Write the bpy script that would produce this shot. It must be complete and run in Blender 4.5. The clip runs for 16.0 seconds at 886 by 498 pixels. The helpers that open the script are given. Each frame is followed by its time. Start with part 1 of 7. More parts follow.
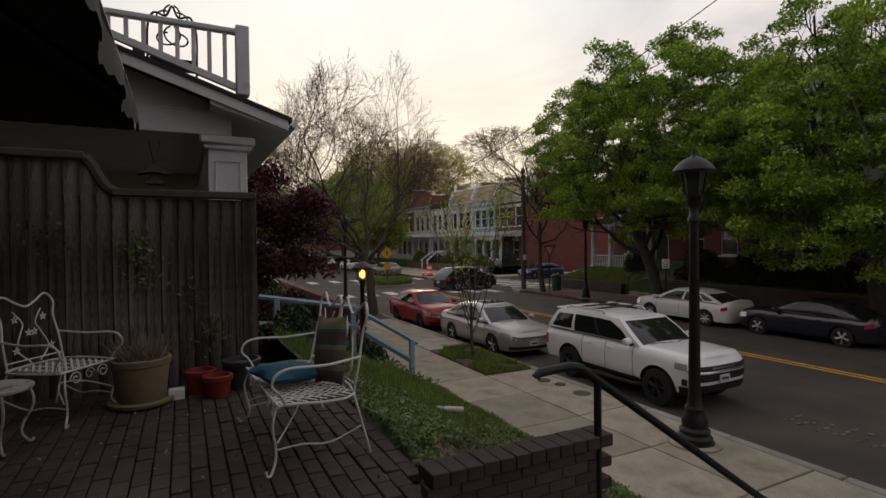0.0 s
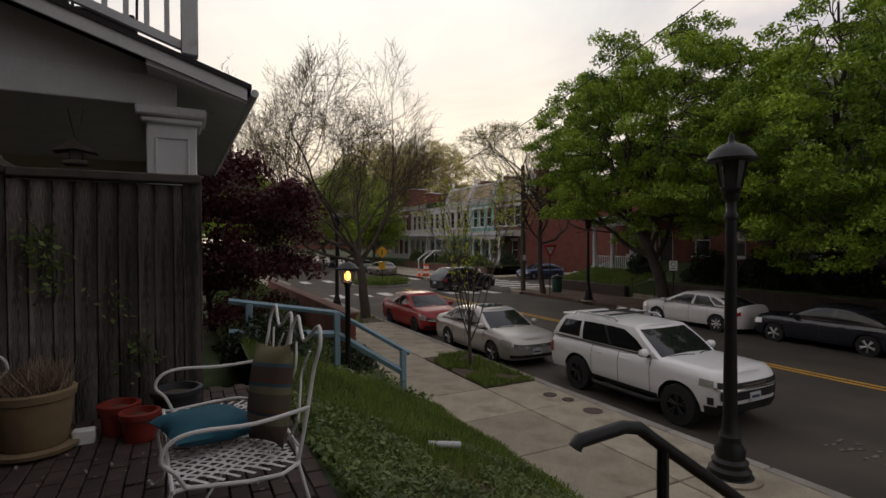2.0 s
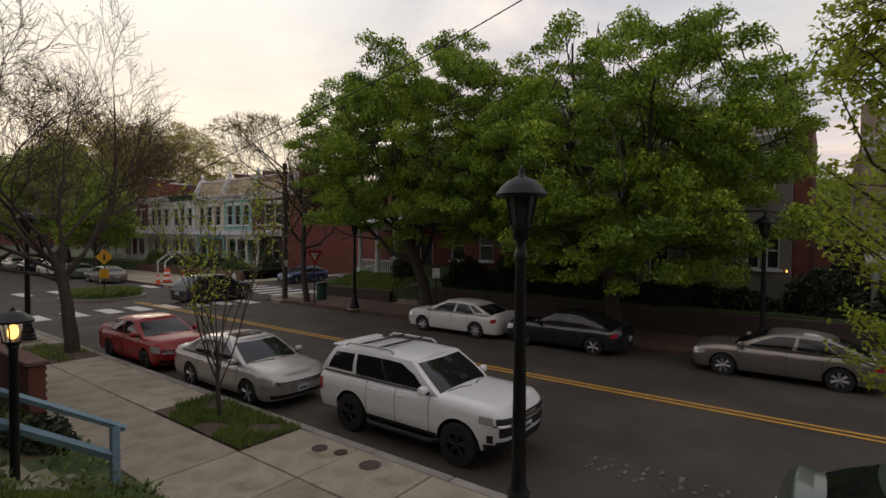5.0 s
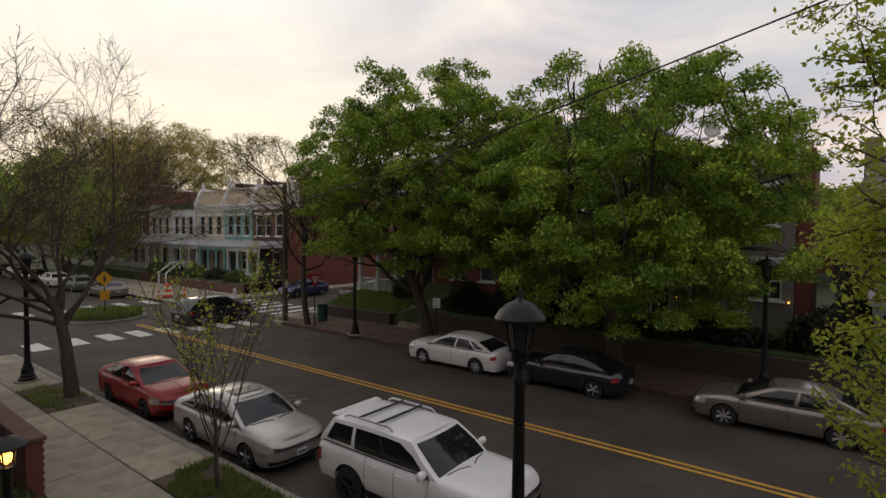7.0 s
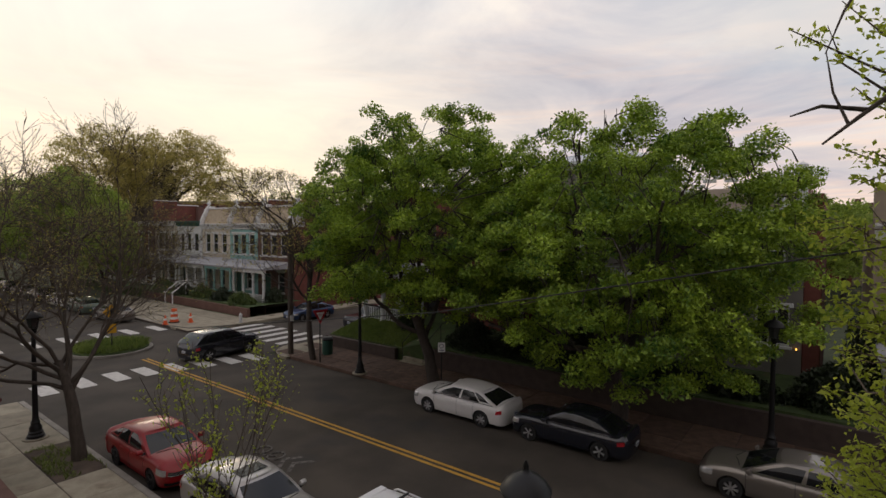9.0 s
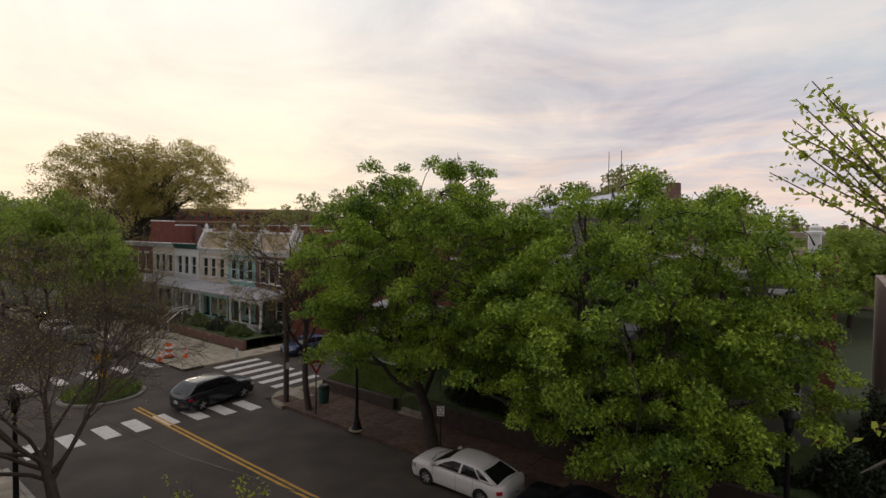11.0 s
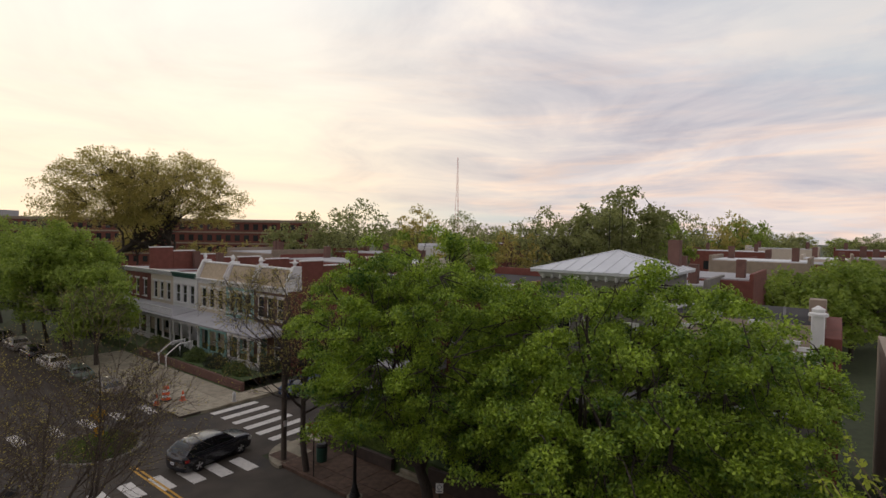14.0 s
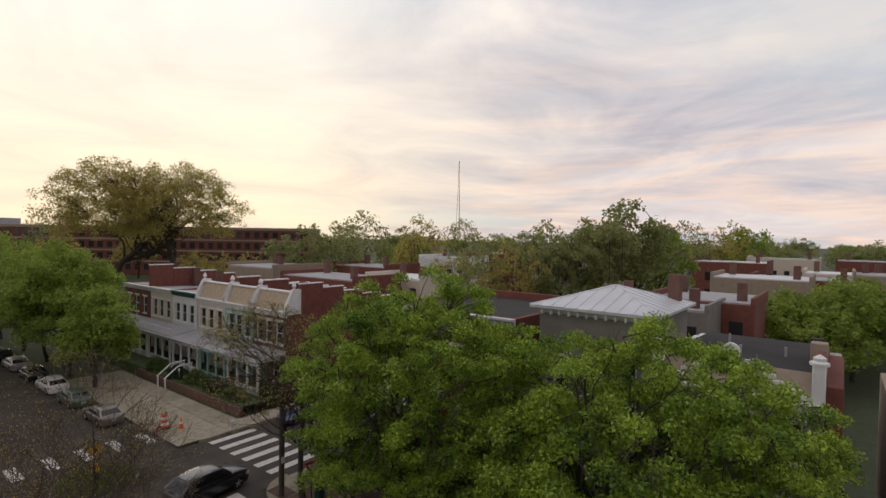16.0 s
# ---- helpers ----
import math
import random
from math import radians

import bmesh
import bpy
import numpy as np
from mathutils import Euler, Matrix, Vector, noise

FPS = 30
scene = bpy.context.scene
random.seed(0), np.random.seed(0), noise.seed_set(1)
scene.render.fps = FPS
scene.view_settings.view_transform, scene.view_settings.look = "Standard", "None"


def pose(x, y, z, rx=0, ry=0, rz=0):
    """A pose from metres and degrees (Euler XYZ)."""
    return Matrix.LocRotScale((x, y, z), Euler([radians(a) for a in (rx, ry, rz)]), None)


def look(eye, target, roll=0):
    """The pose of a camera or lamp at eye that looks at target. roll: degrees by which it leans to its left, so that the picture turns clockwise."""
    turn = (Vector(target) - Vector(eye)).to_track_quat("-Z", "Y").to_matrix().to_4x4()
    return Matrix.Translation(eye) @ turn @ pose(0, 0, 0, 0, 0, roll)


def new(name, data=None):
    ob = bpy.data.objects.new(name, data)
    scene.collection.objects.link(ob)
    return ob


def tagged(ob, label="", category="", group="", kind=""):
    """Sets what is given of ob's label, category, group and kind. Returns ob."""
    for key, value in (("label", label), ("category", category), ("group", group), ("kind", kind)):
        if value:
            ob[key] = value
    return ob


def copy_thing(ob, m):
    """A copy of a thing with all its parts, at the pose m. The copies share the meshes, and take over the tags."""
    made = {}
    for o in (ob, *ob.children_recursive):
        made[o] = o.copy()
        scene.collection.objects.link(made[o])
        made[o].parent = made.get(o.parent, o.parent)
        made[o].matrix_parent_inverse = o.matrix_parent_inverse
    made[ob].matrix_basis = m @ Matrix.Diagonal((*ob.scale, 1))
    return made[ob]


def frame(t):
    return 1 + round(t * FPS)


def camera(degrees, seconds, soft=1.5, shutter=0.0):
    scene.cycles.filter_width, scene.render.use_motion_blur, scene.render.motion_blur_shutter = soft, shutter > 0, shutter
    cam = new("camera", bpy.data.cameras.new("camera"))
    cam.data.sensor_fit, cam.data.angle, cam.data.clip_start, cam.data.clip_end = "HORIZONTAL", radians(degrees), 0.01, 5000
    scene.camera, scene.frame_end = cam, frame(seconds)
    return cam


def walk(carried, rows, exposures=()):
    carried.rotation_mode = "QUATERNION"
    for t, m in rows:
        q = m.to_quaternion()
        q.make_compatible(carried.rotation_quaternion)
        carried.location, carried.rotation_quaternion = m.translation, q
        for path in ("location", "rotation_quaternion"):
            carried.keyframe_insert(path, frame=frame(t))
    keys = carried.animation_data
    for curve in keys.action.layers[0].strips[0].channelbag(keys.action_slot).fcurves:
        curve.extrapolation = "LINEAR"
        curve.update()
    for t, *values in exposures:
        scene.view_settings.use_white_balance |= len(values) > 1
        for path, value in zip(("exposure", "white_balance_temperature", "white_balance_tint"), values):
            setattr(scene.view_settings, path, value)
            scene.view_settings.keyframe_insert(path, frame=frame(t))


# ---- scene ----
cam = camera(81.4, 16.0)
PATH = [
    (0, (0.703, 0.676, 3.121), (1.603, 2.462, 3.092), -0.6),
    (0.5, (0.761, 0.867, 3.102), (1.666, 2.65, 3.075), -0.5),
    (1, (0.892, 1.065, 3.106), (1.794, 2.85, 3.076), -0.3),
    (1.5, (1.043, 1.336, 3.096), (1.947, 3.119, 3.067), -0.2),
    (2, (1.218, 1.63, 3.102), (2.127, 3.411, 3.071), -0.2),
    (2.5, (1.368, 1.886, 3.102), (2.309, 3.65, 3.068), -0.1),
    (3, (1.46, 2.071, 3.094), (2.591, 3.72, 3.062), 0.2),
    (3.5, (1.703, 2.39, 3.072), (3.178, 3.741, 3.047), 0.3),
    (3.7, (1.756, 2.532, 3.07), (3.342, 3.75, 3.05), 0.5),
    (6, (2.167, 2.895, 4.359), (3.764, 4.098, 4.3), 0.4),
    (6.5, (2.169, 2.905, 4.695), (3.765, 4.108, 4.631), 0.4),
    (7, (2.17, 2.907, 5.06), (3.764, 4.113, 4.992), 0.4),
    (7.5, (2.201, 2.923, 5.484), (3.795, 4.129, 5.411), 0.3),
    (8, (2.19, 2.931, 5.939), (3.773, 4.152, 5.866), 0.4),
    (8.5, (2.167, 2.917, 6.448), (3.75, 4.137, 6.373), 0.3),
    (9, (2.239, 2.974, 6.993), (3.821, 4.195, 6.917), 0.3),
    (11.5, (2.914, 3.523, 9.791), (4.495, 4.746, 9.727), 0.8),
    (12, (2.885, 3.581, 10.165), (4.468, 4.802, 10.111), 1.0),
    (12.5, (2.873, 3.635, 10.589), (4.457, 4.855, 10.541), 1.1),
    (13, (2.896, 3.65, 11.099), (4.48, 4.87, 11.05), 1.1),
    (13.5, (2.964, 3.64, 11.644), (4.546, 4.862, 11.592), 1.0),
    (14, (3.054, 3.656, 12.234), (4.636, 4.878, 12.175), 0.9),
    (14.5, (3.136, 3.654, 12.703), (4.718, 4.877, 12.646), 0.8),
    (15, (3.229, 3.646, 13.166), (4.809, 4.871, 13.108), 0.7),
    (15.5, (3.255, 3.649, 13.585), (4.834, 4.876, 13.532), 0.8),
    (16, (3.266, 3.673, 13.931), (4.845, 4.9, 13.883), 0.9),
]
UNIT = 1.12              # metres to one unit of the plan below
walk(cam, [(t, look(Vector(eye) * UNIT, Vector(target) * UNIT, roll)) for t, eye, target, roll in PATH])

# ---- light ----
SUN_AZ = 0.39            # radians from +y towards +x
world = bpy.data.worlds.new("dusk_sky")
scene.world = world
world.use_nodes = True
WN, WL = world.node_tree.nodes, world.node_tree.links
WN.clear()


def wnode(kind, **kw):
    n = WN.new(kind)
    for k, v in kw.items():
        n.inputs[k].default_value = v
    return n


def wmath(op, a, b=None, clamp=False):
    n = WN.new("ShaderNodeMath")
    n.operation, n.use_clamp = op, clamp
    for i, v in enumerate((a, b)):
        if v is None:
            continue
        if isinstance(v, (int, float)):
            n.inputs[i].default_value = v
        else:
            WL.new(v, n.inputs[i])
    return n.outputs[0]


def wramp(fac, stops):
    n = WN.new("ShaderNodeValToRGB")
    r = n.color_ramp
    while len(r.elements) < len(stops):
        r.elements.new(0.5)
    for e, (p, c) in zip(r.elements, stops):
        e.position, e.color = p, (*c, 1)
    WL.new(fac, n.inputs[0])
    return n.outputs[0]


def wmix(fac, a, b):
    n = WN.new("ShaderNodeMix")
    n.data_type = "RGBA"
    for s, v in ((n.inputs[0], fac), (n.inputs[6], a), (n.inputs[7], b)):
        if isinstance(v, (int, float)):
            s.default_value = v
        elif isinstance(v, tuple):
            s.default_value = (*v, 1)
        else:
            WL.new(v, s)
    return n.outputs[2]


sky = WN.new("ShaderNodeTexSky")
sky.sky_type, sky.sun_disc = "NISHITA", False
sky.sun_elevation, sky.sun_rotation = radians(7), SUN_AZ
sky.air_density, sky.dust_density, sky.ozone_density = 1.0, 2.0, 1.5
tex = WN.new("ShaderNodeTexCoord")
sep = WN.new("ShaderNodeSeparateXYZ")
WL.new(tex.outputs["Generated"], sep.inputs[0])
sx_, sy_, sz_ = sep.outputs
den = wmath("ADD", wmath("MAXIMUM", sz_, 0.0), 0.10)
comb = WN.new("ShaderNodeCombineXYZ")
WL.new(wmath("DIVIDE", sx_, den), comb.inputs[0])
WL.new(wmath("DIVIDE", sy_, den), comb.inputs[1])
cl = wnode("ShaderNodeTexNoise", Scale=0.75, Detail=9.0, Roughness=0.58, Distortion=0.8)
WL.new(comb.outputs[0], cl.inputs["Vector"])
cl2 = wnode("ShaderNodeTexNoise", Scale=0.23, Detail=5.0, Roughness=0.5, Distortion=0.3)
mp2 = wnode("ShaderNodeMapping", Location=(4.3, 1.7, 0.0))
WL.new(comb.outputs[0], mp2.inputs[0])
WL.new(mp2.outputs[0], cl2.inputs["Vector"])
glow = wmath("ADD", wmath("MULTIPLY", sx_, math.sin(SUN_AZ)), wmath("MULTIPLY", sy_, math.cos(SUN_AZ)))
glow = wmath("MAXIMUM", wmath("ADD", glow, wmath("MULTIPLY", sz_, 0.25)), 0.0)
glow_n = wmath("MULTIPLY", wmath("POWER", wmath("MINIMUM", glow, 1.0), 7.0), wmath("ADD", wmath("MULTIPLY", cl.outputs[0], 0.9), 0.35), clamp=True)
cloud_col = wramp(cl.outputs[0], [(0.36, (0.70, 0.70, 0.82)), (0.46, (0.95, 0.91, 0.98)), (0.53, (1.15, 1.06, 1.07)), (0.62, (1.42, 1.28, 1.18))])
low = wmath("SUBTRACT", 1.0, wmath("MULTIPLY", sz_, 2.4), clamp=True)
band = wnode("ShaderNodeTexNoise", Scale=2.2, Detail=7.0, Roughness=0.56, Distortion=0.25)
mp3 = wnode("ShaderNodeMapping", Scale=(0.9, 0.9, 8.0))
WL.new(tex.outputs["Generated"], mp3.inputs[0])
WL.new(mp3.outputs[0], band.inputs["Vector"])
band_col = wramp(band.outputs[0], [(0.36, (0.70, 0.68, 0.77)), (0.45, (0.96, 0.84, 0.85)), (0.53, (1.48, 1.08, 0.86)), (0.60, (1.22, 1.07, 1.03))])
base = wmix(wmath("MULTIPLY", low, 0.75), cloud_col, band_col)
gap = wramp(cl2.outputs[0], [(0.50, (1, 1, 1)), (0.64, (0, 0, 0))])
skyk = wnode("ShaderNodeVectorMath")
skyk.operation = "MULTIPLY"
WL.new(sky.outputs[0], skyk.inputs[0])
skyk.inputs[1].default_value = (0.11, 0.11, 0.11)
blue = wmix(0.75, skyk.outputs[0], (0.92, 1.08, 1.22))
sky_col = wmix(gap, blue, base)
warm = wmix(glow_n, sky_col, wmix(wmath("MULTIPLY", low, 0.9), (1.75, 1.66, 1.5), (1.9, 1.5, 0.95)))
away = wmath("ADD", wmath("MULTIPLY", sx_, math.sin(SUN_AZ)), wmath("MULTIPLY", sy_, math.cos(SUN_AZ)))
dusk = wmath("MINIMUM", wmath("MAXIMUM", wmath("ADD", wmath("MULTIPLY", away, 0.36), 0.93), 0.74), 1.0)
dim = WN.new("ShaderNodeVectorMath")
dim.operation = "SCALE"
WL.new(warm, dim.inputs[0])
WL.new(dusk, dim.inputs["Scale"])
bg = WN.new("ShaderNodeBackground")
bg.inputs[1].default_value = 0.66
WL.new(dim.outputs[0], bg.inputs[0])
wout = WN.new("ShaderNodeOutputWorld")
WL.new(bg.outputs[0], wout.inputs[0])

sun = new("sun", bpy.data.lights.new("sun", "SUN"))
sun.data.energy, sun.data.angle, sun.data.color = 0.5, radians(14), (1.0, 0.82, 0.62)
sun.matrix_world = look((0, 0, 0), (-math.sin(SUN_AZ), -math.cos(SUN_AZ), -math.tan(radians(9))))


# ---- materials ----
def mat(name, color, rough=0.7, metal=0.0, vary=0.15, scale=3.0, fine=60.0, bump=0.15, spec=0.5, island=0.0, objrand=0.0, stain=None, coat=0.0, stretch=(1, 1, 1), edge=0.18):
    """Paint, stone, wood and the like: two scales of colour variation and a fine relief."""
    m = bpy.data.materials.new(name)
    m.use_nodes = True
    nt = m.node_tree
    N, L = nt.nodes, nt.links
    p = N["Principled BSDF"]
    p.inputs["Roughness"].default_value, p.inputs["Metallic"].default_value = rough, metal
    p.inputs["Specular IOR Level"].default_value = spec
    p.inputs["Coat Weight"].default_value = coat
    p.inputs["Coat Roughness"].default_value = 0.08
    tc, mp = N.new("ShaderNodeTexCoord"), N.new("ShaderNodeMapping")
    mp.inputs["Scale"].default_value = stretch
    L.new(tc.outputs["Object"], mp.inputs[0])
    n1, n2 = N.new("ShaderNodeTexNoise"), N.new("ShaderNodeTexNoise")
    n1.inputs["Scale"].default_value, n1.inputs["Detail"].default_value = scale, 5
    n2.inputs["Scale"].default_value, n2.inputs["Detail"].default_value = fine, 3
    L.new(mp.outputs[0], n1.inputs["Vector"])
    L.new(mp.outputs[0], n2.inputs["Vector"])
    mm = N.new("ShaderNodeMath")
    mm.operation = "MULTIPLY_ADD"
    L.new(n1.outputs[0], mm.inputs[0])
    mm.inputs[1].default_value = 0.65
    m2 = N.new("ShaderNodeMath")
    m2.operation = "MULTIPLY"
    L.new(n2.outputs[0], m2.inputs[0])
    m2.inputs[1].default_value = 0.35
    L.new(m2.outputs[0], mm.inputs[2])
    r = N.new("ShaderNodeValToRGB")
    e = r.color_ramp.elements
    e[0].position, e[1].position = 0.5 - edge, 0.5 + edge
    e[0].color = (*[c * (1 - vary) for c in color], 1)
    e[1].color = (*[min(1, c * (1 + vary)) for c in color], 1)
    L.new(mm.outputs[0], r.inputs[0])
    out = r.outputs[0]
    for amount, src in ((island, "geo"), (objrand, "obj")):
        if amount:
            g = N.new("ShaderNodeNewGeometry" if src == "geo" else "ShaderNodeObjectInfo")
            rnd = g.outputs["Random Per Island"] if src == "geo" else g.outputs["Random"]
            mr = N.new("ShaderNodeMapRange")
            mr.inputs[3].default_value, mr.inputs[4].default_value = 1 - amount, 1 + amount
            L.new(rnd, mr.inputs[0])
            vm = N.new("ShaderNodeVectorMath")
            vm.operation = "SCALE"
            L.new(out, vm.inputs[0])
            L.new(mr.outputs[0], vm.inputs["Scale"])
            out = vm.outputs[0]
    if stain:
        n3 = N.new("ShaderNodeTexNoise")
        n3.inputs["Scale"].default_value, n3.inputs["Detail"].default_value = stain[1], 6
        L.new(mp.outputs[0], n3.inputs["Vector"])
        r3 = N.new("ShaderNodeValToRGB")
        r3.color_ramp.elements[0].position, r3.color_ramp.elements[1].position = stain[2], stain[2] + 0.16
        L.new(n3.outputs[0], r3.inputs[0])
        mx = N.new("ShaderNodeMix")
        mx.data_type = "RGBA"
        mx.inputs[7].default_value = (*stain[0], 1)
        L.new(r3.outputs[0], mx.inputs[0])
        L.new(out, mx.inputs[6])
        out = mx.outputs[2]
    L.new(out, p.inputs["Base Color"])
    if bump:
        b = N.new("ShaderNodeBump")
        b.inputs["Strength"].default_value, b.inputs["Distance"].default_value = bump, 0.01
        L.new(mm.outputs[0], b.inputs["Height"])
        L.new(b.outputs[0], p.inputs["Normal"])
    return m


def leaf_mat(name, dark, light, trans=0.35):
    m = bpy.data.materials.new(name)
    m.use_nodes = True
    N, L = m.node_tree.nodes, m.node_tree.links
    p = N["Principled BSDF"]
    p.inputs["Roughness"].default_value = 0.55
    g = N.new("ShaderNodeNewGeometry")
    r = N.new("ShaderNodeValToRGB")
    r.color_ramp.elements[0].color, r.color_ramp.elements[1].color = (*dark, 1), (*light, 1)
    tc, n = N.new("ShaderNodeTexCoord"), N.new("ShaderNodeTexNoise")
    n.inputs["Scale"].default_value = 0.7
    L.new(tc.outputs["Object"], n.inputs["Vector"])
    a = N.new("ShaderNodeMath")
    a.operation = "MULTIPLY_ADD"
    L.new(n.outputs[0], a.inputs[0])
    a.inputs[1].default_value = 1.5
    s = N.new("ShaderNodeMath")
    s.operation = "MULTIPLY_ADD"
    L.new(g.outputs["Random Per Island"], s.inputs[0])
    s.inputs[1].default_value, s.inputs[2].default_value = 0.6, -0.55
    L.new(s.outputs[0], a.inputs[2])
    L.new(a.outputs[0], r.inputs[0])
    L.new(r.outputs[0], p.inputs["Base Color"])
    t = N.new("ShaderNodeBsdfTranslucent")
    L.new(r.outputs[0], t.inputs[0])
    mx = N.new("ShaderNodeMixShader")
    mx.inputs[0].default_value = trans
    L.new(p.outputs[0], mx.inputs[1])
    L.new(t.outputs[0], mx.inputs[2])
    L.new(mx.outputs[0], N["Material Output"].inputs[0])
    return m


def glow_mat(name, color, strength):
    m = bpy.data.materials.new(name)
    m.use_nodes = True
    p = m.node_tree.nodes["Principled BSDF"]
    p.inputs["Base Color"].default_value = (*color, 1)
    p.inputs["Emission Color"].default_value, p.inputs["Emission Strength"].default_value = (*color, 1), strength
    return m


def glass_mat(name, tint, rough=0.03, alpha=1.0):
    """Dark tinted glazing: nearly black body with a clear glossy face."""
    m = bpy.data.materials.new(name)
    m.use_nodes = True
    p = m.node_tree.nodes["Principled BSDF"]
    p.inputs["Base Color"].default_value = (*tint, 1)
    p.inputs["Roughness"].default_value = rough
    p.inputs["IOR"].default_value = 1.52
    p.inputs["Transmission Weight"].default_value = alpha
    return m


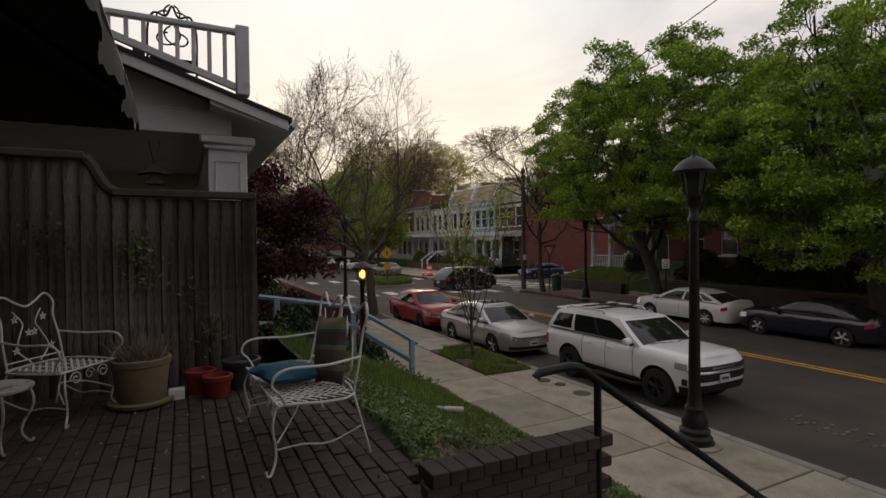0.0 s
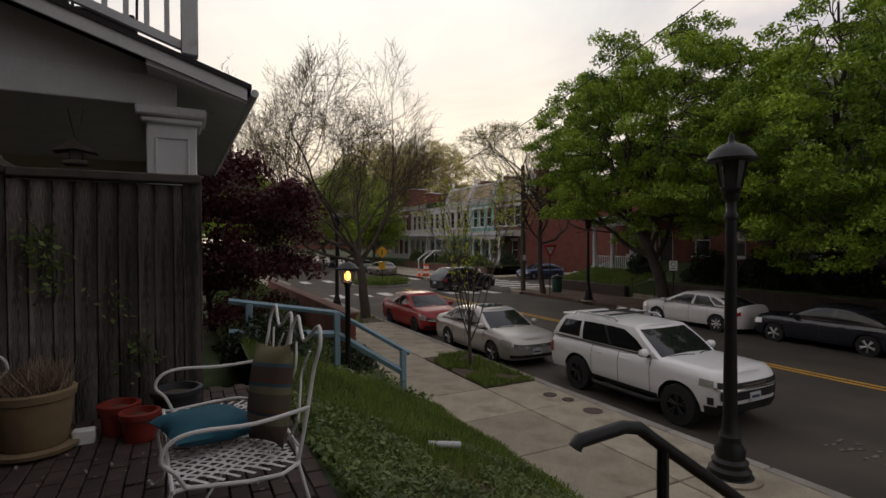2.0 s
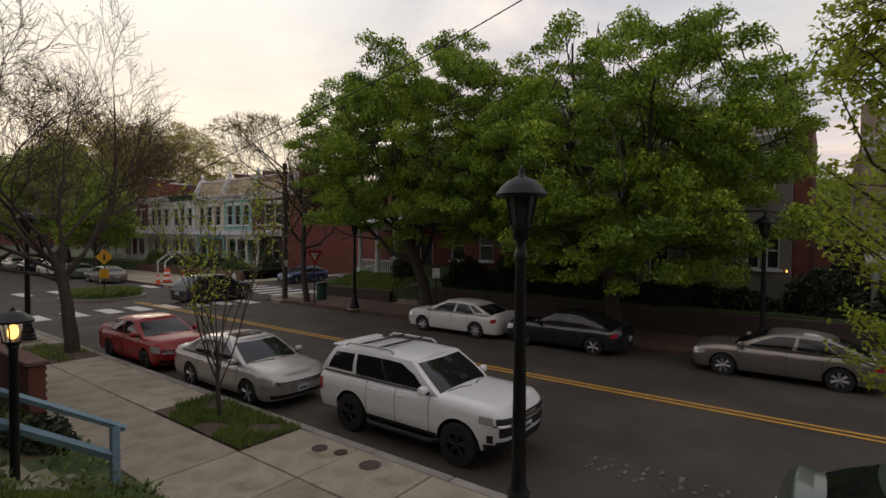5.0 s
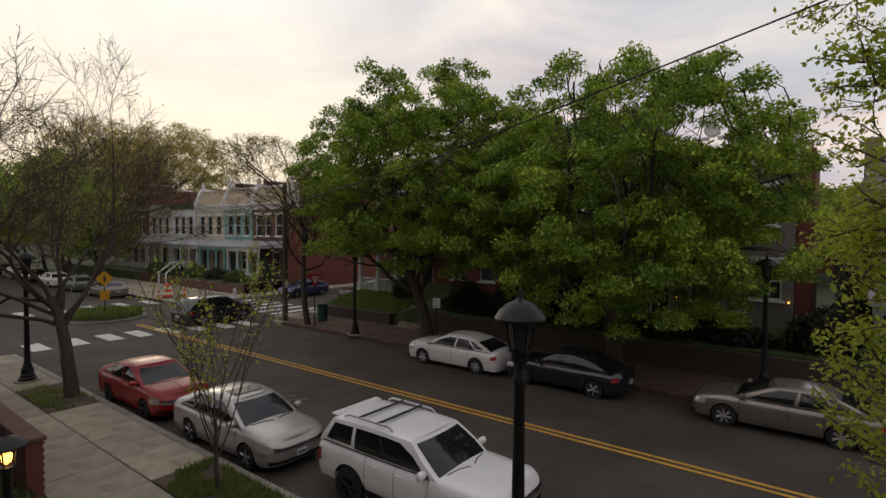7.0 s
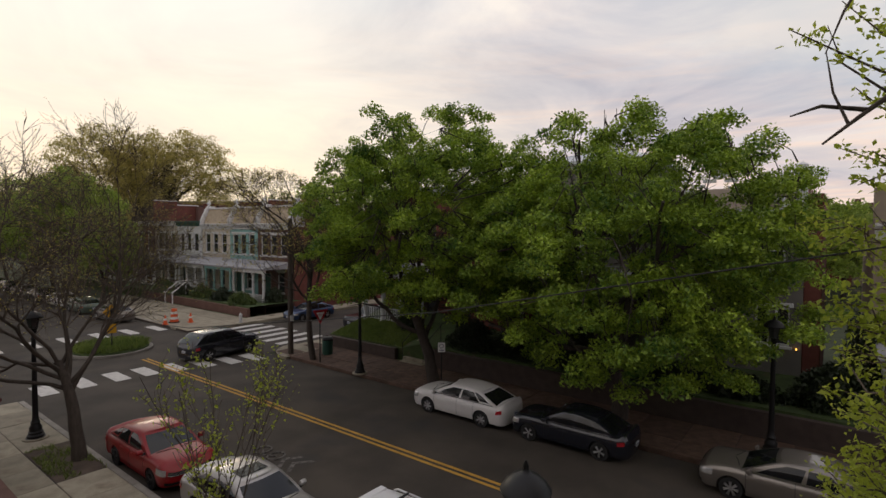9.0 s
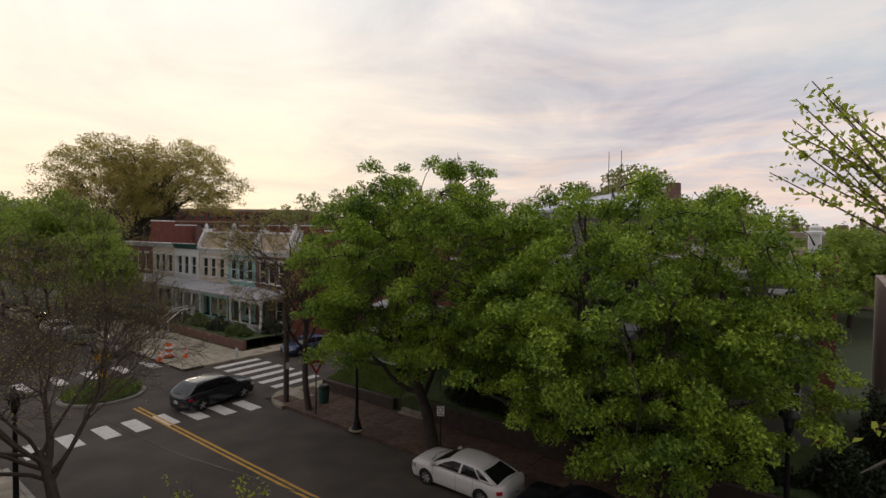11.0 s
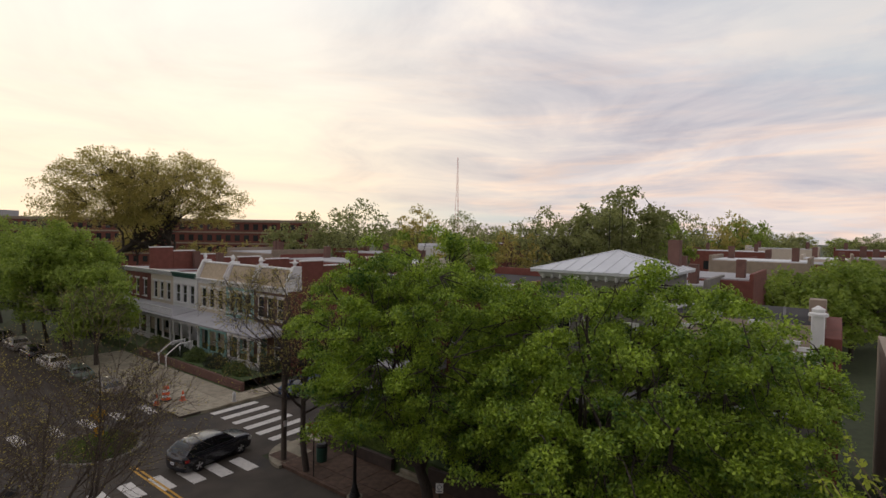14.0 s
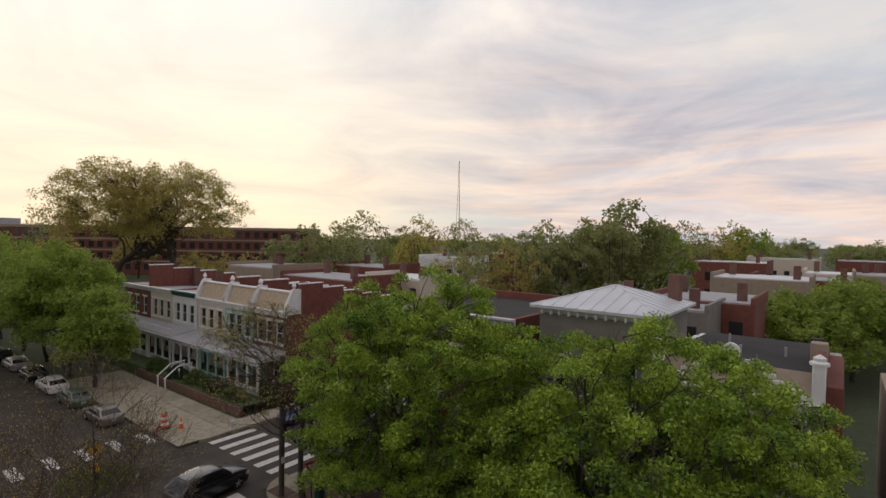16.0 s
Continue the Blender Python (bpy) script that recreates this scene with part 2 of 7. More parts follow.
M = dict(
    asphalt=mat("asphalt", (0.062, 0.051, 0.040), 0.88, edge=0.10, vary=0.28, scale=0.5, fine=90, bump=0.35, stain=((0.04, 0.036, 0.034), 0.35, 0.56)),
    concrete=mat("concrete", (0.32, 0.285, 0.215), 0.9, edge=0.10, vary=0.25, scale=1.2, fine=70, bump=0.3, objrand=0.18, stain=((0.19, 0.155, 0.115), 1.1, 0.54)),
    kerb=mat("kerb_stone", (0.27, 0.25, 0.22), 0.9, vary=0.25, scale=2, fine=50, bump=0.3, objrand=0.15),
    # terrace brick, base colour lowered to carry the shade under the awning
    shadepave=mat("brick_paving", (0.040, 0.025, 0.021), 0.85, edge=0.10, vary=0.25, scale=4, fine=80, bump=0.3, objrand=0.25, island=0.22, stain=((0.10, 0.07, 0.055), 1.1, 0.58)),
    redpave=mat("red_brick_paving", (0.10, 0.06, 0.042), 0.88, edge=0.1, vary=0.3, scale=3, fine=60, bump=0.3, objrand=0.2),
    mortar=mat("mortar", (0.075, 0.06, 0.05), 0.95, vary=0.2, scale=8, bump=0.2),
    brick=mat("red_brick", (0.165, 0.056, 0.042), 0.88, vary=0.22, scale=2, fine=45, bump=0.3, island=0.18, objrand=0.1),
    brickdark=mat("dark_brick", (0.14, 0.075, 0.06), 0.88, vary=0.2, scale=2, fine=45, bump=0.3, island=0.2, objrand=0.1),
    # holds the low wall's shade in its colour; plain dark tone for covers, garden walls
    deepbrown=mat("sooty_brick", (0.062, 0.045, 0.038), 0.9, vary=0.25, scale=3, fine=45, bump=0.35, objrand=0.25),
    tanbrick=mat("tan_brick", (0.32, 0.26, 0.20), 0.88, vary=0.15, scale=2, fine=45, bump=0.25),
    greywall=mat("grey_stucco", (0.21, 0.195, 0.175), 0.9, vary=0.14, scale=1, fine=40, bump=0.2),
    whitepaint=mat("white_paint", (0.74, 0.74, 0.74), 0.55, vary=0.07, scale=2, fine=30, bump=0.08, stain=((0.58, 0.57, 0.55), 3, 0.62)),
    oldwhite=mat("weathered_white_paint", (0.58, 0.59, 0.61), 0.65, vary=0.12, scale=3, fine=40, bump=0.2, stain=((0.34, 0.31, 0.28), 6, 0.63)),
    cream=mat("cream_paint", (0.62, 0.55, 0.45), 0.6, vary=0.08, scale=2, bump=0.08),
    tealpaint=mat("teal_paint", (0.25, 0.46, 0.44), 0.6, vary=0.1, scale=2, bump=0.08),
    greenpaint=mat("green_paint", (0.03, 0.10, 0.075), 0.6, vary=0.1, scale=2, bump=0.08),
    bluerail=mat("blue_grey_paint", (0.20, 0.31, 0.38), 0.6, vary=0.14, scale=5, fine=50, bump=0.12),
    slate=mat("tan_slate", (0.42, 0.34, 0.24), 0.8, vary=0.2, scale=4, bump=0.2, island=0.15),
    metalroof=mat("white_metal_roof", (0.62, 0.64, 0.67), 0.42, metal=0.25, vary=0.1, scale=0.8, fine=20, bump=0.05),
    greyroof=mat("grey_membrane_roof", (0.36, 0.36, 0.38), 0.8, vary=0.15, scale=0.6, bump=0.1),
    darkroof=mat("dark_membrane_roof", (0.04, 0.038, 0.041), 0.92, vary=0.25, scale=0.5, bump=0.1, spec=0.25),
    fence=mat("weathered_fence_wood", (0.125, 0.11, 0.10), 0.92, vary=0.75, scale=2.6, fine=26, bump=1.0, objrand=0.45, edge=0.07, stretch=(7, 7, 0.4), stain=((0.012, 0.010, 0.009), 1.3, 0.45)),
    oldwood=mat("old_wood", (0.07, 0.058, 0.05), 0.9, vary=0.3, scale=4, fine=30, bump=0.4),
    iron=mat("black_cast_iron", (0.012, 0.012, 0.013), 0.45, metal=0.3, vary=0.2, scale=9, bump=0.1),
    ironwhite=mat("white_enamelled_iron", (0.62, 0.61, 0.60), 0.5, vary=0.12, scale=12, fine=90, bump=0.12, stain=((0.20, 0.11, 0.06), 9, 0.66)),
    rustywhite=mat("rusty_white_iron", (0.45, 0.40, 0.36), 0.7, vary=0.2, scale=14, fine=90, bump=0.2, stain=((0.20, 0.10, 0.05), 12, 0.5)),
    bark=mat("bark", (0.075, 0.06, 0.048), 0.95, vary=0.35, scale=4, fine=22, bump=0.8, stretch=(3, 3, 0.8)),
    barkdark=mat("dark_bark", (0.06, 0.048, 0.04), 0.95, vary=0.35, scale=4, fine=22, bump=0.8, stretch=(3, 3, 0.8)),
    twig=mat("twig_bark", (0.11, 0.085, 0.065), 0.9, vary=0.25, scale=5, bump=0.2),
    soil=mat("soil", (0.085, 0.062, 0.045), 0.95, vary=0.4, scale=3, fine=40, bump=0.7),
    lawn=mat("lawn_ground", (0.055, 0.085, 0.025), 0.95, vary=0.4, scale=2.0, fine=35, bump=0.7, stain=((0.10, 0.075, 0.045), 1.3, 0.6)),
    land=mat("land", (0.06, 0.075, 0.035), 0.95, vary=0.4, scale=0.05, fine=2, bump=0.3),
    yellowline=mat("yellow_road_paint", (0.55, 0.31, 0.05), 0.8, vary=0.2, scale=3, fine=50, bump=0.1, stain=((0.12, 0.09, 0.05), 6, 0.60)),
    whiteline=mat("white_road_paint", (0.62, 0.60, 0.57), 0.8, vary=0.18, scale=3, fine=50, bump=0.1, stain=((0.18, 0.17, 0.16), 3, 0.60)),
    wornline=mat("worn_road_paint", (0.15, 0.138, 0.125), 0.85, vary=0.35, scale=5, fine=60, bump=0.1, stain=((0.055, 0.048, 0.042), 9, 0.46)),
    carwhite=mat("white_car_paint", (0.83, 0.83, 0.84), 0.3, vary=0.03, scale=1, bump=0, coat=0.7),
    carpearl=mat("pearl_car_paint", (0.72, 0.70, 0.68), 0.3, vary=0.03, scale=1, bump=0, coat=0.7),
    carsilver=mat("silver_car_paint", (0.47, 0.45, 0.43), 0.34, metal=0.55, vary=0.03, scale=1, bump=0, coat=0.6),
    carred=mat("red_car_paint", (0.28, 0.005, 0.009), 0.35, vary=0.05, scale=1, bump=0, coat=0.25),
    carblack=mat("blue_black_car_paint", (0.012, 0.014, 0.022), 0.25, vary=0.05, scale=1, bump=0, coat=0.8),
    cargrey=mat("bronze_grey_car_paint", (0.25, 0.225, 0.20), 0.32, metal=0.6, vary=0.03, scale=1, bump=0, coat=0.7),
    cargreen=mat("grey_green_car_paint", (0.10, 0.135, 0.105), 0.34, metal=0.4, vary=0.04, scale=1, bump=0, coat=0.6),
    carblue=mat("blue_car_paint", (0.03, 0.06, 0.14), 0.3, metal=0.3, vary=0.04, scale=1, bump=0, coat=0.6),
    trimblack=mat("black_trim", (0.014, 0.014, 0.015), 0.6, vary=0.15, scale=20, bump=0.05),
    rubber=mat("tyre_rubber", (0.018, 0.018, 0.018), 0.85, vary=0.2, scale=20, bump=0.2),
    alloy=mat("alloy", (0.52, 0.52, 0.53), 0.35, metal=0.9, vary=0.06, scale=20, bump=0),
    chrome=mat("chrome", (0.75, 0.75, 0.76), 0.15, metal=1.0, vary=0.03, scale=10, bump=0),
    carglass=glass_mat("car_glass", (0.012, 0.014, 0.015), 0.04, 0.0),
    headlamp=mat("headlamp_lens", (0.62, 0.62, 0.62), 0.12, metal=0.5, vary=0.2, scale=25, bump=0.1, coat=1.0),
    taillamp=mat("tail_lamp_lens", (0.38, 0.012, 0.02), 0.2, vary=0.15, scale=25, bump=0.05, coat=1.0),
    amber=mat("amber_lens", (0.55, 0.20, 0.02), 0.2, vary=0.1, scale=20, bump=0.05, coat=1.0),
    plate=mat("number_plate", (0.55, 0.58, 0.62), 0.5, vary=0.05, scale=10, bump=0),
    platebar=mat("plate_bar", (0.05, 0.06, 0.12), 0.6, vary=0.05, scale=10, bump=0),
    winglass=glass_mat("window_glass", (0.03, 0.033, 0.036), 0.05, 0.0),
    maple=leaf_mat("fresh_green_leaves", (0.036, 0.112, 0.013), (0.47, 0.62, 0.062), 0.30),
    oakleaf=leaf_mat("spring_green_leaves", (0.16, 0.24, 0.04), (0.42, 0.52, 0.09), 0.5),
    budleaf=leaf_mat("yellow_green_leaves", (0.25, 0.32, 0.032), (0.54, 0.60, 0.08), 0.6),
    tanleaf=leaf_mat("olive_tan_leaves", (0.30, 0.25, 0.07), (0.54, 0.47, 0.14), 0.66),
    # distance haze is put into this leaf colour by paling it
    hazeleaf=leaf_mat("hazed_far_leaves", (0.19, 0.22, 0.08), (0.38, 0.40, 0.15), 0.5),
    redleaf=leaf_mat("dark_red_leaves", (0.035, 0.006, 0.010), (0.10, 0.014, 0.022), 0.25),
    ivy=leaf_mat("ivy_leaves", (0.035, 0.065, 0.016), (0.19, 0.25, 0.065), 0.3),
    grass=leaf_mat("grass_blades", (0.09, 0.14, 0.025), (0.22, 0.28, 0.06), 0.4),
    drygrass=leaf_mat("dry_stalks", (0.13, 0.09, 0.06), (0.28, 0.20, 0.14), 0.1),
    shrub=leaf_mat("shrub_leaves", (0.016, 0.028, 0.012), (0.05, 0.07, 0.028), 0.2),
    terracotta=mat("terracotta", (0.22, 0.155, 0.085), 0.85, vary=0.15, scale=6, bump=0.15, stain=((0.20, 0.16, 0.10), 5, 0.58)),
    redplastic=mat("red_plastic", (0.20, 0.025, 0.016), 0.5, vary=0.1, scale=6, bump=0.05),
    blackplastic=mat("dark_plastic", (0.03, 0.034, 0.04), 0.5, vary=0.1, scale=6, bump=0.05),
    tealcloth=mat("teal_cloth", (0.012, 0.085, 0.125), 0.9, vary=0.15, scale=9, fine=200, bump=0.25),
    orange=mat("orange_plastic", (0.70, 0.10, 0.02), 0.6, vary=0.1, scale=8, bump=0.05),
    signred=mat("sign_red", (0.45, 0.02, 0.03), 0.5, vary=0.05, scale=8, bump=0),
    signwhite=mat("sign_white", (0.72, 0.72, 0.70), 0.5, vary=0.05, scale=8, bump=0),
    signyellow=mat("sign_yellow", (0.62, 0.33, 0.01), 0.5, vary=0.05, scale=8, bump=0),
    hydrant=mat("grey_hydrant_paint", (0.50, 0.50, 0.50), 0.5, vary=0.1, scale=8, bump=0.05),
    awning=mat("awning_canvas", (0.055, 0.055, 0.045), 0.95, vary=0.25, scale=3, fine=120, bump=0.3),
    lampglow=glow_mat("lamp_flame", (1.0, 0.45, 0.08), 4.5),
    lampglass=mat("lamp_glass", (0.045, 0.05, 0.05), 0.18, vary=0.1, scale=8, bump=0.02),
    carglow=glow_mat("lit_headlamp", (1.0, 0.85, 0.6), 3.0),
)


def cushion_stripe():
    m = bpy.data.materials.new("striped_cloth")
    m.use_nodes = True
    N, L = m.node_tree.nodes, m.node_tree.links
    p = N["Principled BSDF"]
    p.inputs["Roughness"].default_value = 0.9
    tc, s = N.new("ShaderNodeTexCoord"), N.new("ShaderNodeSeparateXYZ")
    L.new(tc.outputs["Object"], s.inputs[0])
    k = N.new("ShaderNodeMath")
    k.operation = "MULTIPLY_ADD"
    L.new(s.outputs[2], k.inputs[0])
    k.inputs[1].default_value, k.inputs[2].default_value = 2.3, 0.5
    r = N.new("ShaderNodeValToRGB")
    r.color_ramp.interpolation = "CONSTANT"
    cols = [(0.0, (0.075, 0.05, 0.038)), (0.16, (0.15, 0.14, 0.09)), (0.26, (0.02, 0.05, 0.08)), (0.29, (0.12, 0.05, 0.03)), (0.32, (0.09, 0.07, 0.05)),
            (0.50, (0.16, 0.15, 0.09)), (0.58, (0.03, 0.08, 0.10)), (0.62, (0.10, 0.045, 0.03)), (0.66, (0.075, 0.05, 0.04)), (0.80, (0.05, 0.10, 0.12)), (0.84, (0.17, 0.15, 0.08))]
    while len(r.color_ramp.elements) < len(cols):
        r.color_ramp.elements.new(0.5)
    for e, (q, c) in zip(r.color_ramp.elements, cols):
        e.position, e.color = q, (*c, 1)
    L.new(k.outputs[0], r.inputs[0])
    L.new(r.outputs[0], p.inputs["Base Color"])
    return m


M["stripe"] = cushion_stripe()


# ---- mesh helpers ----
class Geo:
    """Gathers points and faces for one mesh."""

    def __init__(self):
        self.v, self.f = [], []

    def add(self, v, f):
        o = len(self.v)
        self.v += [tuple(p) for p in v]
        self.f += [tuple(i + o for i in q) for q in f]
        return self

    def box(self, c, s, b=0.01, m=None):
        """A box with chamfered edges; m: a turn and shift applied to it."""
        hx, hy, hz = (k / 2 for k in s)
        b = min(b, 0.45 * min(s))
        v, idx = [], {}
        for i, sx in enumerate((-1, 1)):
            for j, sy in enumerate((-1, 1)):
                for k, sz in enumerate((-1, 1)):
                    for a in range(3):
                        q = [sx * (hx - b), sy * (hy - b), sz * (hz - b)]
                        q[a] = (sx * hx, sy * hy, sz * hz)[a]
                        idx[i, j, k, a] = len(v)
                        p = Vector(q)
                        if m is not None:
                            p = m @ p
                        v.append((p[0] + c[0], p[1] + c[1], p[2] + c[2]))
        I, f = idx, []
        for s_ in (0, 1):
            q = [I[s_, 0, 0, 0], I[s_, 1, 0, 0], I[s_, 1, 1, 0], I[s_, 0, 1, 0]]
            f.append(q if s_ else q[::-1])
            q = [I[0, s_, 0, 1], I[1, s_, 0, 1], I[1, s_, 1, 1], I[0, s_, 1, 1]]
            f.append(q[::-1] if s_ else q)
            q = [I[0, 0, s_, 2], I[1, 0, s_, 2], I[1, 1, s_, 2], I[0, 1, s_, 2]]
            f.append(q if s_ else q[::-1])
        for j in (0, 1):
            for k in (0, 1):
                q = [I[0, j, k, 1], I[1, j, k, 1], I[1, j, k, 2], I[0, j, k, 2]]
                f.append(q if (j + k) % 2 else q[::-1])
                q = [I[j, 0, k, 0], I[j, 1, k, 0], I[j, 1, k, 2], I[j, 0, k, 2]]
                f.append(q[::-1] if (j + k) % 2 else q)
                q = [I[j, k, 0, 0], I[j, k, 1, 0], I[j, k, 1, 1], I[j, k, 0, 1]]
                f.append(q if (j + k) % 2 else q[::-1])
        for i in (0, 1):
            for j in (0, 1):
                for k in (0, 1):
                    q = [I[i, j, k, a] for a in range(3)]
                    f.append(q if (i + j + k) % 2 else q[::-1])
        return self.add(v, f)

    def tube(self, pts, r, n=8, closed=False):
        """A round bar along points; r: one radius or one for each point."""
        pts = [Vector(p) for p in pts]
        k = len(pts)
        rs = [r] * k if isinstance(r, (int, float)) else r
        v, f, side = [], [], None
        for i, p in enumerate(pts):
            a, b = pts[i - 1] if i or closed else p, pts[(i + 1) % k] if i < k - 1 or closed else p
            d = (b - a)
            d = d.normalized() if d.length > 1e-9 else Vector((0, 0, 1))
            if side is None:
                side = d.cross(Vector((0.31, 0.17, 0.93)))
                if side.length < 0.1:
                    side = d.cross(Vector((1, 0, 0)))
            side = (side - d * side.dot(d)).normalized()
            up = d.cross(side)
            for j in range(n):
                t = 2 * math.pi * j / n
                v.append(p + (side * math.cos(t) + up * math.sin(t)) * rs[i])
        for i in range(k if closed else k - 1):
            for j in range(n):
                i2, j2 = (i + 1) % k, (j + 1) % n
                f.append((i * n + j, i * n + j2, i2 * n + j2, i2 * n + j))
        if not closed:
            f.append(tuple(range(n))[::-1])
            f.append(tuple((k - 1) * n + j for j in range(n)))
        return self.add(v, f)

    def rod(self, pts, r, n=8, closed=False, k=4):
        """A round bar bent smoothly through points."""
        P = [Vector(p) for p in pts]
        m, o = len(P), []
        for i in range(m if closed else m - 1):
            a, b, c, d = (P[(i + j) % m] if closed else P[min(m - 1, max(0, i + j))] for j in (-1, 0, 1, 2))
            for s in range(k):
                t = s / k
                o.append(0.5 * ((2 * b) + (c - a) * t + (2 * a - 5 * b + 4 * c - d) * t * t + (3 * b - a - 3 * c + d) * t ** 3))
        if not closed:
            o.append(P[-1])
        return self.tube(o, r, n, closed)

    def lathe(self, prof, c=(0, 0, 0), n=20, m=None):
        """Turned about z: prof is a list of (radius, height)."""
        v, f = [], []
        for r, z in prof:
            for j in range(n):
                t = 2 * math.pi * j / n
                p = Vector((r * math.cos(t), r * math.sin(t), z))
                if m is not None:
                    p = m @ p
                v.append((p[0] + c[0], p[1] + c[1], p[2] + c[2]))
        for i in range(len(prof) - 1):
            for j in range(n):
                j2 = (j + 1) % n
                f.append((i * n + j, i * n + j2, (i + 1) * n + j2, (i + 1) * n + j))
        f.append(tuple(range(n))[::-1])
        f.append(tuple((len(prof) - 1) * n + j for j in range(n)))
        return self.add(v, f)

    def prism(self, poly, a, b, axis="y"):
        """A flat outline, given in the two other axes in order, carried from a to b along axis."""
        k = len(poly)

        def at(p, t):
            return {"x": (t, p[0], p[1]), "y": (p[0], t, p[1]), "z": (p[0], p[1], t)}[axis]
        v = [at(p, a) for p in poly] + [at(p, b) for p in poly]
        f = [tuple(range(k)), tuple(range(k, 2 * k))[::-1]] + [(i, i + k, (i + 1) % k + k, (i + 1) % k) for i in range(k)]
        return self.add(v, f)

    def grid(self, rows):
        """A sheet through rows of points."""
        n = len(rows[0])
        v = [p for r in rows for p in r]
        f = [(i * n + j, i * n + j + 1, (i + 1) * n + j + 1, (i + 1) * n + j) for i in range(len(rows) - 1) for j in range(n - 1)]
        return self.add(v, f)


def mesh(name, geo, smooth=40, normals=True, weld=0.0):
    me = bpy.data.meshes.new(name)
    me.from_pydata(geo.v, [], geo.f)
    if normals:
        bm = bmesh.new()
        bm.from_mesh(me)
        if weld:
            bmesh.ops.remove_doubles(bm, verts=bm.verts, dist=weld)
        bmesh.ops.recalc_face_normals(bm, faces=bm.faces)
        bm.to_mesh(me)
        bm.free()
    if smooth:
        me.shade_smooth()
        me.set_sharp_from_angle(angle=radians(smooth))
    return me


def part(name, geo, material, parent=None, label="", smooth=40, at=None):
    me = geo if isinstance(geo, bpy.types.Mesh) else mesh(name, geo, smooth)
    if not me.materials:
        me.materials.append(material)
    ob = new(name, me)
    ob.parent = parent
    if at is not None:
        ob.matrix_basis = at
    if label:
        ob["label"] = label
    return ob


def thing(name, label, category, group="", kind="", at=None):
    e = new(name)
    e.empty_display_size = 0.2
    if at is not None:
        e.matrix_basis = at
    return tagged(e, label, category, group, kind)


def solid(name, geo, material, label, category, group="", kind="", at=None, smooth=40):
    return tagged(part(name, geo, material, None, "", smooth, at), label, category, group, kind)


def arrays_mesh(name, verts, quads, material):
    """A mesh straight from number arrays, for many small quads."""
    me = bpy.data.meshes.new(name)
    nv, nq = len(verts), len(quads)
    me.vertices.add(nv)
    me.vertices.foreach_set("co", np.asarray(verts, np.float32).ravel())
    me.loops.add(nq * 4)
    me.loops.foreach_set("vertex_index", np.asarray(quads, np.int32).ravel())
    me.polygons.add(nq)
    me.polygons.foreach_set("loop_start", np.arange(nq, dtype=np.int32) * 4)
    me.update(calc_edges=True)
    me.validate()
    me.materials.append(material)
    return me


def leaves(centres, size, rng, lift=0.6, slim=0.55):
    """Diamond leaves, folded along the middle, at the given centres: points and quads."""
    n = len(centres)
    d = rng.normal(size=(n, 3))
    d /= np.linalg.norm(d, axis=1)[:, None] + 1e-9
    up = rng.normal(size=(n, 3)) * (1 - lift) + np.array([0, 0, lift])
    s = np.cross(d, up)
    s /= np.linalg.norm(s, axis=1)[:, None] + 1e-9
    k = size * rng.uniform(0.65, 1.3, n)[:, None]
    nrm = np.cross(s, d)
    a, b = centres - d * k * 0.5, centres + d * k * 0.5
    mid = centres + nrm * k * 0.12
    v = np.stack([a, mid + s * k * slim * 0.5, b, mid - s * k * slim * 0.5], 1).reshape(-1, 3)
    q = np.arange(n * 4).reshape(-1, 4)
    return v, q


# ---- ground, road, pavements ----
KL, KR = 8.05, 18.92      # kerb lines
solid("ground", Geo().grid([[(x, y, -0.06) for x in (-1500, -300, -60, 0, 60, 300, 1500)] for y in (-1500, -300, -60, 0, 60, 300, 1500)]), M["land"], "rough earth and grass under the whole town", "ground", kind="structure")
solid("road", Geo().grid([[(x, y, 0.006 * (1 - ((x - 13.3) / 5.3) ** 2) * 6) for x in np.linspace(KL - 0.1, KR + 0.1, 9)] for y in (-40, -10, 0, 10, 20, 28, 40, 60, 90, 140)]), M["asphalt"], "worn dark asphalt street with patched surface", "road", kind="structure")
solid("cross_road", Geo().grid([[(x, y, -0.006) for x in (-70, -30, 0, 8, 14, 19, 30, 60, 95)] for y in (28.3, 30, 33, 36.9)]), M["asphalt"], "dark asphalt side street crossing the main one", "road", kind="structure")


def paint(name, quads, material, label):
    g = Geo()
    for (x0, y0, x1, y1) in quads:
        zc = 0.012 + 0.036 * max(0, 1 - ((((x0 + x1) / 2) - 13.3) / 5.3) ** 2)
        g.box(((x0 + x1) / 2, (y0 + y1) / 2, zc - 0.002), (abs(x1 - x0), abs(y1 - y0), 0.005), 0.001)
    return solid(name, g, material, label, "road marking", kind="structure")


paint("centre_line", [(13.85, y, 13.96, y + 6) for y in range(-34, 27, 6)] + [(14.08, y, 14.19, y + 6) for y in range(-34, 27, 6)], M["yellowline"], "double yellow centre line, slightly worn")
for x, y in ((9.07, 29.75), (10.45, 29.7), (11.8, 29.6), (13.0, 29.45), (14.2, 29.16), (15.47, 28.8), (16.67, 28.42), (17.87, 28.08)):
    paint("crosswalk_bar", [(x - 0.33, y - 0.9, x + 0.33, y + 0.9)], M["whiteline"], "white painted crosswalk bar")
for i in range(6):
    y = 29.5 + i * 1.32
    paint("crosswalk_bar", [(20.6, y, 23.9, y + 0.55)], M["whiteline"], "white painted crosswalk bar")
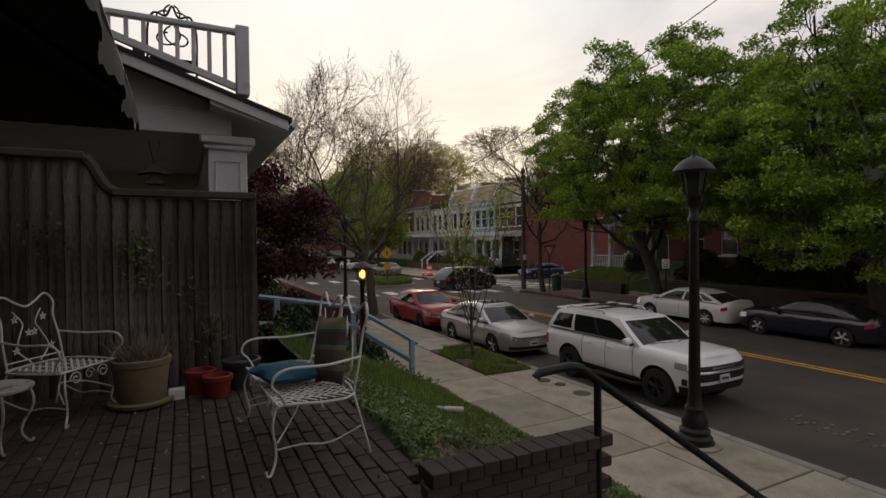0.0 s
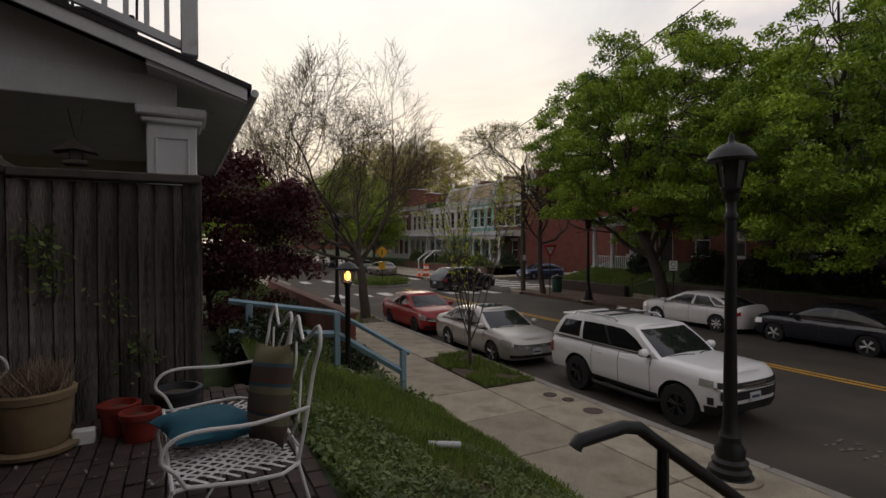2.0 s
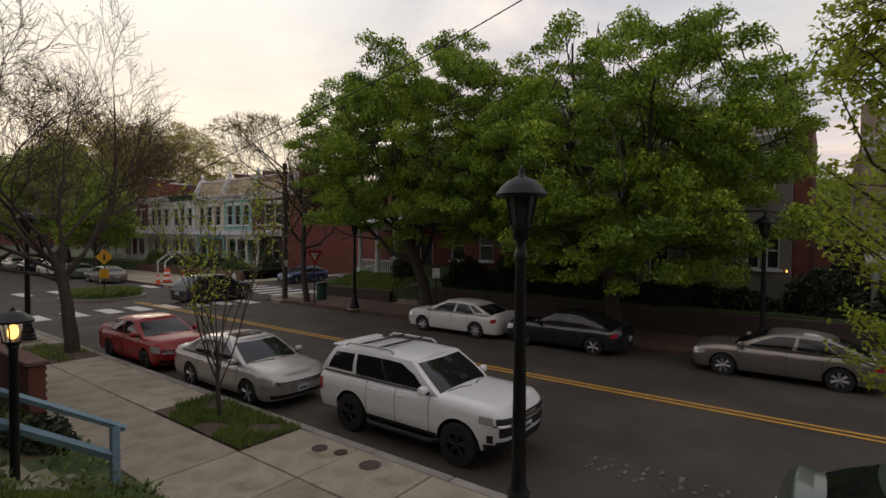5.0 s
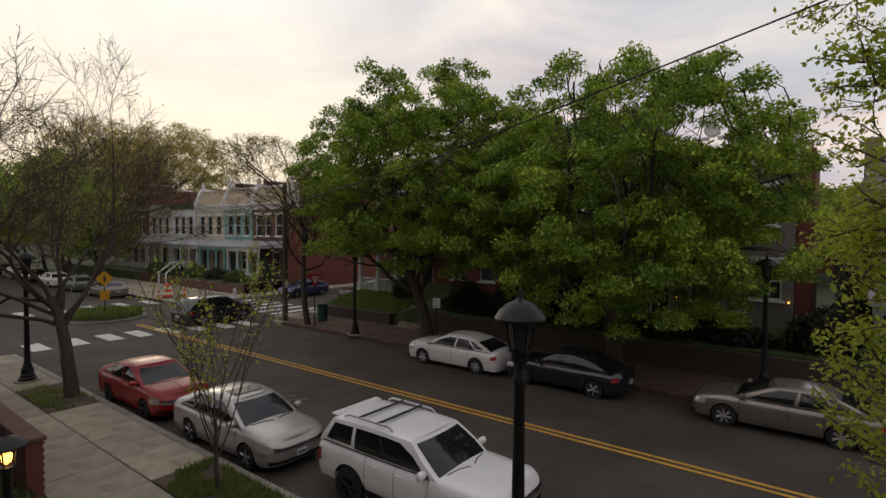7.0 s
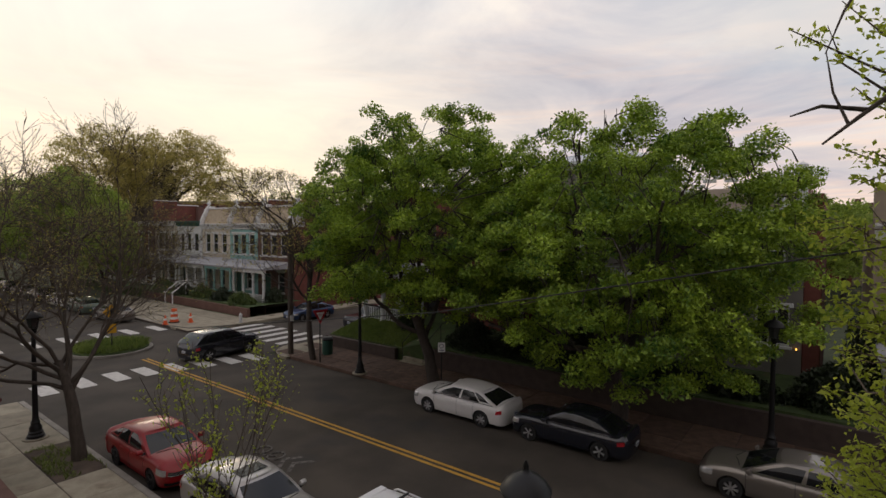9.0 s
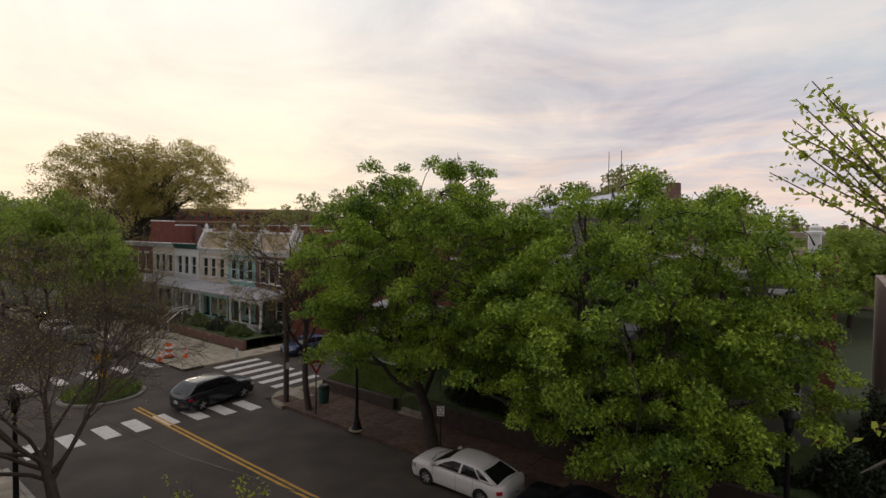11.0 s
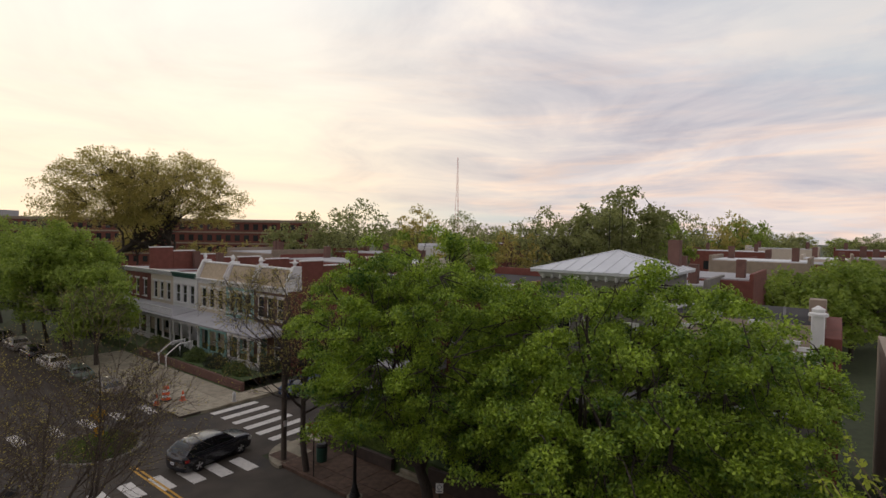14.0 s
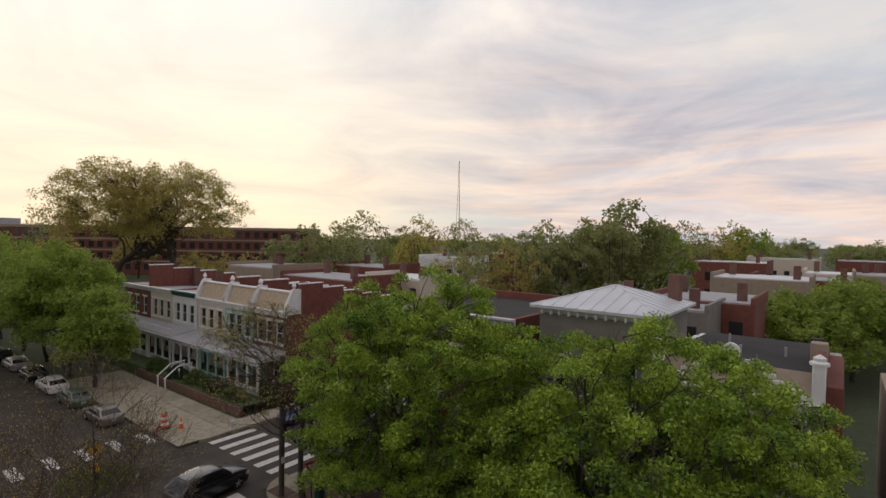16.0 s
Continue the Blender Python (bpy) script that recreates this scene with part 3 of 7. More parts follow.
for i in range(6):
    x = 9.2 + i * 1.75
    paint("crosswalk_bar", [(x, 39.4, x + 0.6, 41.6)], M["whiteline"], "white painted crosswalk bar")
# worn word on the tarmac beside the kerb
for i in range(9):
    for k in range(4):
        x_, y_ = 9.72 + 0.15 * k + random.uniform(-0.03, 0.03), 5.80 - i * 0.26 + random.uniform(-0.06, 0.06)
        paint("worn_marking", [(x_, y_, x_ + random.uniform(0.06, 0.15), y_ + random.uniform(0.03, 0.08))], M["wornline"], "worn white marking on the asphalt")
g = Geo()
for k in (0, 0.45):
    g.add([(11.0, 15.2 + k, 0.045), (11.45, 15.55 + k, 0.045), (11.45, 15.72 + k, 0.045), (11.0, 15.37 + k, 0.045)], [(0, 1, 2, 3)])
    g.add([(11.9, 15.2 + k, 0.045), (11.45, 15.55 + k, 0.045), (11.45, 15.72 + k, 0.045), (11.9, 15.37 + k, 0.045)], [(3, 2, 1, 0)])
for cy in (16.45, 17.15):
    g.tube([(11.4 + 0.28 * math.cos(a), cy + 0.24 * math.sin(a), 0.042) for a in np.linspace(0, 2 * math.pi, 17)[:-1]], 0.04, 4, True)
g.tube([(11.4, 16.45, 0.042), (11.2, 16.8, 0.042), (11.4, 17.15, 0.042)], 0.035, 4)
solid("lane_symbol", g, M["wornline"], "worn white bicycle symbol with chevrons", "road marking", kind="structure")


def slab_field(name, x0, x1, y0, y1, nx, ny, z, material, label, holes=(), gap=0.02, thick=0.16):
    """A pavement made of slabs, each an object of its own on a shared mesh."""
    base = solid(name, Geo().box(((x0 + x1) / 2, (y0 + y1) / 2, z - thick / 2 - 0.018), (x1 - x0, y1 - y0, thick), 0.01), M["mortar"], label, "pavement", kind="structure")
    w, d = (x1 - x0) / nx, (y1 - y0) / ny
    me = mesh("slab", Geo().box((0, 0, 0), (w - gap, d - gap, 0.04), 0.012))
    me.materials.append(material)
    for i in range(nx):
        for j in range(ny):
            cx, cy = x0 + (i + 0.5) * w, y0 + (j + 0.5) * d
            if any(a < cx < b and c < cy < e for a, b, c, e in holes):
                continue
            ob = part("slab", me, material, base)
            ob.matrix_basis = pose(cx, cy, z - 0.018 + random.uniform(-0.004, 0.004), random.uniform(-.15, .15), random.uniform(-.15, .15), 0)
    return base


BED1, BED2 = (6.66, 7.86, 10.4, 13.4), (6.66, 7.86, 19.4, 22.4)
slab_field("pavement_west", 5.2, 6.64, -7.6, 28.4, 1, 24, 0.15, M["concrete"], "pale concrete pavement slabs with stained joints")
slab_field("pavement_west", 6.64, 7.86, -7.6, 28.4, 1, 24, 0.15, M["concrete"], "pale concrete pavement slabs beside the kerb", holes=(BED1, BED2))
slab_field("pavement_east", 19.12, 20.1, -8, 27.8, 1, 24, 0.15, M["redpave"], "dark brick pavement strip beside the kerb")
slab_field("pavement_east", 20.1, 22.0, -8, 27.8, 1, 24, 0.15, M["redpave"], "dark reddish brick pavement across the street")
slab_field("pavement_corner", 18.85, 24, 37.2, 60, 3, 12, 0.15, M["concrete"], "concrete pavement on the far corner")
slab_field("pavement_corner", -12, 5.2, 26.8, 28.3, 11, 1, 0.15, M["concrete"], "concrete pavement along the side street")
slab_field("pavement_corner", 2.5, 7.86, 37.0, 60, 3, 12, 0.15, M["concrete"], "concrete pavement on the far corner")


def kerb(x, y0, y1, name, stone=M["kerb"]):
    base = thing(name, "weathered stone kerb along the street", "kerb", kind="structure")
    n = max(1, int((y1 - y0) / 1.5))
    d = (y1 - y0) / n
    me = mesh("kerbstone", Geo().box((0, 0, 0), (0.19, d - 0.012, 0.34), 0.02))
    for i in range(n):
        part("kerbstone", me, stone, base, at=pose(x, y0 + (i + 0.5) * d, -0.015 + random.uniform(-.004, .004), 0, 0, random.uniform(-.15, .15)))


kerb(KL - 0.095, -8, 28.3, "kerb_west")
kerb(KR + 0.1, -8, 26.5, "kerb_east", M["redpave"])
kerb(KR + 0.1, 39, 100, "kerb_east")
kerb(KL - 0.095, 38, 100, "kerb_west")


def round_corner(cx, cy, r, a0, a1, name, z=0.15):
    """A rounded corner of a pavement with its kerb."""
    g = Geo()
    arc = [(cx + r * math.cos(a), cy + r * math.sin(a)) for a in np.linspace(a0, a1, 12)]
    g.prism(arc + [(cx, cy)], -0.1, z, "z")
    solid(name, g, M["concrete"], "rounded concrete pavement corner", "pavement", kind="structure")


round_corner(21.0, 26.4, 2.3, radians(90), radians(185), "pavement_corner")
round_corner(21.2, 39.4, 2.4, radians(175), radians(275), "pavement_corner")
round_corner(5.9, 26.6, 2.1, radians(-5), radians(92), "pavement_corner")
solid("pavement_corner", Geo().box((30, 27.4, 0.02), (18.2, 2.0, 0.25), 0.02), M["concrete"], "concrete pavement along the side street", "pavement", kind="structure")
solid("pavement_corner", Geo().box((32, 38.0, 0.02), (22, 1.8, 0.25), 0.02), M["concrete"], "concrete pavement along the side street", "pavement", kind="structure")

# island in the middle of the junction
isl = thing("traffic_island", "oval kerbed traffic island planted with grass", "traffic island", kind="structure")
ring = [(13.7 + 2.1 * math.cos(a), 35.6 + 2.1 * math.sin(a)) for a in np.linspace(0, 2 * math.pi, 29)[:-1]]
part("kerb_ring", Geo().prism(ring, -0.05, 0.16, "z"), M["kerb"], isl)
part("soil", Geo().prism([(13.7 + (x - 13.7) * 0.9, 35.6 + (y - 35.6) * 0.9) for x, y in ring], 0.1, 0.24, "z"), M["lawn"], isl)


def blades(name, pts, h, rng, material, label, category, width=0.012, lean=0.5):
    """Grass: thin upright quads at points (n x 3)."""
    n = len(pts)
    a = rng.uniform(0, 2 * np.pi, n)
    side = np.stack([np.cos(a), np.sin(a), np.zeros(n)], 1) * width * rng.uniform(0.6, 1.4, n)[:, None]
    tip = np.stack([rng.normal(0, lean, n), rng.normal(0, lean, n), np.ones(n)], 1)
    tip = tip / np.linalg.norm(tip, axis=1)[:, None] * (h * rng.uniform(0.5, 1.3, n))[:, None]
    v = np.stack([pts - side, pts + side, pts + tip + side * 0.3, pts + tip - side * 0.3], 1).reshape(-1, 3)
    ob = new(name, arrays_mesh(name, v, np.arange(n * 4).reshape(-1, 4), material))
    return tagged(ob, label, category, kind="stuff")


RNG = np.random.default_rng(7)
for (x0, x1, y0, y1) in (BED1, BED2):
    b = solid("tree_bed", Geo().grid([[(x, y, 0.158 + 0.02 * noise.noise((x * 2, y * 2, 0))) for x in np.linspace(x0, x1, 8)] for y in np.linspace(y0, y1, 14)]), M["soil"], "bare soil tree bed in the pavement", "tree bed", kind="structure")
    n = 5200 if y0 < 15 else 1600
    p = np.stack([RNG.uniform(x0, x1, n), RNG.uniform(y0, y1, n), np.full(n, 0.15)], 1)
    keep = np.array([noise.noise((q[0] * 1.4, q[1] * 1.1, 3)) > -0.12 for q in p])
    blades("grass", p[keep], 0.12, RNG, M["grass"], "green grass tufts in the tree bed", "grass")
n = 3000
a, r = RNG.uniform(0, 2 * np.pi, n), 1.85 * np.sqrt(RNG.uniform(0, 1, n))
blades("grass", np.stack([13.7 + r * np.cos(a), 35.6 + r * np.sin(a), np.full(n, 0.23)], 1), 0.35, RNG, M["grass"], "rough grass on the traffic island", "grass", 0.03)
for x, y, r in ((7.5, 9.45, 0.13), (7.6, 9.05, 0.11), (7.55, 8.35, 0.17)):
    solid("manhole_cover", Geo().lathe([(r, 0.0), (r, 0.012), (r * 0.92, 0.016), (r * 0.9, 0.012), (0.01, 0.012)], (x, y, 0.148), 24), M["deepbrown"], "small round iron cover set in the pavement", "manhole cover", "covers in the pavement")


# ---- cars ----
def car(name, label, paint_mat, L, W, H, wb, fo, belt, hood, deck, kind_, at, wheel_r=0.33, rim="alloy", cabin=None, arch=0.05, sill=0.24, lit=False, hoodlip=0.0):
    """A car pointing along +x, standing on z = 0. fo: front overhang. cabin: windscreen foot, roof front, roof rear, rear window foot along x from the front bumper."""
    c = thing(name, label, "car", "parked cars", at=at)
    xf, xr = L / 2, -L / 2
    wf, wr = xf - fo, xf - fo - wb
    R = wheel_r + arch
    ws, rf, rr, rw = (xf - k for k in cabin)
    suv = kind_ == "suv"

    def top(x):
        if x > ws:
            t = (x - ws) / (xf - ws)
            return belt + (hood - belt) * t ** 1.5 - (0.10 if not suv else 0.05) * max(0, (t - 0.82) / 0.18) ** 2
        if x < rw:
            t = (rw - x) / (rw - xr + 1e-6)
            return belt + (deck - belt) * min(1, t * 1.4) - 0.06 * max(0, (t - 0.75) / 0.25) ** 2
        return belt

    # outline seen from above, from the middle of the nose round the left side to the middle of the tail
    out = []
    cr_f, cr_r = (0.46, 0.38) if not suv else (0.42, 0.30)
    for a in np.linspace(0, math.pi / 2, 13):
        e = 2 / 2.6
        out.append((xf - cr_f + cr_f * math.cos(a) ** e, W / 2 - 0.86 * W / 2 * (1 - math.sin(a) ** e) if a > 0 else 0.0))
    out = [(x, 0.0 if i == 0 else W / 2 * (math.sin(np.linspace(0, math.pi / 2, 13)[i]) ** (2 / 4.2))) for i, (x, y) in enumerate(out)]
    xs = set(np.round(np.linspace(xf - cr_f, xr + cr_r, 30), 3))
    for w in (wf, wr):
        for a in np.linspace(0, math.pi, 19):
            xs.add(round(w + R * math.cos(a), 3))
    for x in sorted(xs, reverse=True):
        if xr + cr_r < x < xf - cr_f:
            t = (x - xr) / L
            out.append((x, W / 2 * (1 - 0.035 * (abs(t - 0.5) * 2) ** 2.5)))
    ymax = W / 2
    for a in np.linspace(math.pi / 2, 0, 13):
        out.append((xr + cr_r - cr_r * math.cos(a) ** (2 / 2.8), ymax * (math.sin(a) ** (2 / 3.4)) if a > 0 else 0.0))
    NV = 9

    def side(i, v, off=0.0):
        x, y = out[i]
        zb = sill
        for w in (wf, wr):
            if abs(x - w) < R - 1e-4 and y > 0.7 * W / 2:
                zb = max(zb, wheel_r + math.sqrt(max(0, R * R - (x - w) ** 2)))
        zt = top(x)
        zb = min(zb, zt - 0.06)
        z = zb + (zt - zb) * v
        u = (z - sill) / (zt - sill)
        inset = 0.10 * max(0, (u - 0.72) / 0.28) ** 2 + 0.05 * max(0, (0.3 - u) / 0.3) ** 1.5 - 0.012 * math.exp(-((u - 0.6) / 0.06) ** 2)
        nx = 1 if x > xf - cr_f else (-1 if x < xr + cr_r else 0)
        k = min(1, abs(x - (xf - cr_f if nx > 0 else xr + cr_r)) / cr_f) if nx else 0
        px = x - nx * k * inset * 1.2 + nx * off * k
        py = max(0, y - inset * min(1, y / (W / 2) + 0.1)) + (off if y > 0.5 * W / 2 else 0)
        return px, py if y > 0 else 0.0, z

    g = Geo()
    idx = range(len(out))
    for s in (1, -1):
        g.grid([[(p[0], s * p[1], p[2]) for p in (side(i, v) for v in np.linspace(0, 1, NV))] for i in idx])
    caprows = []
    for i in idx:
        x, y, z = side(i, 1.0)
        caprows.append([(x + (0.0), y * t, z + 0.055 * (1 - t * t) * min(1, y / 0.5)) for t in np.linspace(-1, 1, 9)])
    g.grid(caprows)
    body = part("body", mesh("body", g, 50, True, 0.0008), paint_mat, c)
    # dark floor and wheel housings
    u = Geo().box((0, 0, sill + 0.16), (L - 0.5, W - 0.5, 0.30), 0.05)
    for w in (wf, wr):
        u.box((w, 0, wheel_r + 0.1), (2 * R - 0.02, W - 0.16, 2 * R * 0.62), 0.1)
    part("underbody", u, M["trimblack"], c)

    # cabin
    hb, ht = W / 2 - 0.075, W / 2 - (0.255 if not suv else 0.19)
    base_o, roof_o = [], []
    NF, NS = 8, 24
    for t in np.linspace(0, 1, NF + 1):
        base_o.append((ws + 0.10 * (1 - t * t) - 0.06, hb * t))
        roof_o.append((rf + 0.05 * (1 - t * t), ht * t))
    for t in np.linspace(0, 1, NS + 1)[1:-1]:
        base_o.append((ws - 0.06 + (rw + 0.04 - ws + 0.06) * t, hb * (1 + 0.02 * math.sin(math.pi * t))))
        roof_o.append((rf + (rr - rf) * t, ht * (1 + 0.03 * math.sin(math.pi * t))))
    for t in np.linspace(1, 0, NF + 1):
        base_o.append((rw + 0.04 - 0.07 * (1 - t * t), hb * t))
        roof_o.append((rr - 0.05 * (1 - t * t), ht * t))
    n_o = len(base_o)

    def cab(i, v, off=0.0):
        i0 = int(min(i, n_o - 2))
        f = i - i0
        bx, by = (base_o[i0][k] * (1 - f) + base_o[i0 + 1][k] * f for k in (0, 1))
        tx, ty = (roof_o[i0][k] * (1 - f) + roof_o[i0 + 1][k] * f for k in (0, 1))
        zb = belt - 0.02
        zt = H - 0.055 - (0.035 if suv else 0.055) * min(1.3, abs(tx - (rf + rr) / 2 - 0.15) / (0.5 * (rf - rr))) ** 2
        bow = 0.035 * math.sin(math.pi * v)
        x, y = bx + (tx - bx) * v, by + (ty - by) * v
        onside = NF <= i <= NF + NS
        y += bow * (y / hb)
        z = zb + (zt - zb) * (v if onside else v)
        if v > 0.9:
            z -= 0.0
        fx = 1 if i < NF else (-1 if i > NF + NS else 0)
        return x + fx * (off + bow * 0.8), (y + (off if onside and y > 0 else 0)) if y > 1e-6 else 0.0, z

    g = Geo()
    for s in (1, -1):
        g.grid([[(p[0], s * p[1], p[2]) for p in (cab(i, v) for v in np.linspace(0, 1, 7))] for i in range(n_o)])
    roof = []
    for i in range(n_o):
        x, y, z = cab(i, 1.0)
        roof.append([(x, y * t, z + 0.055 * (1 - t ** 4) * min(1, y / 0.35) ** 0.5) for t in np.linspace(-1, 1, 11)])
    g.grid(roof)
    part("cabin", mesh("cabin", g, 50, True, 0.0008), paint_mat, c)

    def pane(nm, i0, i1, v0, v1, s=1, lab="", m_=None, both=False, off=0.008, cut0=0.0, cut1=0.0):
        gg = Geo()
        cols = np.linspace(i0, i1, max(2, int(abs(i1 - i0) * 1.5) + 2))
        for sg in ((1, -1) if both else (s,)):
            rows = []
            for i in cols:
                f = (i - i0) / (i1 - i0)
                hi = v1 - cut0 * max(0, 1 - f * 4) - cut1 * max(0, (f - 0.75) * 4)
                rows.append([(p[0], sg * p[1], p[2]) for p in (cab(i, v, off) for v in np.linspace(v0, hi, 6))])
            gg.grid(rows)
        return part(nm, gg, m_ or M["carglass"], c, lab, smooth=60)

    pane("windscreen", 0, NF - 0.9, 0.06, 0.93, both=True, lab="dark reflecting windscreen")
    pane("rear_window", NF + NS + 1.1, n_o - 1, 0.10 if not suv else 0.16, 0.9, both=True, lab="dark rear window")
    spans = [(2.3, 10.6), (11.5, 18.6), (19.3, 22.8)] if not suv else [(1.6, 8.6), (9.3, 15.6), (16.6, 22.6)]
    for k, (a, b) in enumerate(spans):
        for s in (1, -1):
            pane("side_window", NF + a, NF + b, 0.12 + (0.0 if k < 2 else (0.06 if suv else 0.12)), 0.86, s, "tinted side window", cut0=0.30 if k == 0 else 0.0, cut1=0.32 if (k == 2 and not suv) else 0.0)
    if suv:
        for s in (1, -1):
            pane("pillar_trim", NF + 2.2, NF + 15.8, 0.11, 0.87, s, "black window surround", M["trimblack"], off=0.004, cut0=0.3)
    for s in (1, -1):
        pane("window_trim", NF + 1.6, NF + NS - 0.8, 0.035, 0.085, s, "", M["chrome"] if kind_ == "sedan_chrome" else M["trimblack"], off=0.012)

    def body_patch(nm, i0, i1, v0, v1, m_, lab="", sides=(1, -1), off=0.01, parent=None, nv=4):
        gg = Geo()
        for s in sides:
            gg.grid([[(p[0], s * p[1], p[2]) for p in (side(i, v, off) for v in np.linspace(v0, v1, nv))] for i in range(i0, i1 + 1)])
        return part(nm, gg, m_, parent or c, lab, smooth=60)

    def near(x):
        return min(range(13, len(out) - 13), key=lambda i: abs(out[i][0] - x))
    last = len(out) - 1
    for s in (1, -1):
        body_patch("headlight", 6 if not suv else 8, 12, 0.58 if not suv else 0.66, 0.84 if not suv else 0.84, M["headlamp"] if not lit else M["carglow"], "clear headlamp", (s,), 0.014)
        if suv:
            body_patch("indicator", 12, 13, 0.70, 0.78, M["amber"], "amber side lamp", (s,), 0.018)
        body_patch("tail_light", last - 12, last - (8 if not suv else 10), 0.62 if not suv else 0.45, 0.80 if not suv else 0.8, M["taillamp"], "red tail lamp", (s,), 0.014)
    if suv:
        body_patch("grille", 0, 7, 0.68, 0.83, M["trimblack"], "black upper grille slot", off=0.012)
        body_patch("grille_bar", 0, 8, 0.635, 0.675, M["chrome"], "chrome grille bar", off=0.02, nv=2)
        body_patch("lower_grille", 0, 6, 0.36, 0.60, M["trimblack"], "black lower grille", off=0.014)
        body_patch("badge", 0, 1, 0.73, 0.79, M["chrome"], "", off=0.026, nv=2)
    else:
        body_patch("grille", 0, 5, 0.60, 0.80, M["trimblack"], "dark front grille", off=0.012)
        for k in range(3):
            body_patch("grille_bar", 0, 5, 0.625 + 0.055 * k, 0.637 + 0.055 * k, M["chrome"], "", off=0.02, nv=2)
    body_patch("air_intake", 0, 7, 0.10, 0.26, M["trimblack"], "black lower air intake", off=0.012)
    if suv:
        body_patch("bumper_guard", 0, 11, 0.0, 0.20, M["trimblack"], "black lower bumper", off=0.02)
        for s in (1, -1):
            body_patch("fog_lamp_surround", 8, 10, 0.24, 0.42, M["trimblack"], "black fog lamp surround", (s,), 0.014)
    # plates
    for sx, xx in ((1, xf), (-1, xr)):
        i = 0 if sx > 0 else last
        p = side(i, 0.42 if sx > 0 else 0.5, 0.0)
        pl = part("number_plate", Geo().box((p[0] + sx * 0.03, 0, p[2]), (0.02, 0.31, 0.155), 0.005), M["plate"], c, "pale number plate")
        part("plate_bar", Geo().box((p[0] + sx * 0.043, 0, p[2]), (0.006, 0.22, 0.05), 0.002), M["platebar"], pl)
    # door seams, handles, side moulding
    i_a, i_b, i_c = near(ws - 0.25), near((wf + wr) / 2 - 0.12), near(wr + R + 0.02)
    for i in (i_a, i_b, i_c):
        for s in (1, -1):
            gg = Geo()
            gg.tube([(p[0], s * (p[1] + 0.001), p[2]) for p in (side(i, v, 0.0) for v in np.linspace(0.08, 0.97, 9))], 0.006, 4)
            part("door_seam", gg, M["trimblack"], c)
    for i in (i_b, i_c):
        for s in (1, -1):
            j = near(out[i][0] + 0.2)
            p = side(j, 0.80, 0.0)
            part("door_handle", Geo().box((p[0], s * (p[1] + 0.018), p[2]), (0.19, 0.03, 0.032), 0.012), paint_mat, c)
    for s in (1, -1):
        gg = Geo()
        gg.grid([[(p[0], s * p[1], p[2]) for p in (side(i, v, 0.012) for v in (0.0, 0.1))] for i in range(near(wf - R), near(wr + R) + 1)])
        part("sill", gg, M["trimblack"] if suv else paint_mat, c)
        if suv:
            part("side_step", Geo().tube([(wf - R + 0.02, s * (W / 2 - 0.1), 0.36), (wf - R - 0.12, s * (W / 2 + 0.02), 0.34), (wr + R + 0.12, s * (W / 2 + 0.02), 0.34), (wr + R - 0.02, s * (W / 2 - 0.1), 0.36)], 0.05, 8), M["trimblack"], c, "black tubular side step")
        # mirror
        mx, mz = ws - 0.30, belt + 0.06
        mi = part("wing_mirror", Geo().lathe([(0.02, -0.11), (0.075, -0.085), (0.09, 0.0), (0.075, 0.085), (0.02, 0.11)], (mx, s * (W / 2 + 0.09), mz + 0.02), 12, Matrix.Rotation(radians(90), 3, "X") @ Matrix.Diagonal((0.85, 1, 1))), paint_mat, c)
        part("mirror_foot", Geo().box((mx, s * (W / 2 - 0.03), mz - 0.05), (0.10, 0.16, 0.05), 0.015), M["trimblack"], mi)
    # bonnet lines and wipers
    gg = Geo()
    for s in (1, -1):
        gg.tube([(ws + 0.16, s * 0.08, belt + 0.055), (ws + 0.06, s * 0.3, belt + 0.05), (ws - 0.01, s * 0.62, belt + 0.03)], 0.012, 5)
    part("wiper", gg, M["trimblack"], c)
    if suv:
        part("bonnet_scoop", Geo().prism([(xf - 1.05, hood + 0.055), (xf - 0.62, hood + 0.02), (xf - 1.05, hood + 0.10)], -0.28, 0.28, "y"), paint_mat, c, "bonnet scoop")
        part("bonnet_guard", Geo().tube([(xf - 0.30, y, hood - 0.02 + 0.03 * (1 - (y / 0.8) ** 2)) if abs(y) < 0.7 else (xf - 0.42, y, hood - 0.06) for y in np.linspace(-0.8, 0.8, 9)], 0.035, 6), M["trimblack"], c, "black bonnet guard")
        for s in (1, -1):
            part("roof_rail", Geo().tube([(rf - 0.55, s * (ht - 0.06), H - 0.02), (rf - 0.66, s * (ht - 0.06), H + 0.045), (rr + 0.42, s * (ht - 0.06), H + 0.045), (rr + 0.3, s * (ht - 0.06), H - 0.02)], 0.026, 7), M["alloy"], c, "silver roof rail")
        for xx in (rf - 0.95, rr + 0.75):
            part("cross_bar", Geo().box((xx, 0, H + 0.055), (0.07, 2 * ht - 0.08, 0.035), 0.012), M["trimblack"], c, "black roof cross bar")
        part("spoiler", Geo().box((rr - 0.04, 0, H - 0.05), (0.22, 2 * ht - 0.12, 0.05), 0.02), paint_mat, c)
    else:
        part("sunroof", Geo().box(((rf + rr) / 2 + 0.35, 0, H - 0.004), (0.5, 0.8, 0.012), 0.004), M["carglass"], c, "closed dark sunroof") if kind_ == "sedan_sunroof" else None
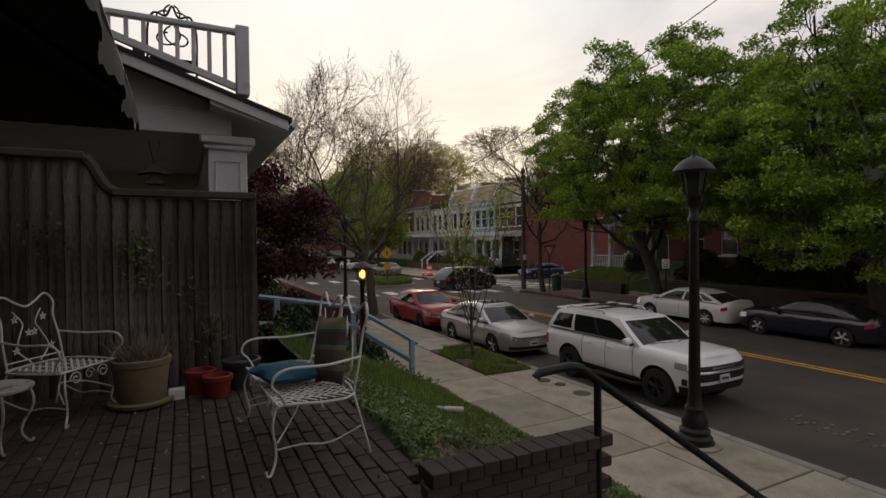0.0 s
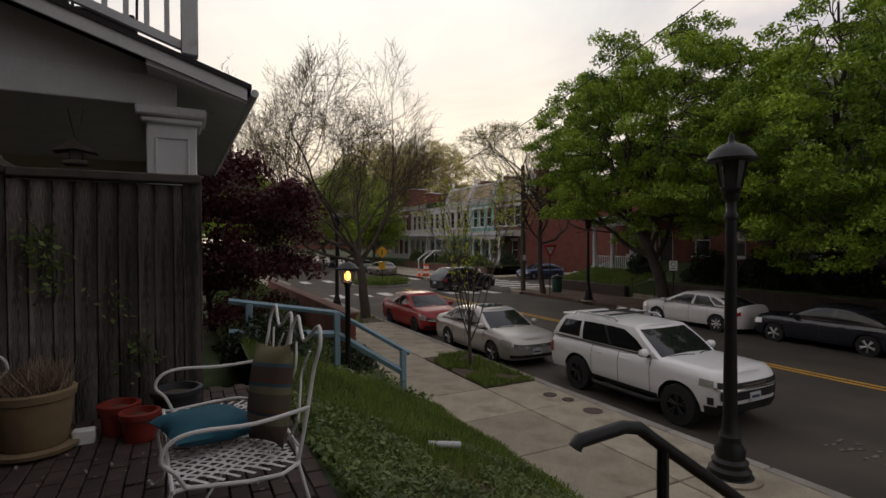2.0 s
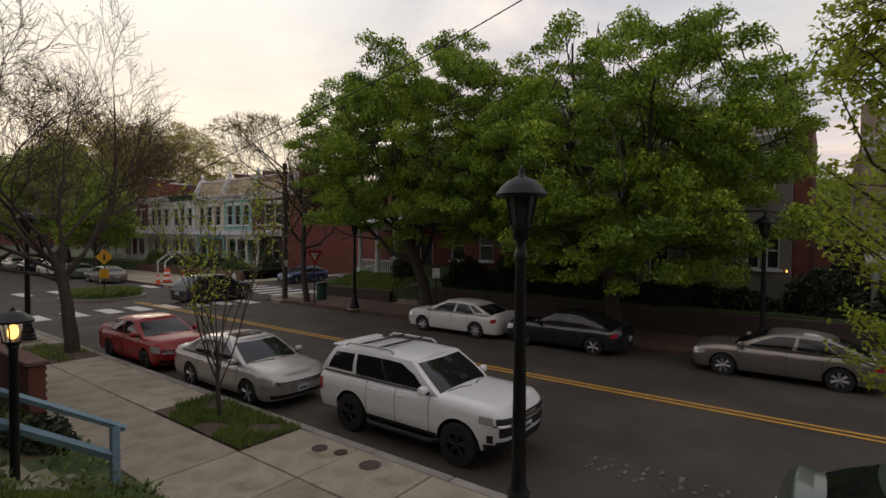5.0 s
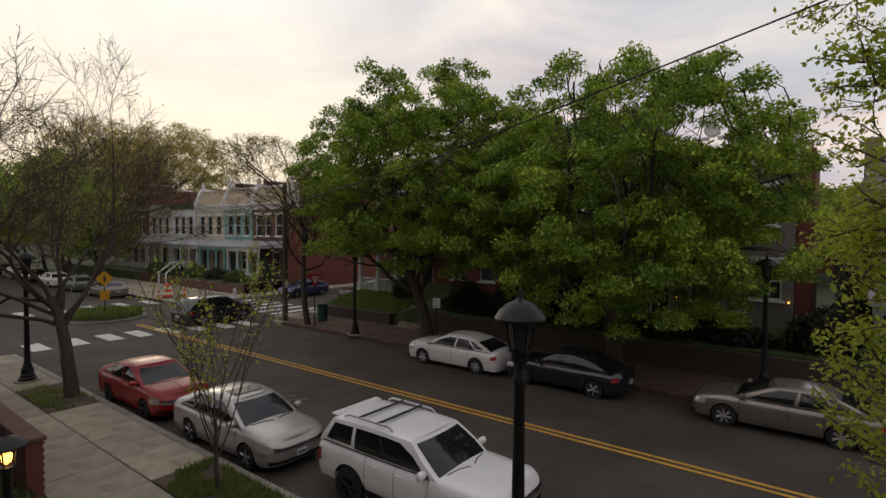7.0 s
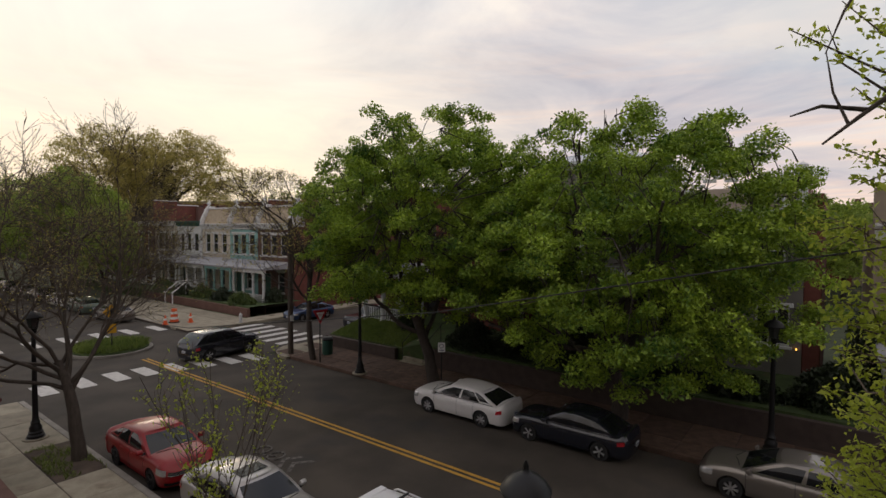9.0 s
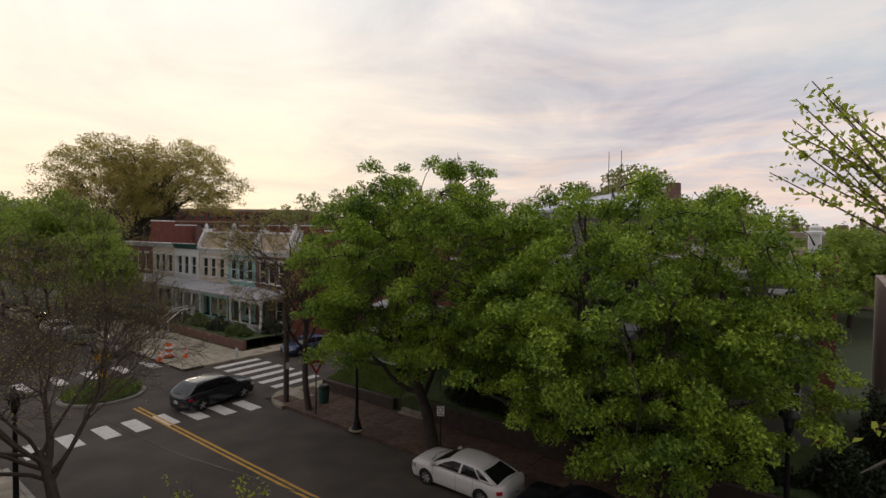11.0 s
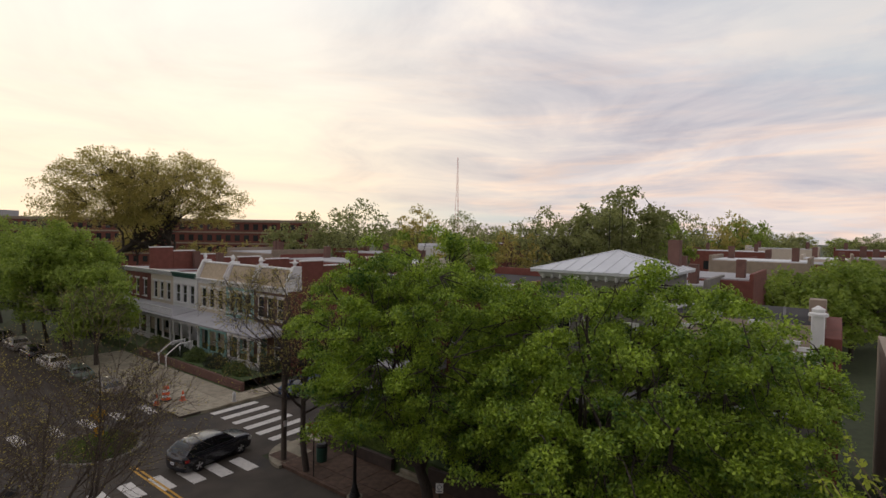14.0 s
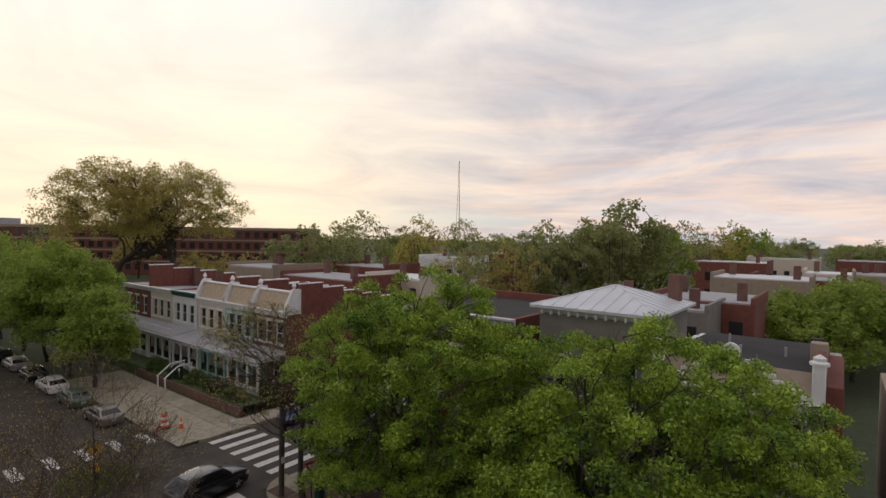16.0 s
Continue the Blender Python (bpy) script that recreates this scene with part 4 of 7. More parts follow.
    # wheels
    for wx in (wf, wr):
        for s in (1, -1):
            rot = Matrix.Rotation(radians(-90 * s), 3, "X")
            yy = s * (W / 2 - 0.115)
            tw = 0.105 if not suv else 0.125
            rr_ = wheel_r * (0.68 if not suv else 0.58)
            w_ = part("wheel", Geo().lathe([(rr_ * 0.98, -tw), (wheel_r * 0.94, -tw), (wheel_r, -tw * 0.6), (wheel_r, tw * 0.6), (wheel_r * 0.94, tw), (rr_, tw * 1.02), (rr_ * 0.97, tw * 0.4), (rr_ * 0.97, -tw)], (wx, yy, wheel_r), 32, rot), M["rubber"], c, "black tyre on an alloy rim")
            gg = Geo().lathe([(rr_ * 0.985, tw * 0.2), (rr_ * 0.985, tw * 0.98), (rr_ * 0.9, tw * 1.0), (rr_ * 0.88, tw * 0.35), (0.01, tw * 0.3)], (wx, yy, wheel_r), 28, rot)
            part("rim_well", gg, M["trimblack"] if rim != "full" else M["alloy"], w_)
            ns = 5 if rim != "many" else 7
            for k in range(ns):
                a = 2 * math.pi * k / ns + 0.3
                sp = Geo()
                for d in (-0.13, 0.13) if rim != "dark" else (-0.18, 0.18):
                    p0 = rot @ Vector((rr_ * 0.16 * math.cos(a), rr_ * 0.16 * math.sin(a), tw * 0.82))
                    p1 = rot @ Vector((rr_ * 0.93 * math.cos(a + d), rr_ * 0.93 * math.sin(a + d), tw * 0.92))
                    o = Vector((wx, yy, wheel_r))
                    sp.tube([p0 + o, p1 + o], [rr_ * 0.10, rr_ * 0.075], 6)
                part("spoke", sp, M["alloy"] if rim != "dark" else M["trimblack"], w_)
            part("hub", Geo().lathe([(rr_ * 0.2, tw * 0.5), (rr_ * 0.2, tw * 0.9), (rr_ * 0.1, tw), (0.01, tw)], (wx, yy, wheel_r), 14, rot), M["alloy"] if rim != "dark" else M["trimblack"], w_)
    return c


CAR = 0.87
SED = dict(cabin=(1.15, 2.05, 3.55, 4.32))


def parked(x, y, heading):
    """heading 1: nose towards +y."""
    return pose(x, y, 0.0, 0, 0, 90 * heading) @ Matrix.Diagonal((CAR, CAR, CAR, 1))


car("suv", "white four-wheel-drive wagon with roof rack, black trim and chunky tyres", M["carwhite"], 4.83, 1.90, 1.78, 2.79, 0.90, 1.19, 1.13, 1.17, "suv", parked(9.40, 8.80, -1), 0.40, "dark", (1.32, 2.10, 4.35, 4.72), 0.075, 0.42)
car("sedan", "champagne-silver four-door saloon with sunroof parked at the kerb", M["carsilver"], 4.80, 1.80, 1.49, 2.72, 0.98, 0.96, 0.86, 1.0, "sedan_sunroof", parked(8.96, 13.87, -1), 0.325, "alloy", **SED)
car("sedan", "red four-door saloon parked at the kerb", M["carred"], 4.62, 1.78, 1.47, 2.65, 0.92, 0.97, 0.87, 1.04, "sedan", parked(8.93, 18.6, -1), 0.32, "dark", cabin=(1.10, 2.0, 3.42, 4.18))
car("sedan", "pearl-white four-door saloon parked across the street", M["carpearl"], 4.86, 1.83, 1.47, 2.776, 0.98, 0.97, 0.86, 1.07, "sedan", parked(18.05, 14.02, 1), 0.335, "many", cabin=(1.08, 2.08, 3.58, 4.5))
car("sedan", "blue-black saloon with five-spoke alloys parked across the street", M["carblack"], 4.62, 1.79, 1.45, 2.76, 0.85, 0.95, 0.87, 1.05, "sedan_chrome", parked(18.05, 9.72, 1), 0.33, "alloy", cabin=(1.25, 2.12, 3.42, 4.2))
car("sedan", "bronze-grey saloon with chrome window line parked across the street", M["cargrey"], 4.86, 1.86, 1.46, 2.805, 0.95, 0.96, 0.85, 1.08, "sedan_chrome", parked(18.05, 3.78, 1), 0.335, "many", cabin=(1.12, 2.15, 3.6, 4.55))
car("sedan", "grey-green saloon with red tail lamps parked at the kerb", M["cargreen"], 4.45, 1.72, 1.43, 2.62, 0.88, 0.93, 0.80, 0.98, "sedan", parked(9.1, 1.35, -1), 0.31, "alloy", cabin=(1.05, 1.95, 3.3, 4.02))


# ---- trees ----
def grow(rng, base, lean, trunk_h, r0, counts, angles, ratios, env, first=0.55, wander=0.22, rise=0.12, seglen=0.5, limb=0.62):
    """Branches as (points, radii, level). env: centre and radii of the crown, in which all but the trunk must end."""
    ec, er = np.array(env[0]), np.array(env[1])
    out = []

    def val(p):
        return (((p - ec) / er) ** 2).sum()

    def run(p, d, length, r, level):
        n = max(2, int(length / seglen))
        pts, rad = [p.copy()], [r]
        step = length / n
        for i in range(n):
            d = d + rng.normal(0, wander, 3) * (0.5 if level == 0 else 1) + np.array([0, 0, rise * (1 if level else 0.3)])
            d /= np.linalg.norm(d)
            q = pts[-1] + d * step
            if level > 0 and val(q) > 1.0 and val(q) > val(pts[-1]):
                break
            pts.append(q)
            rad.append(max(0.004, r * (1 - (0.45 if level == 0 else 0.7) * (i + 1) / n)))
        if len(pts) < 2:
            return
        out.append((np.array(pts), rad, level))
        if level >= len(counts):
            return
        lo = first if level == 0 else 0.25
        for c in range(counts[level]):
            t = lo + (1 - lo) * (c + rng.uniform(0.2, 0.8)) / counts[level]
            k = min(len(pts) - 2, int(t * (len(pts) - 1)))
            f = t * (len(pts) - 1) - k
            f = min(1, f)
            o = pts[k] * (1 - f) + pts[k + 1] * f
            dd = pts[k + 1] - pts[k]
            dd /= np.linalg.norm(dd)
            ax = np.cross(dd, rng.normal(size=3))
            ax /= np.linalg.norm(ax)
            if level == 0:
                a = c * 2.4 + rng.uniform(-0.4, 0.4)
                ax = np.array([-math.sin(a), math.cos(a), 0])
            an = radians(angles[level] * rng.uniform(0.7, 1.25))
            nd = dd * math.cos(an) + np.cross(ax, dd) * math.sin(an)
            run(o, nd, length * ratios[level] * rng.uniform(0.75, 1.2) * (1.15 - 0.45 * t if level else 1), max(0.0075, rad[k] * (limb if level == 0 else 0.55)), level + 1)

    run(np.array(base, float), np.array(lean, float) / np.linalg.norm(lean), trunk_h, r0, 0)
    return out


def tree(name, label, seed, base, lean, trunk_h, r0, counts, angles, ratios, env, leaf_m, leaf_size, per_twig, scatter, wood, first=0.55, wander=0.22, rise=0.12, group="", lift=0.6, leaf_levels=1, keep=1.0, limb=0.62, clumps=None):
    """A tree at its base: trunk with limbs, and its leaves."""
    rng = np.random.default_rng(seed)
    br = grow(rng, (0, 0, -0.1), lean, trunk_h, r0, counts, angles, ratios, (np.array(env[0]) - np.array(base), env[1]), first, wander, rise, 0.5, limb)
    e = thing(name, label, "tree", group, at=pose(*base))
    lmax = len(counts)
    g, tw = Geo(), Geo()
    for pts, rad, lv in br:
        (g if lv <= 1 else tw).tube([tuple(p) for p in pts], rad, 10 if lv == 0 else (7 if lv == 1 else (4 if lv == 2 else 3)))
    cs = []
    if clumps:
        count, per, rx, rzz, low = clumps
        ec, er = np.array(env[0]) - np.array(base), np.array(env[1])
        nodes = np.concatenate([b[0] for b in br])
        done = 0
        while done < count:
            d = rng.normal(size=3)
            d /= np.linalg.norm(d)
            if d[2] < low:
                continue
            k = 1 + 0.30 * noise.noise((d[0] * 1.9 + seed, d[1] * 1.9, d[2] * 1.9)) + 0.12 * noise.noise((d[0] * 5, d[1] * 5 + seed, d[2] * 5))
            c_ = ec + er * d * min(1.06, k) * rng.uniform(0.12, 1.0) ** 0.42
            near_ = nodes[np.argmin(((nodes - c_) ** 2).sum(1))]
            mid_ = (near_ + c_) / 2 + rng.normal(0, 0.15, 3) + np.array([0, 0, 0.12])
            tw.tube([tuple(near_), tuple(mid_), tuple(c_)], [min(0.035, 0.05 * rx), min(0.022, 0.03 * rx), 0.006], 4)
            s_ = rng.uniform(0.65, 1.3)
            n = max(4, int(per * s_ * s_))
            q = rng.normal(size=(n, 3))
            q /= np.linalg.norm(q, axis=1)[:, None]
            q *= (rng.uniform(0, 1, n) ** 0.45)[:, None]
            q = q * np.array([rx, rx, rzz]) * s_
            q[:, 2] -= 0.35 * (q[:, 0] ** 2 + q[:, 1] ** 2) / rx
            cs.append(c_ + q + rng.normal(0, 0.06 * rx, (n, 3)))
            done += 1
    t_ = part("trunk", g, wood, e, "rough grey-brown bark", smooth=60)
    if tw.v:
        me = bpy.data.meshes.new("branchwork")
        me.from_pydata(tw.v, [], tw.f)
        me.materials.append(M["twig"] if wood is not M["barkdark"] else wood)
        tagged(part("branchwork", me, None, e), kind="stuff")
    if per_twig or clumps:
        for pts, rad, lv in br:
            if lv > lmax - leaf_levels and rng.uniform() < keep:
                n = rng.poisson(per_twig) if per_twig else 0
                if n:
                    t = rng.uniform(0.1, 1.05, n) * (len(pts) - 1)
                    k = np.clip(t.astype(int), 0, len(pts) - 2)
                    f = (t - k)[:, None]
                    cs.append(pts[k] * (1 - f) + pts[k + 1] * f + rng.normal(0, scatter, (n, 3)))
        if cs:
            v, q = leaves(np.concatenate(cs), leaf_size, rng, lift)
            tagged(part("crown", arrays_mesh("crown", v, q, leaf_m), leaf_m, e), kind="stuff")
    return e


tree("street_tree", "broad street tree in fresh green leaf on the far pavement", 11, (19.75, 16.9, 0.15), (-0.05, 0.10, 1), 4.6, 0.28, (8, 6, 4), (48, 45, 48), (1.25, 0.52, 0.5),
     ((19.9, 18.1, 7.35), (5.1, 6.0, 5.0)), M["maple"], 0.125, 0, 0.17, M["barkdark"], 0.4, group="green street trees", limb=0.5, clumps=(600, 270, 0.52, 0.27, -0.88))
tree("street_tree", "spreading street tree in fresh green leaf on the far pavement", 23, (20.9, 9.2, 0.15), (0.0, -0.06, 1), 4.4, 0.32, (10, 6, 4), (55, 46, 48), (1.5, 0.5, 0.5),
     ((20.7, 9.1, 6.35), (5.8, 6.4, 4.7)), M["maple"], 0.125, 0, 0.18, M["barkdark"], 0.4, group="green street trees", limb=0.5, clumps=(760, 270, 0.52, 0.27, -0.9))
tree("street_tree", "thick-barked street tree with sparse yellow-green leaves by the kerb", 5, (7.45, 2.15, 0.12), (0.02, -0.02, 1), 9.0, 0.24, (17, 7, 5), (66, 50, 50), (0.19, 0.5, 0.45),
     ((8.2, 1.15, 6.3), (2.4, 2.45, 5.0)), M["budleaf"], 0.055, 34, 0.06, M["bark"], 0.30, rise=0.03, leaf_levels=2, keep=0.85, limb=0.14)
kt = bpy.data.objects["street_tree.002"]
g = Geo()
for pts, r in (([(7.45, 2.15, 8.3), (7.62, 2.55, 8.18), (7.35, 2.83, 7.92), (7.0, 3.1, 7.64)], [0.045, 0.03, 0.018, 0.008]), ([(7.45, 2.2, 8.1), (7.5, 2.5, 8.6), (7.25, 2.85, 8.95), (7.0, 3.0, 9.1)], [0.04, 0.026, 0.016, 0.007]),
               ([(7.35, 2.83, 7.92), (7.15, 3.12, 7.95), (6.95, 3.3, 7.86)], [0.02, 0.014, 0.006]), ([(7.2, 2.95, 7.8), (7.2, 3.05, 8.05), (7.1, 3.1, 8.35)], [0.014, 0.010, 0.004]), ([(7.25, 2.85, 8.95), (7.05, 3.0, 8.6), (7.0, 3.1, 8.3)], [0.016, 0.010, 0.004]), ([(7.5, 2.7, 8.05), (7.35, 3.0, 8.3), (7.3, 3.1, 8.6)], [0.012, 0.008, 0.003])):
    g.tube([(x - 7.45, y - 2.15, z - 0.12) for x, y, z in pts], r, 6)
srng = np.random.default_rng(77)
sh, spots = Geo(), []
for k in range(120):
    z0 = 2.3 + 6.6 * (k + srng.uniform(0, 1)) / 120
    tip_y = srng.uniform(0.2, 0.95) if z0 < 7.6 else srng.uniform(0.3, 1.35)
    o = np.array([srng.uniform(-0.05, 0.05), srng.uniform(-0.05, 0.05), z0])
    e_ = np.array([srng.uniform(-1.15, 1.5), tip_y - (1.1 if k % 3 == 0 else 0.0), z0 + srng.uniform(-0.35, 0.9)])
    if k >= 106:
        e_ = np.array([srng.uniform(0.1, 1.2), srng.uniform(1.1, 1.8), srng.uniform(9.7, 10.5)])
    m_ = (o + e_) / 2 + srng.normal(0, 0.09, 3) + np.array([0, 0, -0.06])
    sh.tube([tuple(o), tuple(m_), tuple(e_)], [0.016, 0.010, 0.004], 5)
    for s_ in np.arange(0.22, 1.02, 0.05):
        c_ = (o * (1 - s_) + m_ * s_) * (1 - s_) + (m_ * (1 - s_) + e_ * s_) * s_
        spots.append(c_ + srng.normal(0, 0.045, (srng.integers(5, 9), 3)))
part("shoot", sh, M["twig"], kt)
v_, q_ = leaves(np.concatenate(spots), 0.062, srng, 0.6)
tagged(part("foliage", arrays_mesh("foliage", v_, q_, M["budleaf"]), M["budleaf"], kt, "small yellow-green fan leaves"), kind="stuff")
part("dead_limb", g, M["bark"], kt, "bare dead limb", smooth=60)
tree("bare_tree", "bare-twigged street tree just coming into bud", 31, (7.55, 20.6, 0.15), (0.0, 0.0, 1), 3.1, 0.21, (11, 10, 9, 8), (44, 40, 40, 42), (1.95, 0.54, 0.54, 0.5),
     ((7.2, 20.6, 6.1), (5.9, 5.9, 4.9)), M["tanleaf"], 0.055, 1.6, 0.06, M["bark"], 0.66, wander=0.17, rise=0.08, limb=0.42)
tree("sapling", "slender many-stemmed young tree with sparse new leaves", 41, (7.25, 12.0, 0.15), (0.0, 0.05, 1), 1.5, 0.05, (9, 5, 3), (22, 20, 34), (2.5, 0.42, 0.5),
     ((7.2, 12.0, 3.1), (1.6, 1.75, 2.2)), M["budleaf"], 0.08, 6, 0.05, M["bark"], 0.4, wander=0.10, rise=0.12, leaf_levels=2, limb=0.4)
tree("leaning_tree", "dark leaning street tree with bare spreading branches", 53, (19.3, 24.7, 0.15), (-0.02, 0.34, 1), 6.4, 0.17, (11, 9, 8, 6), (55, 46, 44, 44), (0.95, 0.58, 0.55, 0.5),
     ((18.9, 28.6, 7.0), (4.3, 5.2, 3.4)), M["tanleaf"], 0.09, 3.0, 0.10, M["barkdark"], 0.42, rise=0.03, limb=0.5)
tree("red_maple", "low ornamental maple in dark red leaf", 61, (1.9, 15.2, 1.0), (0.0, 0.0, 1), 1.5, 0.09, (7, 5), (55, 45), (1.5, 0.55),
     ((1.8, 15.0, 3.35), (2.35, 2.6, 2.15)), M["redleaf"], 0.12, 0, 0.16, M["barkdark"], 0.5, limb=0.5, clumps=(120, 330, 0.6, 0.28, -0.95))
# trees of the far side streets
for k, (x, y, r, h) in enumerate(((20.2, 62, 4.6, 12.0), (20.2, 55.5, 2.8, 8.8), (20.5, 70, 5.0, 11.5), (7.0, 62, 4.5, 11), (6.5, 48, 3.2, 9), (7.2, 80, 5, 12), (20.4, 64, 5.0, 12.5), (20.4, 78, 5.5, 13), (20.4, 88, 5.5, 13), (6.8, 71, 5, 12), (6.6, 92, 5.5, 13))):
    tree("street_tree", "street tree in young green leaf along the far block", 70 + k, (x, y, 0.1), (0, 0, 1), h * 0.35, 0.2, (7, 5), (45, 45), (1.1, 0.55),
         ((x, y, h * 0.6), (r, r, h * 0.41)), M["oakleaf"], 0.30, 0, 0.42, M["barkdark"], 0.5, group="far street trees", limb=0.5, clumps=(105, 135, 1.05, 0.6, -0.7))
for k, (x, y) in enumerate(((52, 142), (62, 131))):
    tree("oak", "very tall spreading oak in thin olive spring leaf", 90 + k, (x, y, 0), (0.03 - 0.06 * k, 0, 1), 15, 0.8, (12, 7, 6), (44, 42, 45), (1.1, 0.55, 0.52),
         ((x, y, 18.6), (15.5, 15.5, 13.0)), M["tanleaf"], 0.42, 0, 0.45, M["barkdark"], 0.45, rise=0.06, group="tall oaks", limb=0.5, clumps=(640, 58, 1.7, 0.95, -0.5))

# far woods: a few tree shapes, repeated
protos = []
for k, (leaf_m, per, r, h) in enumerate(((M["hazeleaf"], 60, 5.5, 13), (M["oakleaf"], 75, 6.0, 12), (M["hazeleaf"], 22, 5.0, 14), (M["tanleaf"], 34, 5.5, 13))):
    protos.append(tree("tree", "distant rounded tree in hazy spring leaf", 120 + k, (-60 - 20 * k, -80, 0), (0, 0, 1), h * 0.4, 0.25, (8, 6), (42, 42), (1.1, 0.55),
                       ((-60 - 20 * k, -80, h * 0.58), (r, r, h * 0.42)), leaf_m, 0.5, 0, 0.6, M["barkdark"], 0.45, group="distant trees", limb=0.5, clumps=(70, per, 1.2, 0.7, -0.7)))
frng = np.random.default_rng(5)


def far_tree(k, x, y, s, sz=1.0):
    copy_thing(protos[k % 4], pose(x, y, 0, 0, 0, frng.uniform(0, 360)) @ Matrix.Diagonal((s, s, s * sz, 1)))


EYE16 = np.array((3.07, 3.65))
FWD, RGT = np.array((0.791, 0.612)), np.array((0.612, -0.791))


def at_bearing(k, depth):
    """A place on the plan: k across for each metre ahead, from the high end of the street view."""
    return EYE16 + depth * (FWD + k * RGT)


for k, d, s, sz, p in ((-0.27, 92, 1.15, 1.05, 0), (-0.21, 88, 1.1, 1.05, 2), (-0.15, 96, 1.2, 1.1, 2), (-0.05, 120, 1.2, 1.25, 3), (0.03, 100, 0.95, 1.0, 3), (0.08, 86, 1.0, 1.0, 2), (0.14, 80, 1.05, 1.0, 3), (0.19, 84, 1.1, 1.1, 2),
                       (0.25, 82, 1.2, 1.0, 0), (0.31, 84, 1.4, 1.08, 0), (0.36, 86, 1.45, 1.1, 0), (0.41, 95, 1.2, 1.1, 1), (0.47, 120, 1.2, 1.1, 2), (0.53, 130, 1.3, 1.15, 3), (0.59, 150, 1.4, 1.1, 1), (0.66, 48, 0.9, 0.8, 1), (0.73, 50, 1.0, 0.85, 1),
                       (0.80, 52, 1.05, 0.85, 1), (0.87, 55, 1.0, 0.85, 1), (-0.45, 105, 1.0, 0.8, 3), (-0.36, 100, 0.9, 0.9, 3), (-0.80, 90, 1.0, 0.8, 0), (-0.9, 75, 1.2, 0.9, 1)):
    x, y = at_bearing(k, d)
    far_tree(p, x, y, s, sz)
for i in range(150):
    k, d = frng.uniform(-1.0, 1.0), frng.uniform(130, 620)
    x, y = at_bearing(k, d)
    far_tree(int(frng.integers(0, 4)), x, y, frng.uniform(0.9, 1.5), frng.uniform(0.75, 1.05))
for p in protos:
    x, y = at_bearing(frng.uniform(-0.3, 0.9), frng.uniform(180, 260))
    p.matrix_basis = pose(x, y, 0)


# ---- street furniture ----
def street_lamp(at):
    e = thing("street_lamp", "black cast-iron street lamp with a hooded lantern", "street lamp", "street lamps", at=at)
    part("base", Geo().lathe([(0.27, 0), (0.27, 0.05), (0.24, 0.06), (0.24, 0.12), (0.20, 0.16), (0.21, 0.22), (0.17, 0.26), (0.18, 0.36), (0.13, 0.44), (0.12, 0.50), (0.135, 0.53), (0.10, 0.58), (0.085, 0.75)], n=20), M["iron"], e)
    part("plinth", Geo().lathe([(0.36, -0.02), (0.36, 0.03), (0.33, 0.045), (0.05, 0.045)], n=24), M["concrete"], e, "round concrete footing")
    part("pole", Geo().lathe([(0.085, 0.7), (0.072, 2.0), (0.062, 3.2), (0.08, 3.22), (0.08, 3.27), (0.06, 3.3), (0.06, 3.42), (0.095, 3.46), (0.10, 3.52)], n=16), M["iron"], e)
    part("cradle", Geo().lathe([(0.06, 3.48), (0.10, 3.55), (0.13, 3.58), (0.13, 3.60), (0.02, 3.60)], n=16), M["iron"], e)
    part("lantern_glass", Geo().lathe([(0.105, 3.6), (0.165, 3.94)], n=6), M["lampglass"], e, "dark six-sided lantern glass", smooth=0)
    for k in range(6):
        a = 2 * math.pi * k / 6
        part("lantern_bar", Geo().tube([(0.112 * math.cos(a), 0.112 * math.sin(a), 3.6), (0.172 * math.cos(a), 0.172 * math.sin(a), 3.95)], 0.012, 5), M["iron"], e)
    part("hood", Geo().lathe([(0.285, 3.92), (0.29, 3.95), (0.24, 4.03), (0.15, 4.11), (0.07, 4.14), (0.05, 4.15), (0.03, 4.19), (0.035, 4.22), (0.01, 4.28)], n=20), M["iron"], e)
    return e


l0 = street_lamp(pose(7.28, 5.68, 0.15))
for x, y in ((7.23, 23.5), (19.05, 20.9), (20.75, 4.5)):
    copy_thing(l0, pose(x, y, 0.15))

gl = thing("garden_lamp", "lit black garden lamp post with a warm bulb", "lamp", at=pose(3.76, 10.2, 0.87))
part("post", Geo().lathe([(0.05, -0.2), (0.045, 1.45), (0.06, 1.47), (0.05, 1.5)], n=12), M["iron"], gl)
part("lantern_floor", Geo().lathe([(0.05, 1.48), (0.085, 1.52), (0.085, 1.535), (0.02, 1.535)], n=8), M["iron"], gl)
part("bulb", Geo().lathe([(0.012, 1.56), (0.045, 1.59), (0.055, 1.65), (0.035, 1.71), (0.008, 1.72)], n=12), M["lampglow"], gl, "glowing bulb")
for k in range(6):
    a = 2 * math.pi * k / 6
    part("lantern_bar", Geo().tube([(0.09 * math.cos(a), 0.09 * math.sin(a), 1.52), (0.135 * math.cos(a), 0.135 * math.sin(a), 1.76)], 0.008, 5), M["iron"], gl)
part("hood", Geo().lathe([(0.20, 1.75), (0.20, 1.77), (0.11, 1.85), (0.03, 1.88), (0.01, 1.92)], n=12), M["iron"], gl)
bl = new("garden_lamp_light", bpy.data.lights.new("garden_lamp_light", "POINT"))
bl.data.energy, bl.data.color, bl.data.shadow_soft_size = 5, (1.0, 0.62, 0.25), 0.06
bl.location = (3.76, 10.2, 2.53)


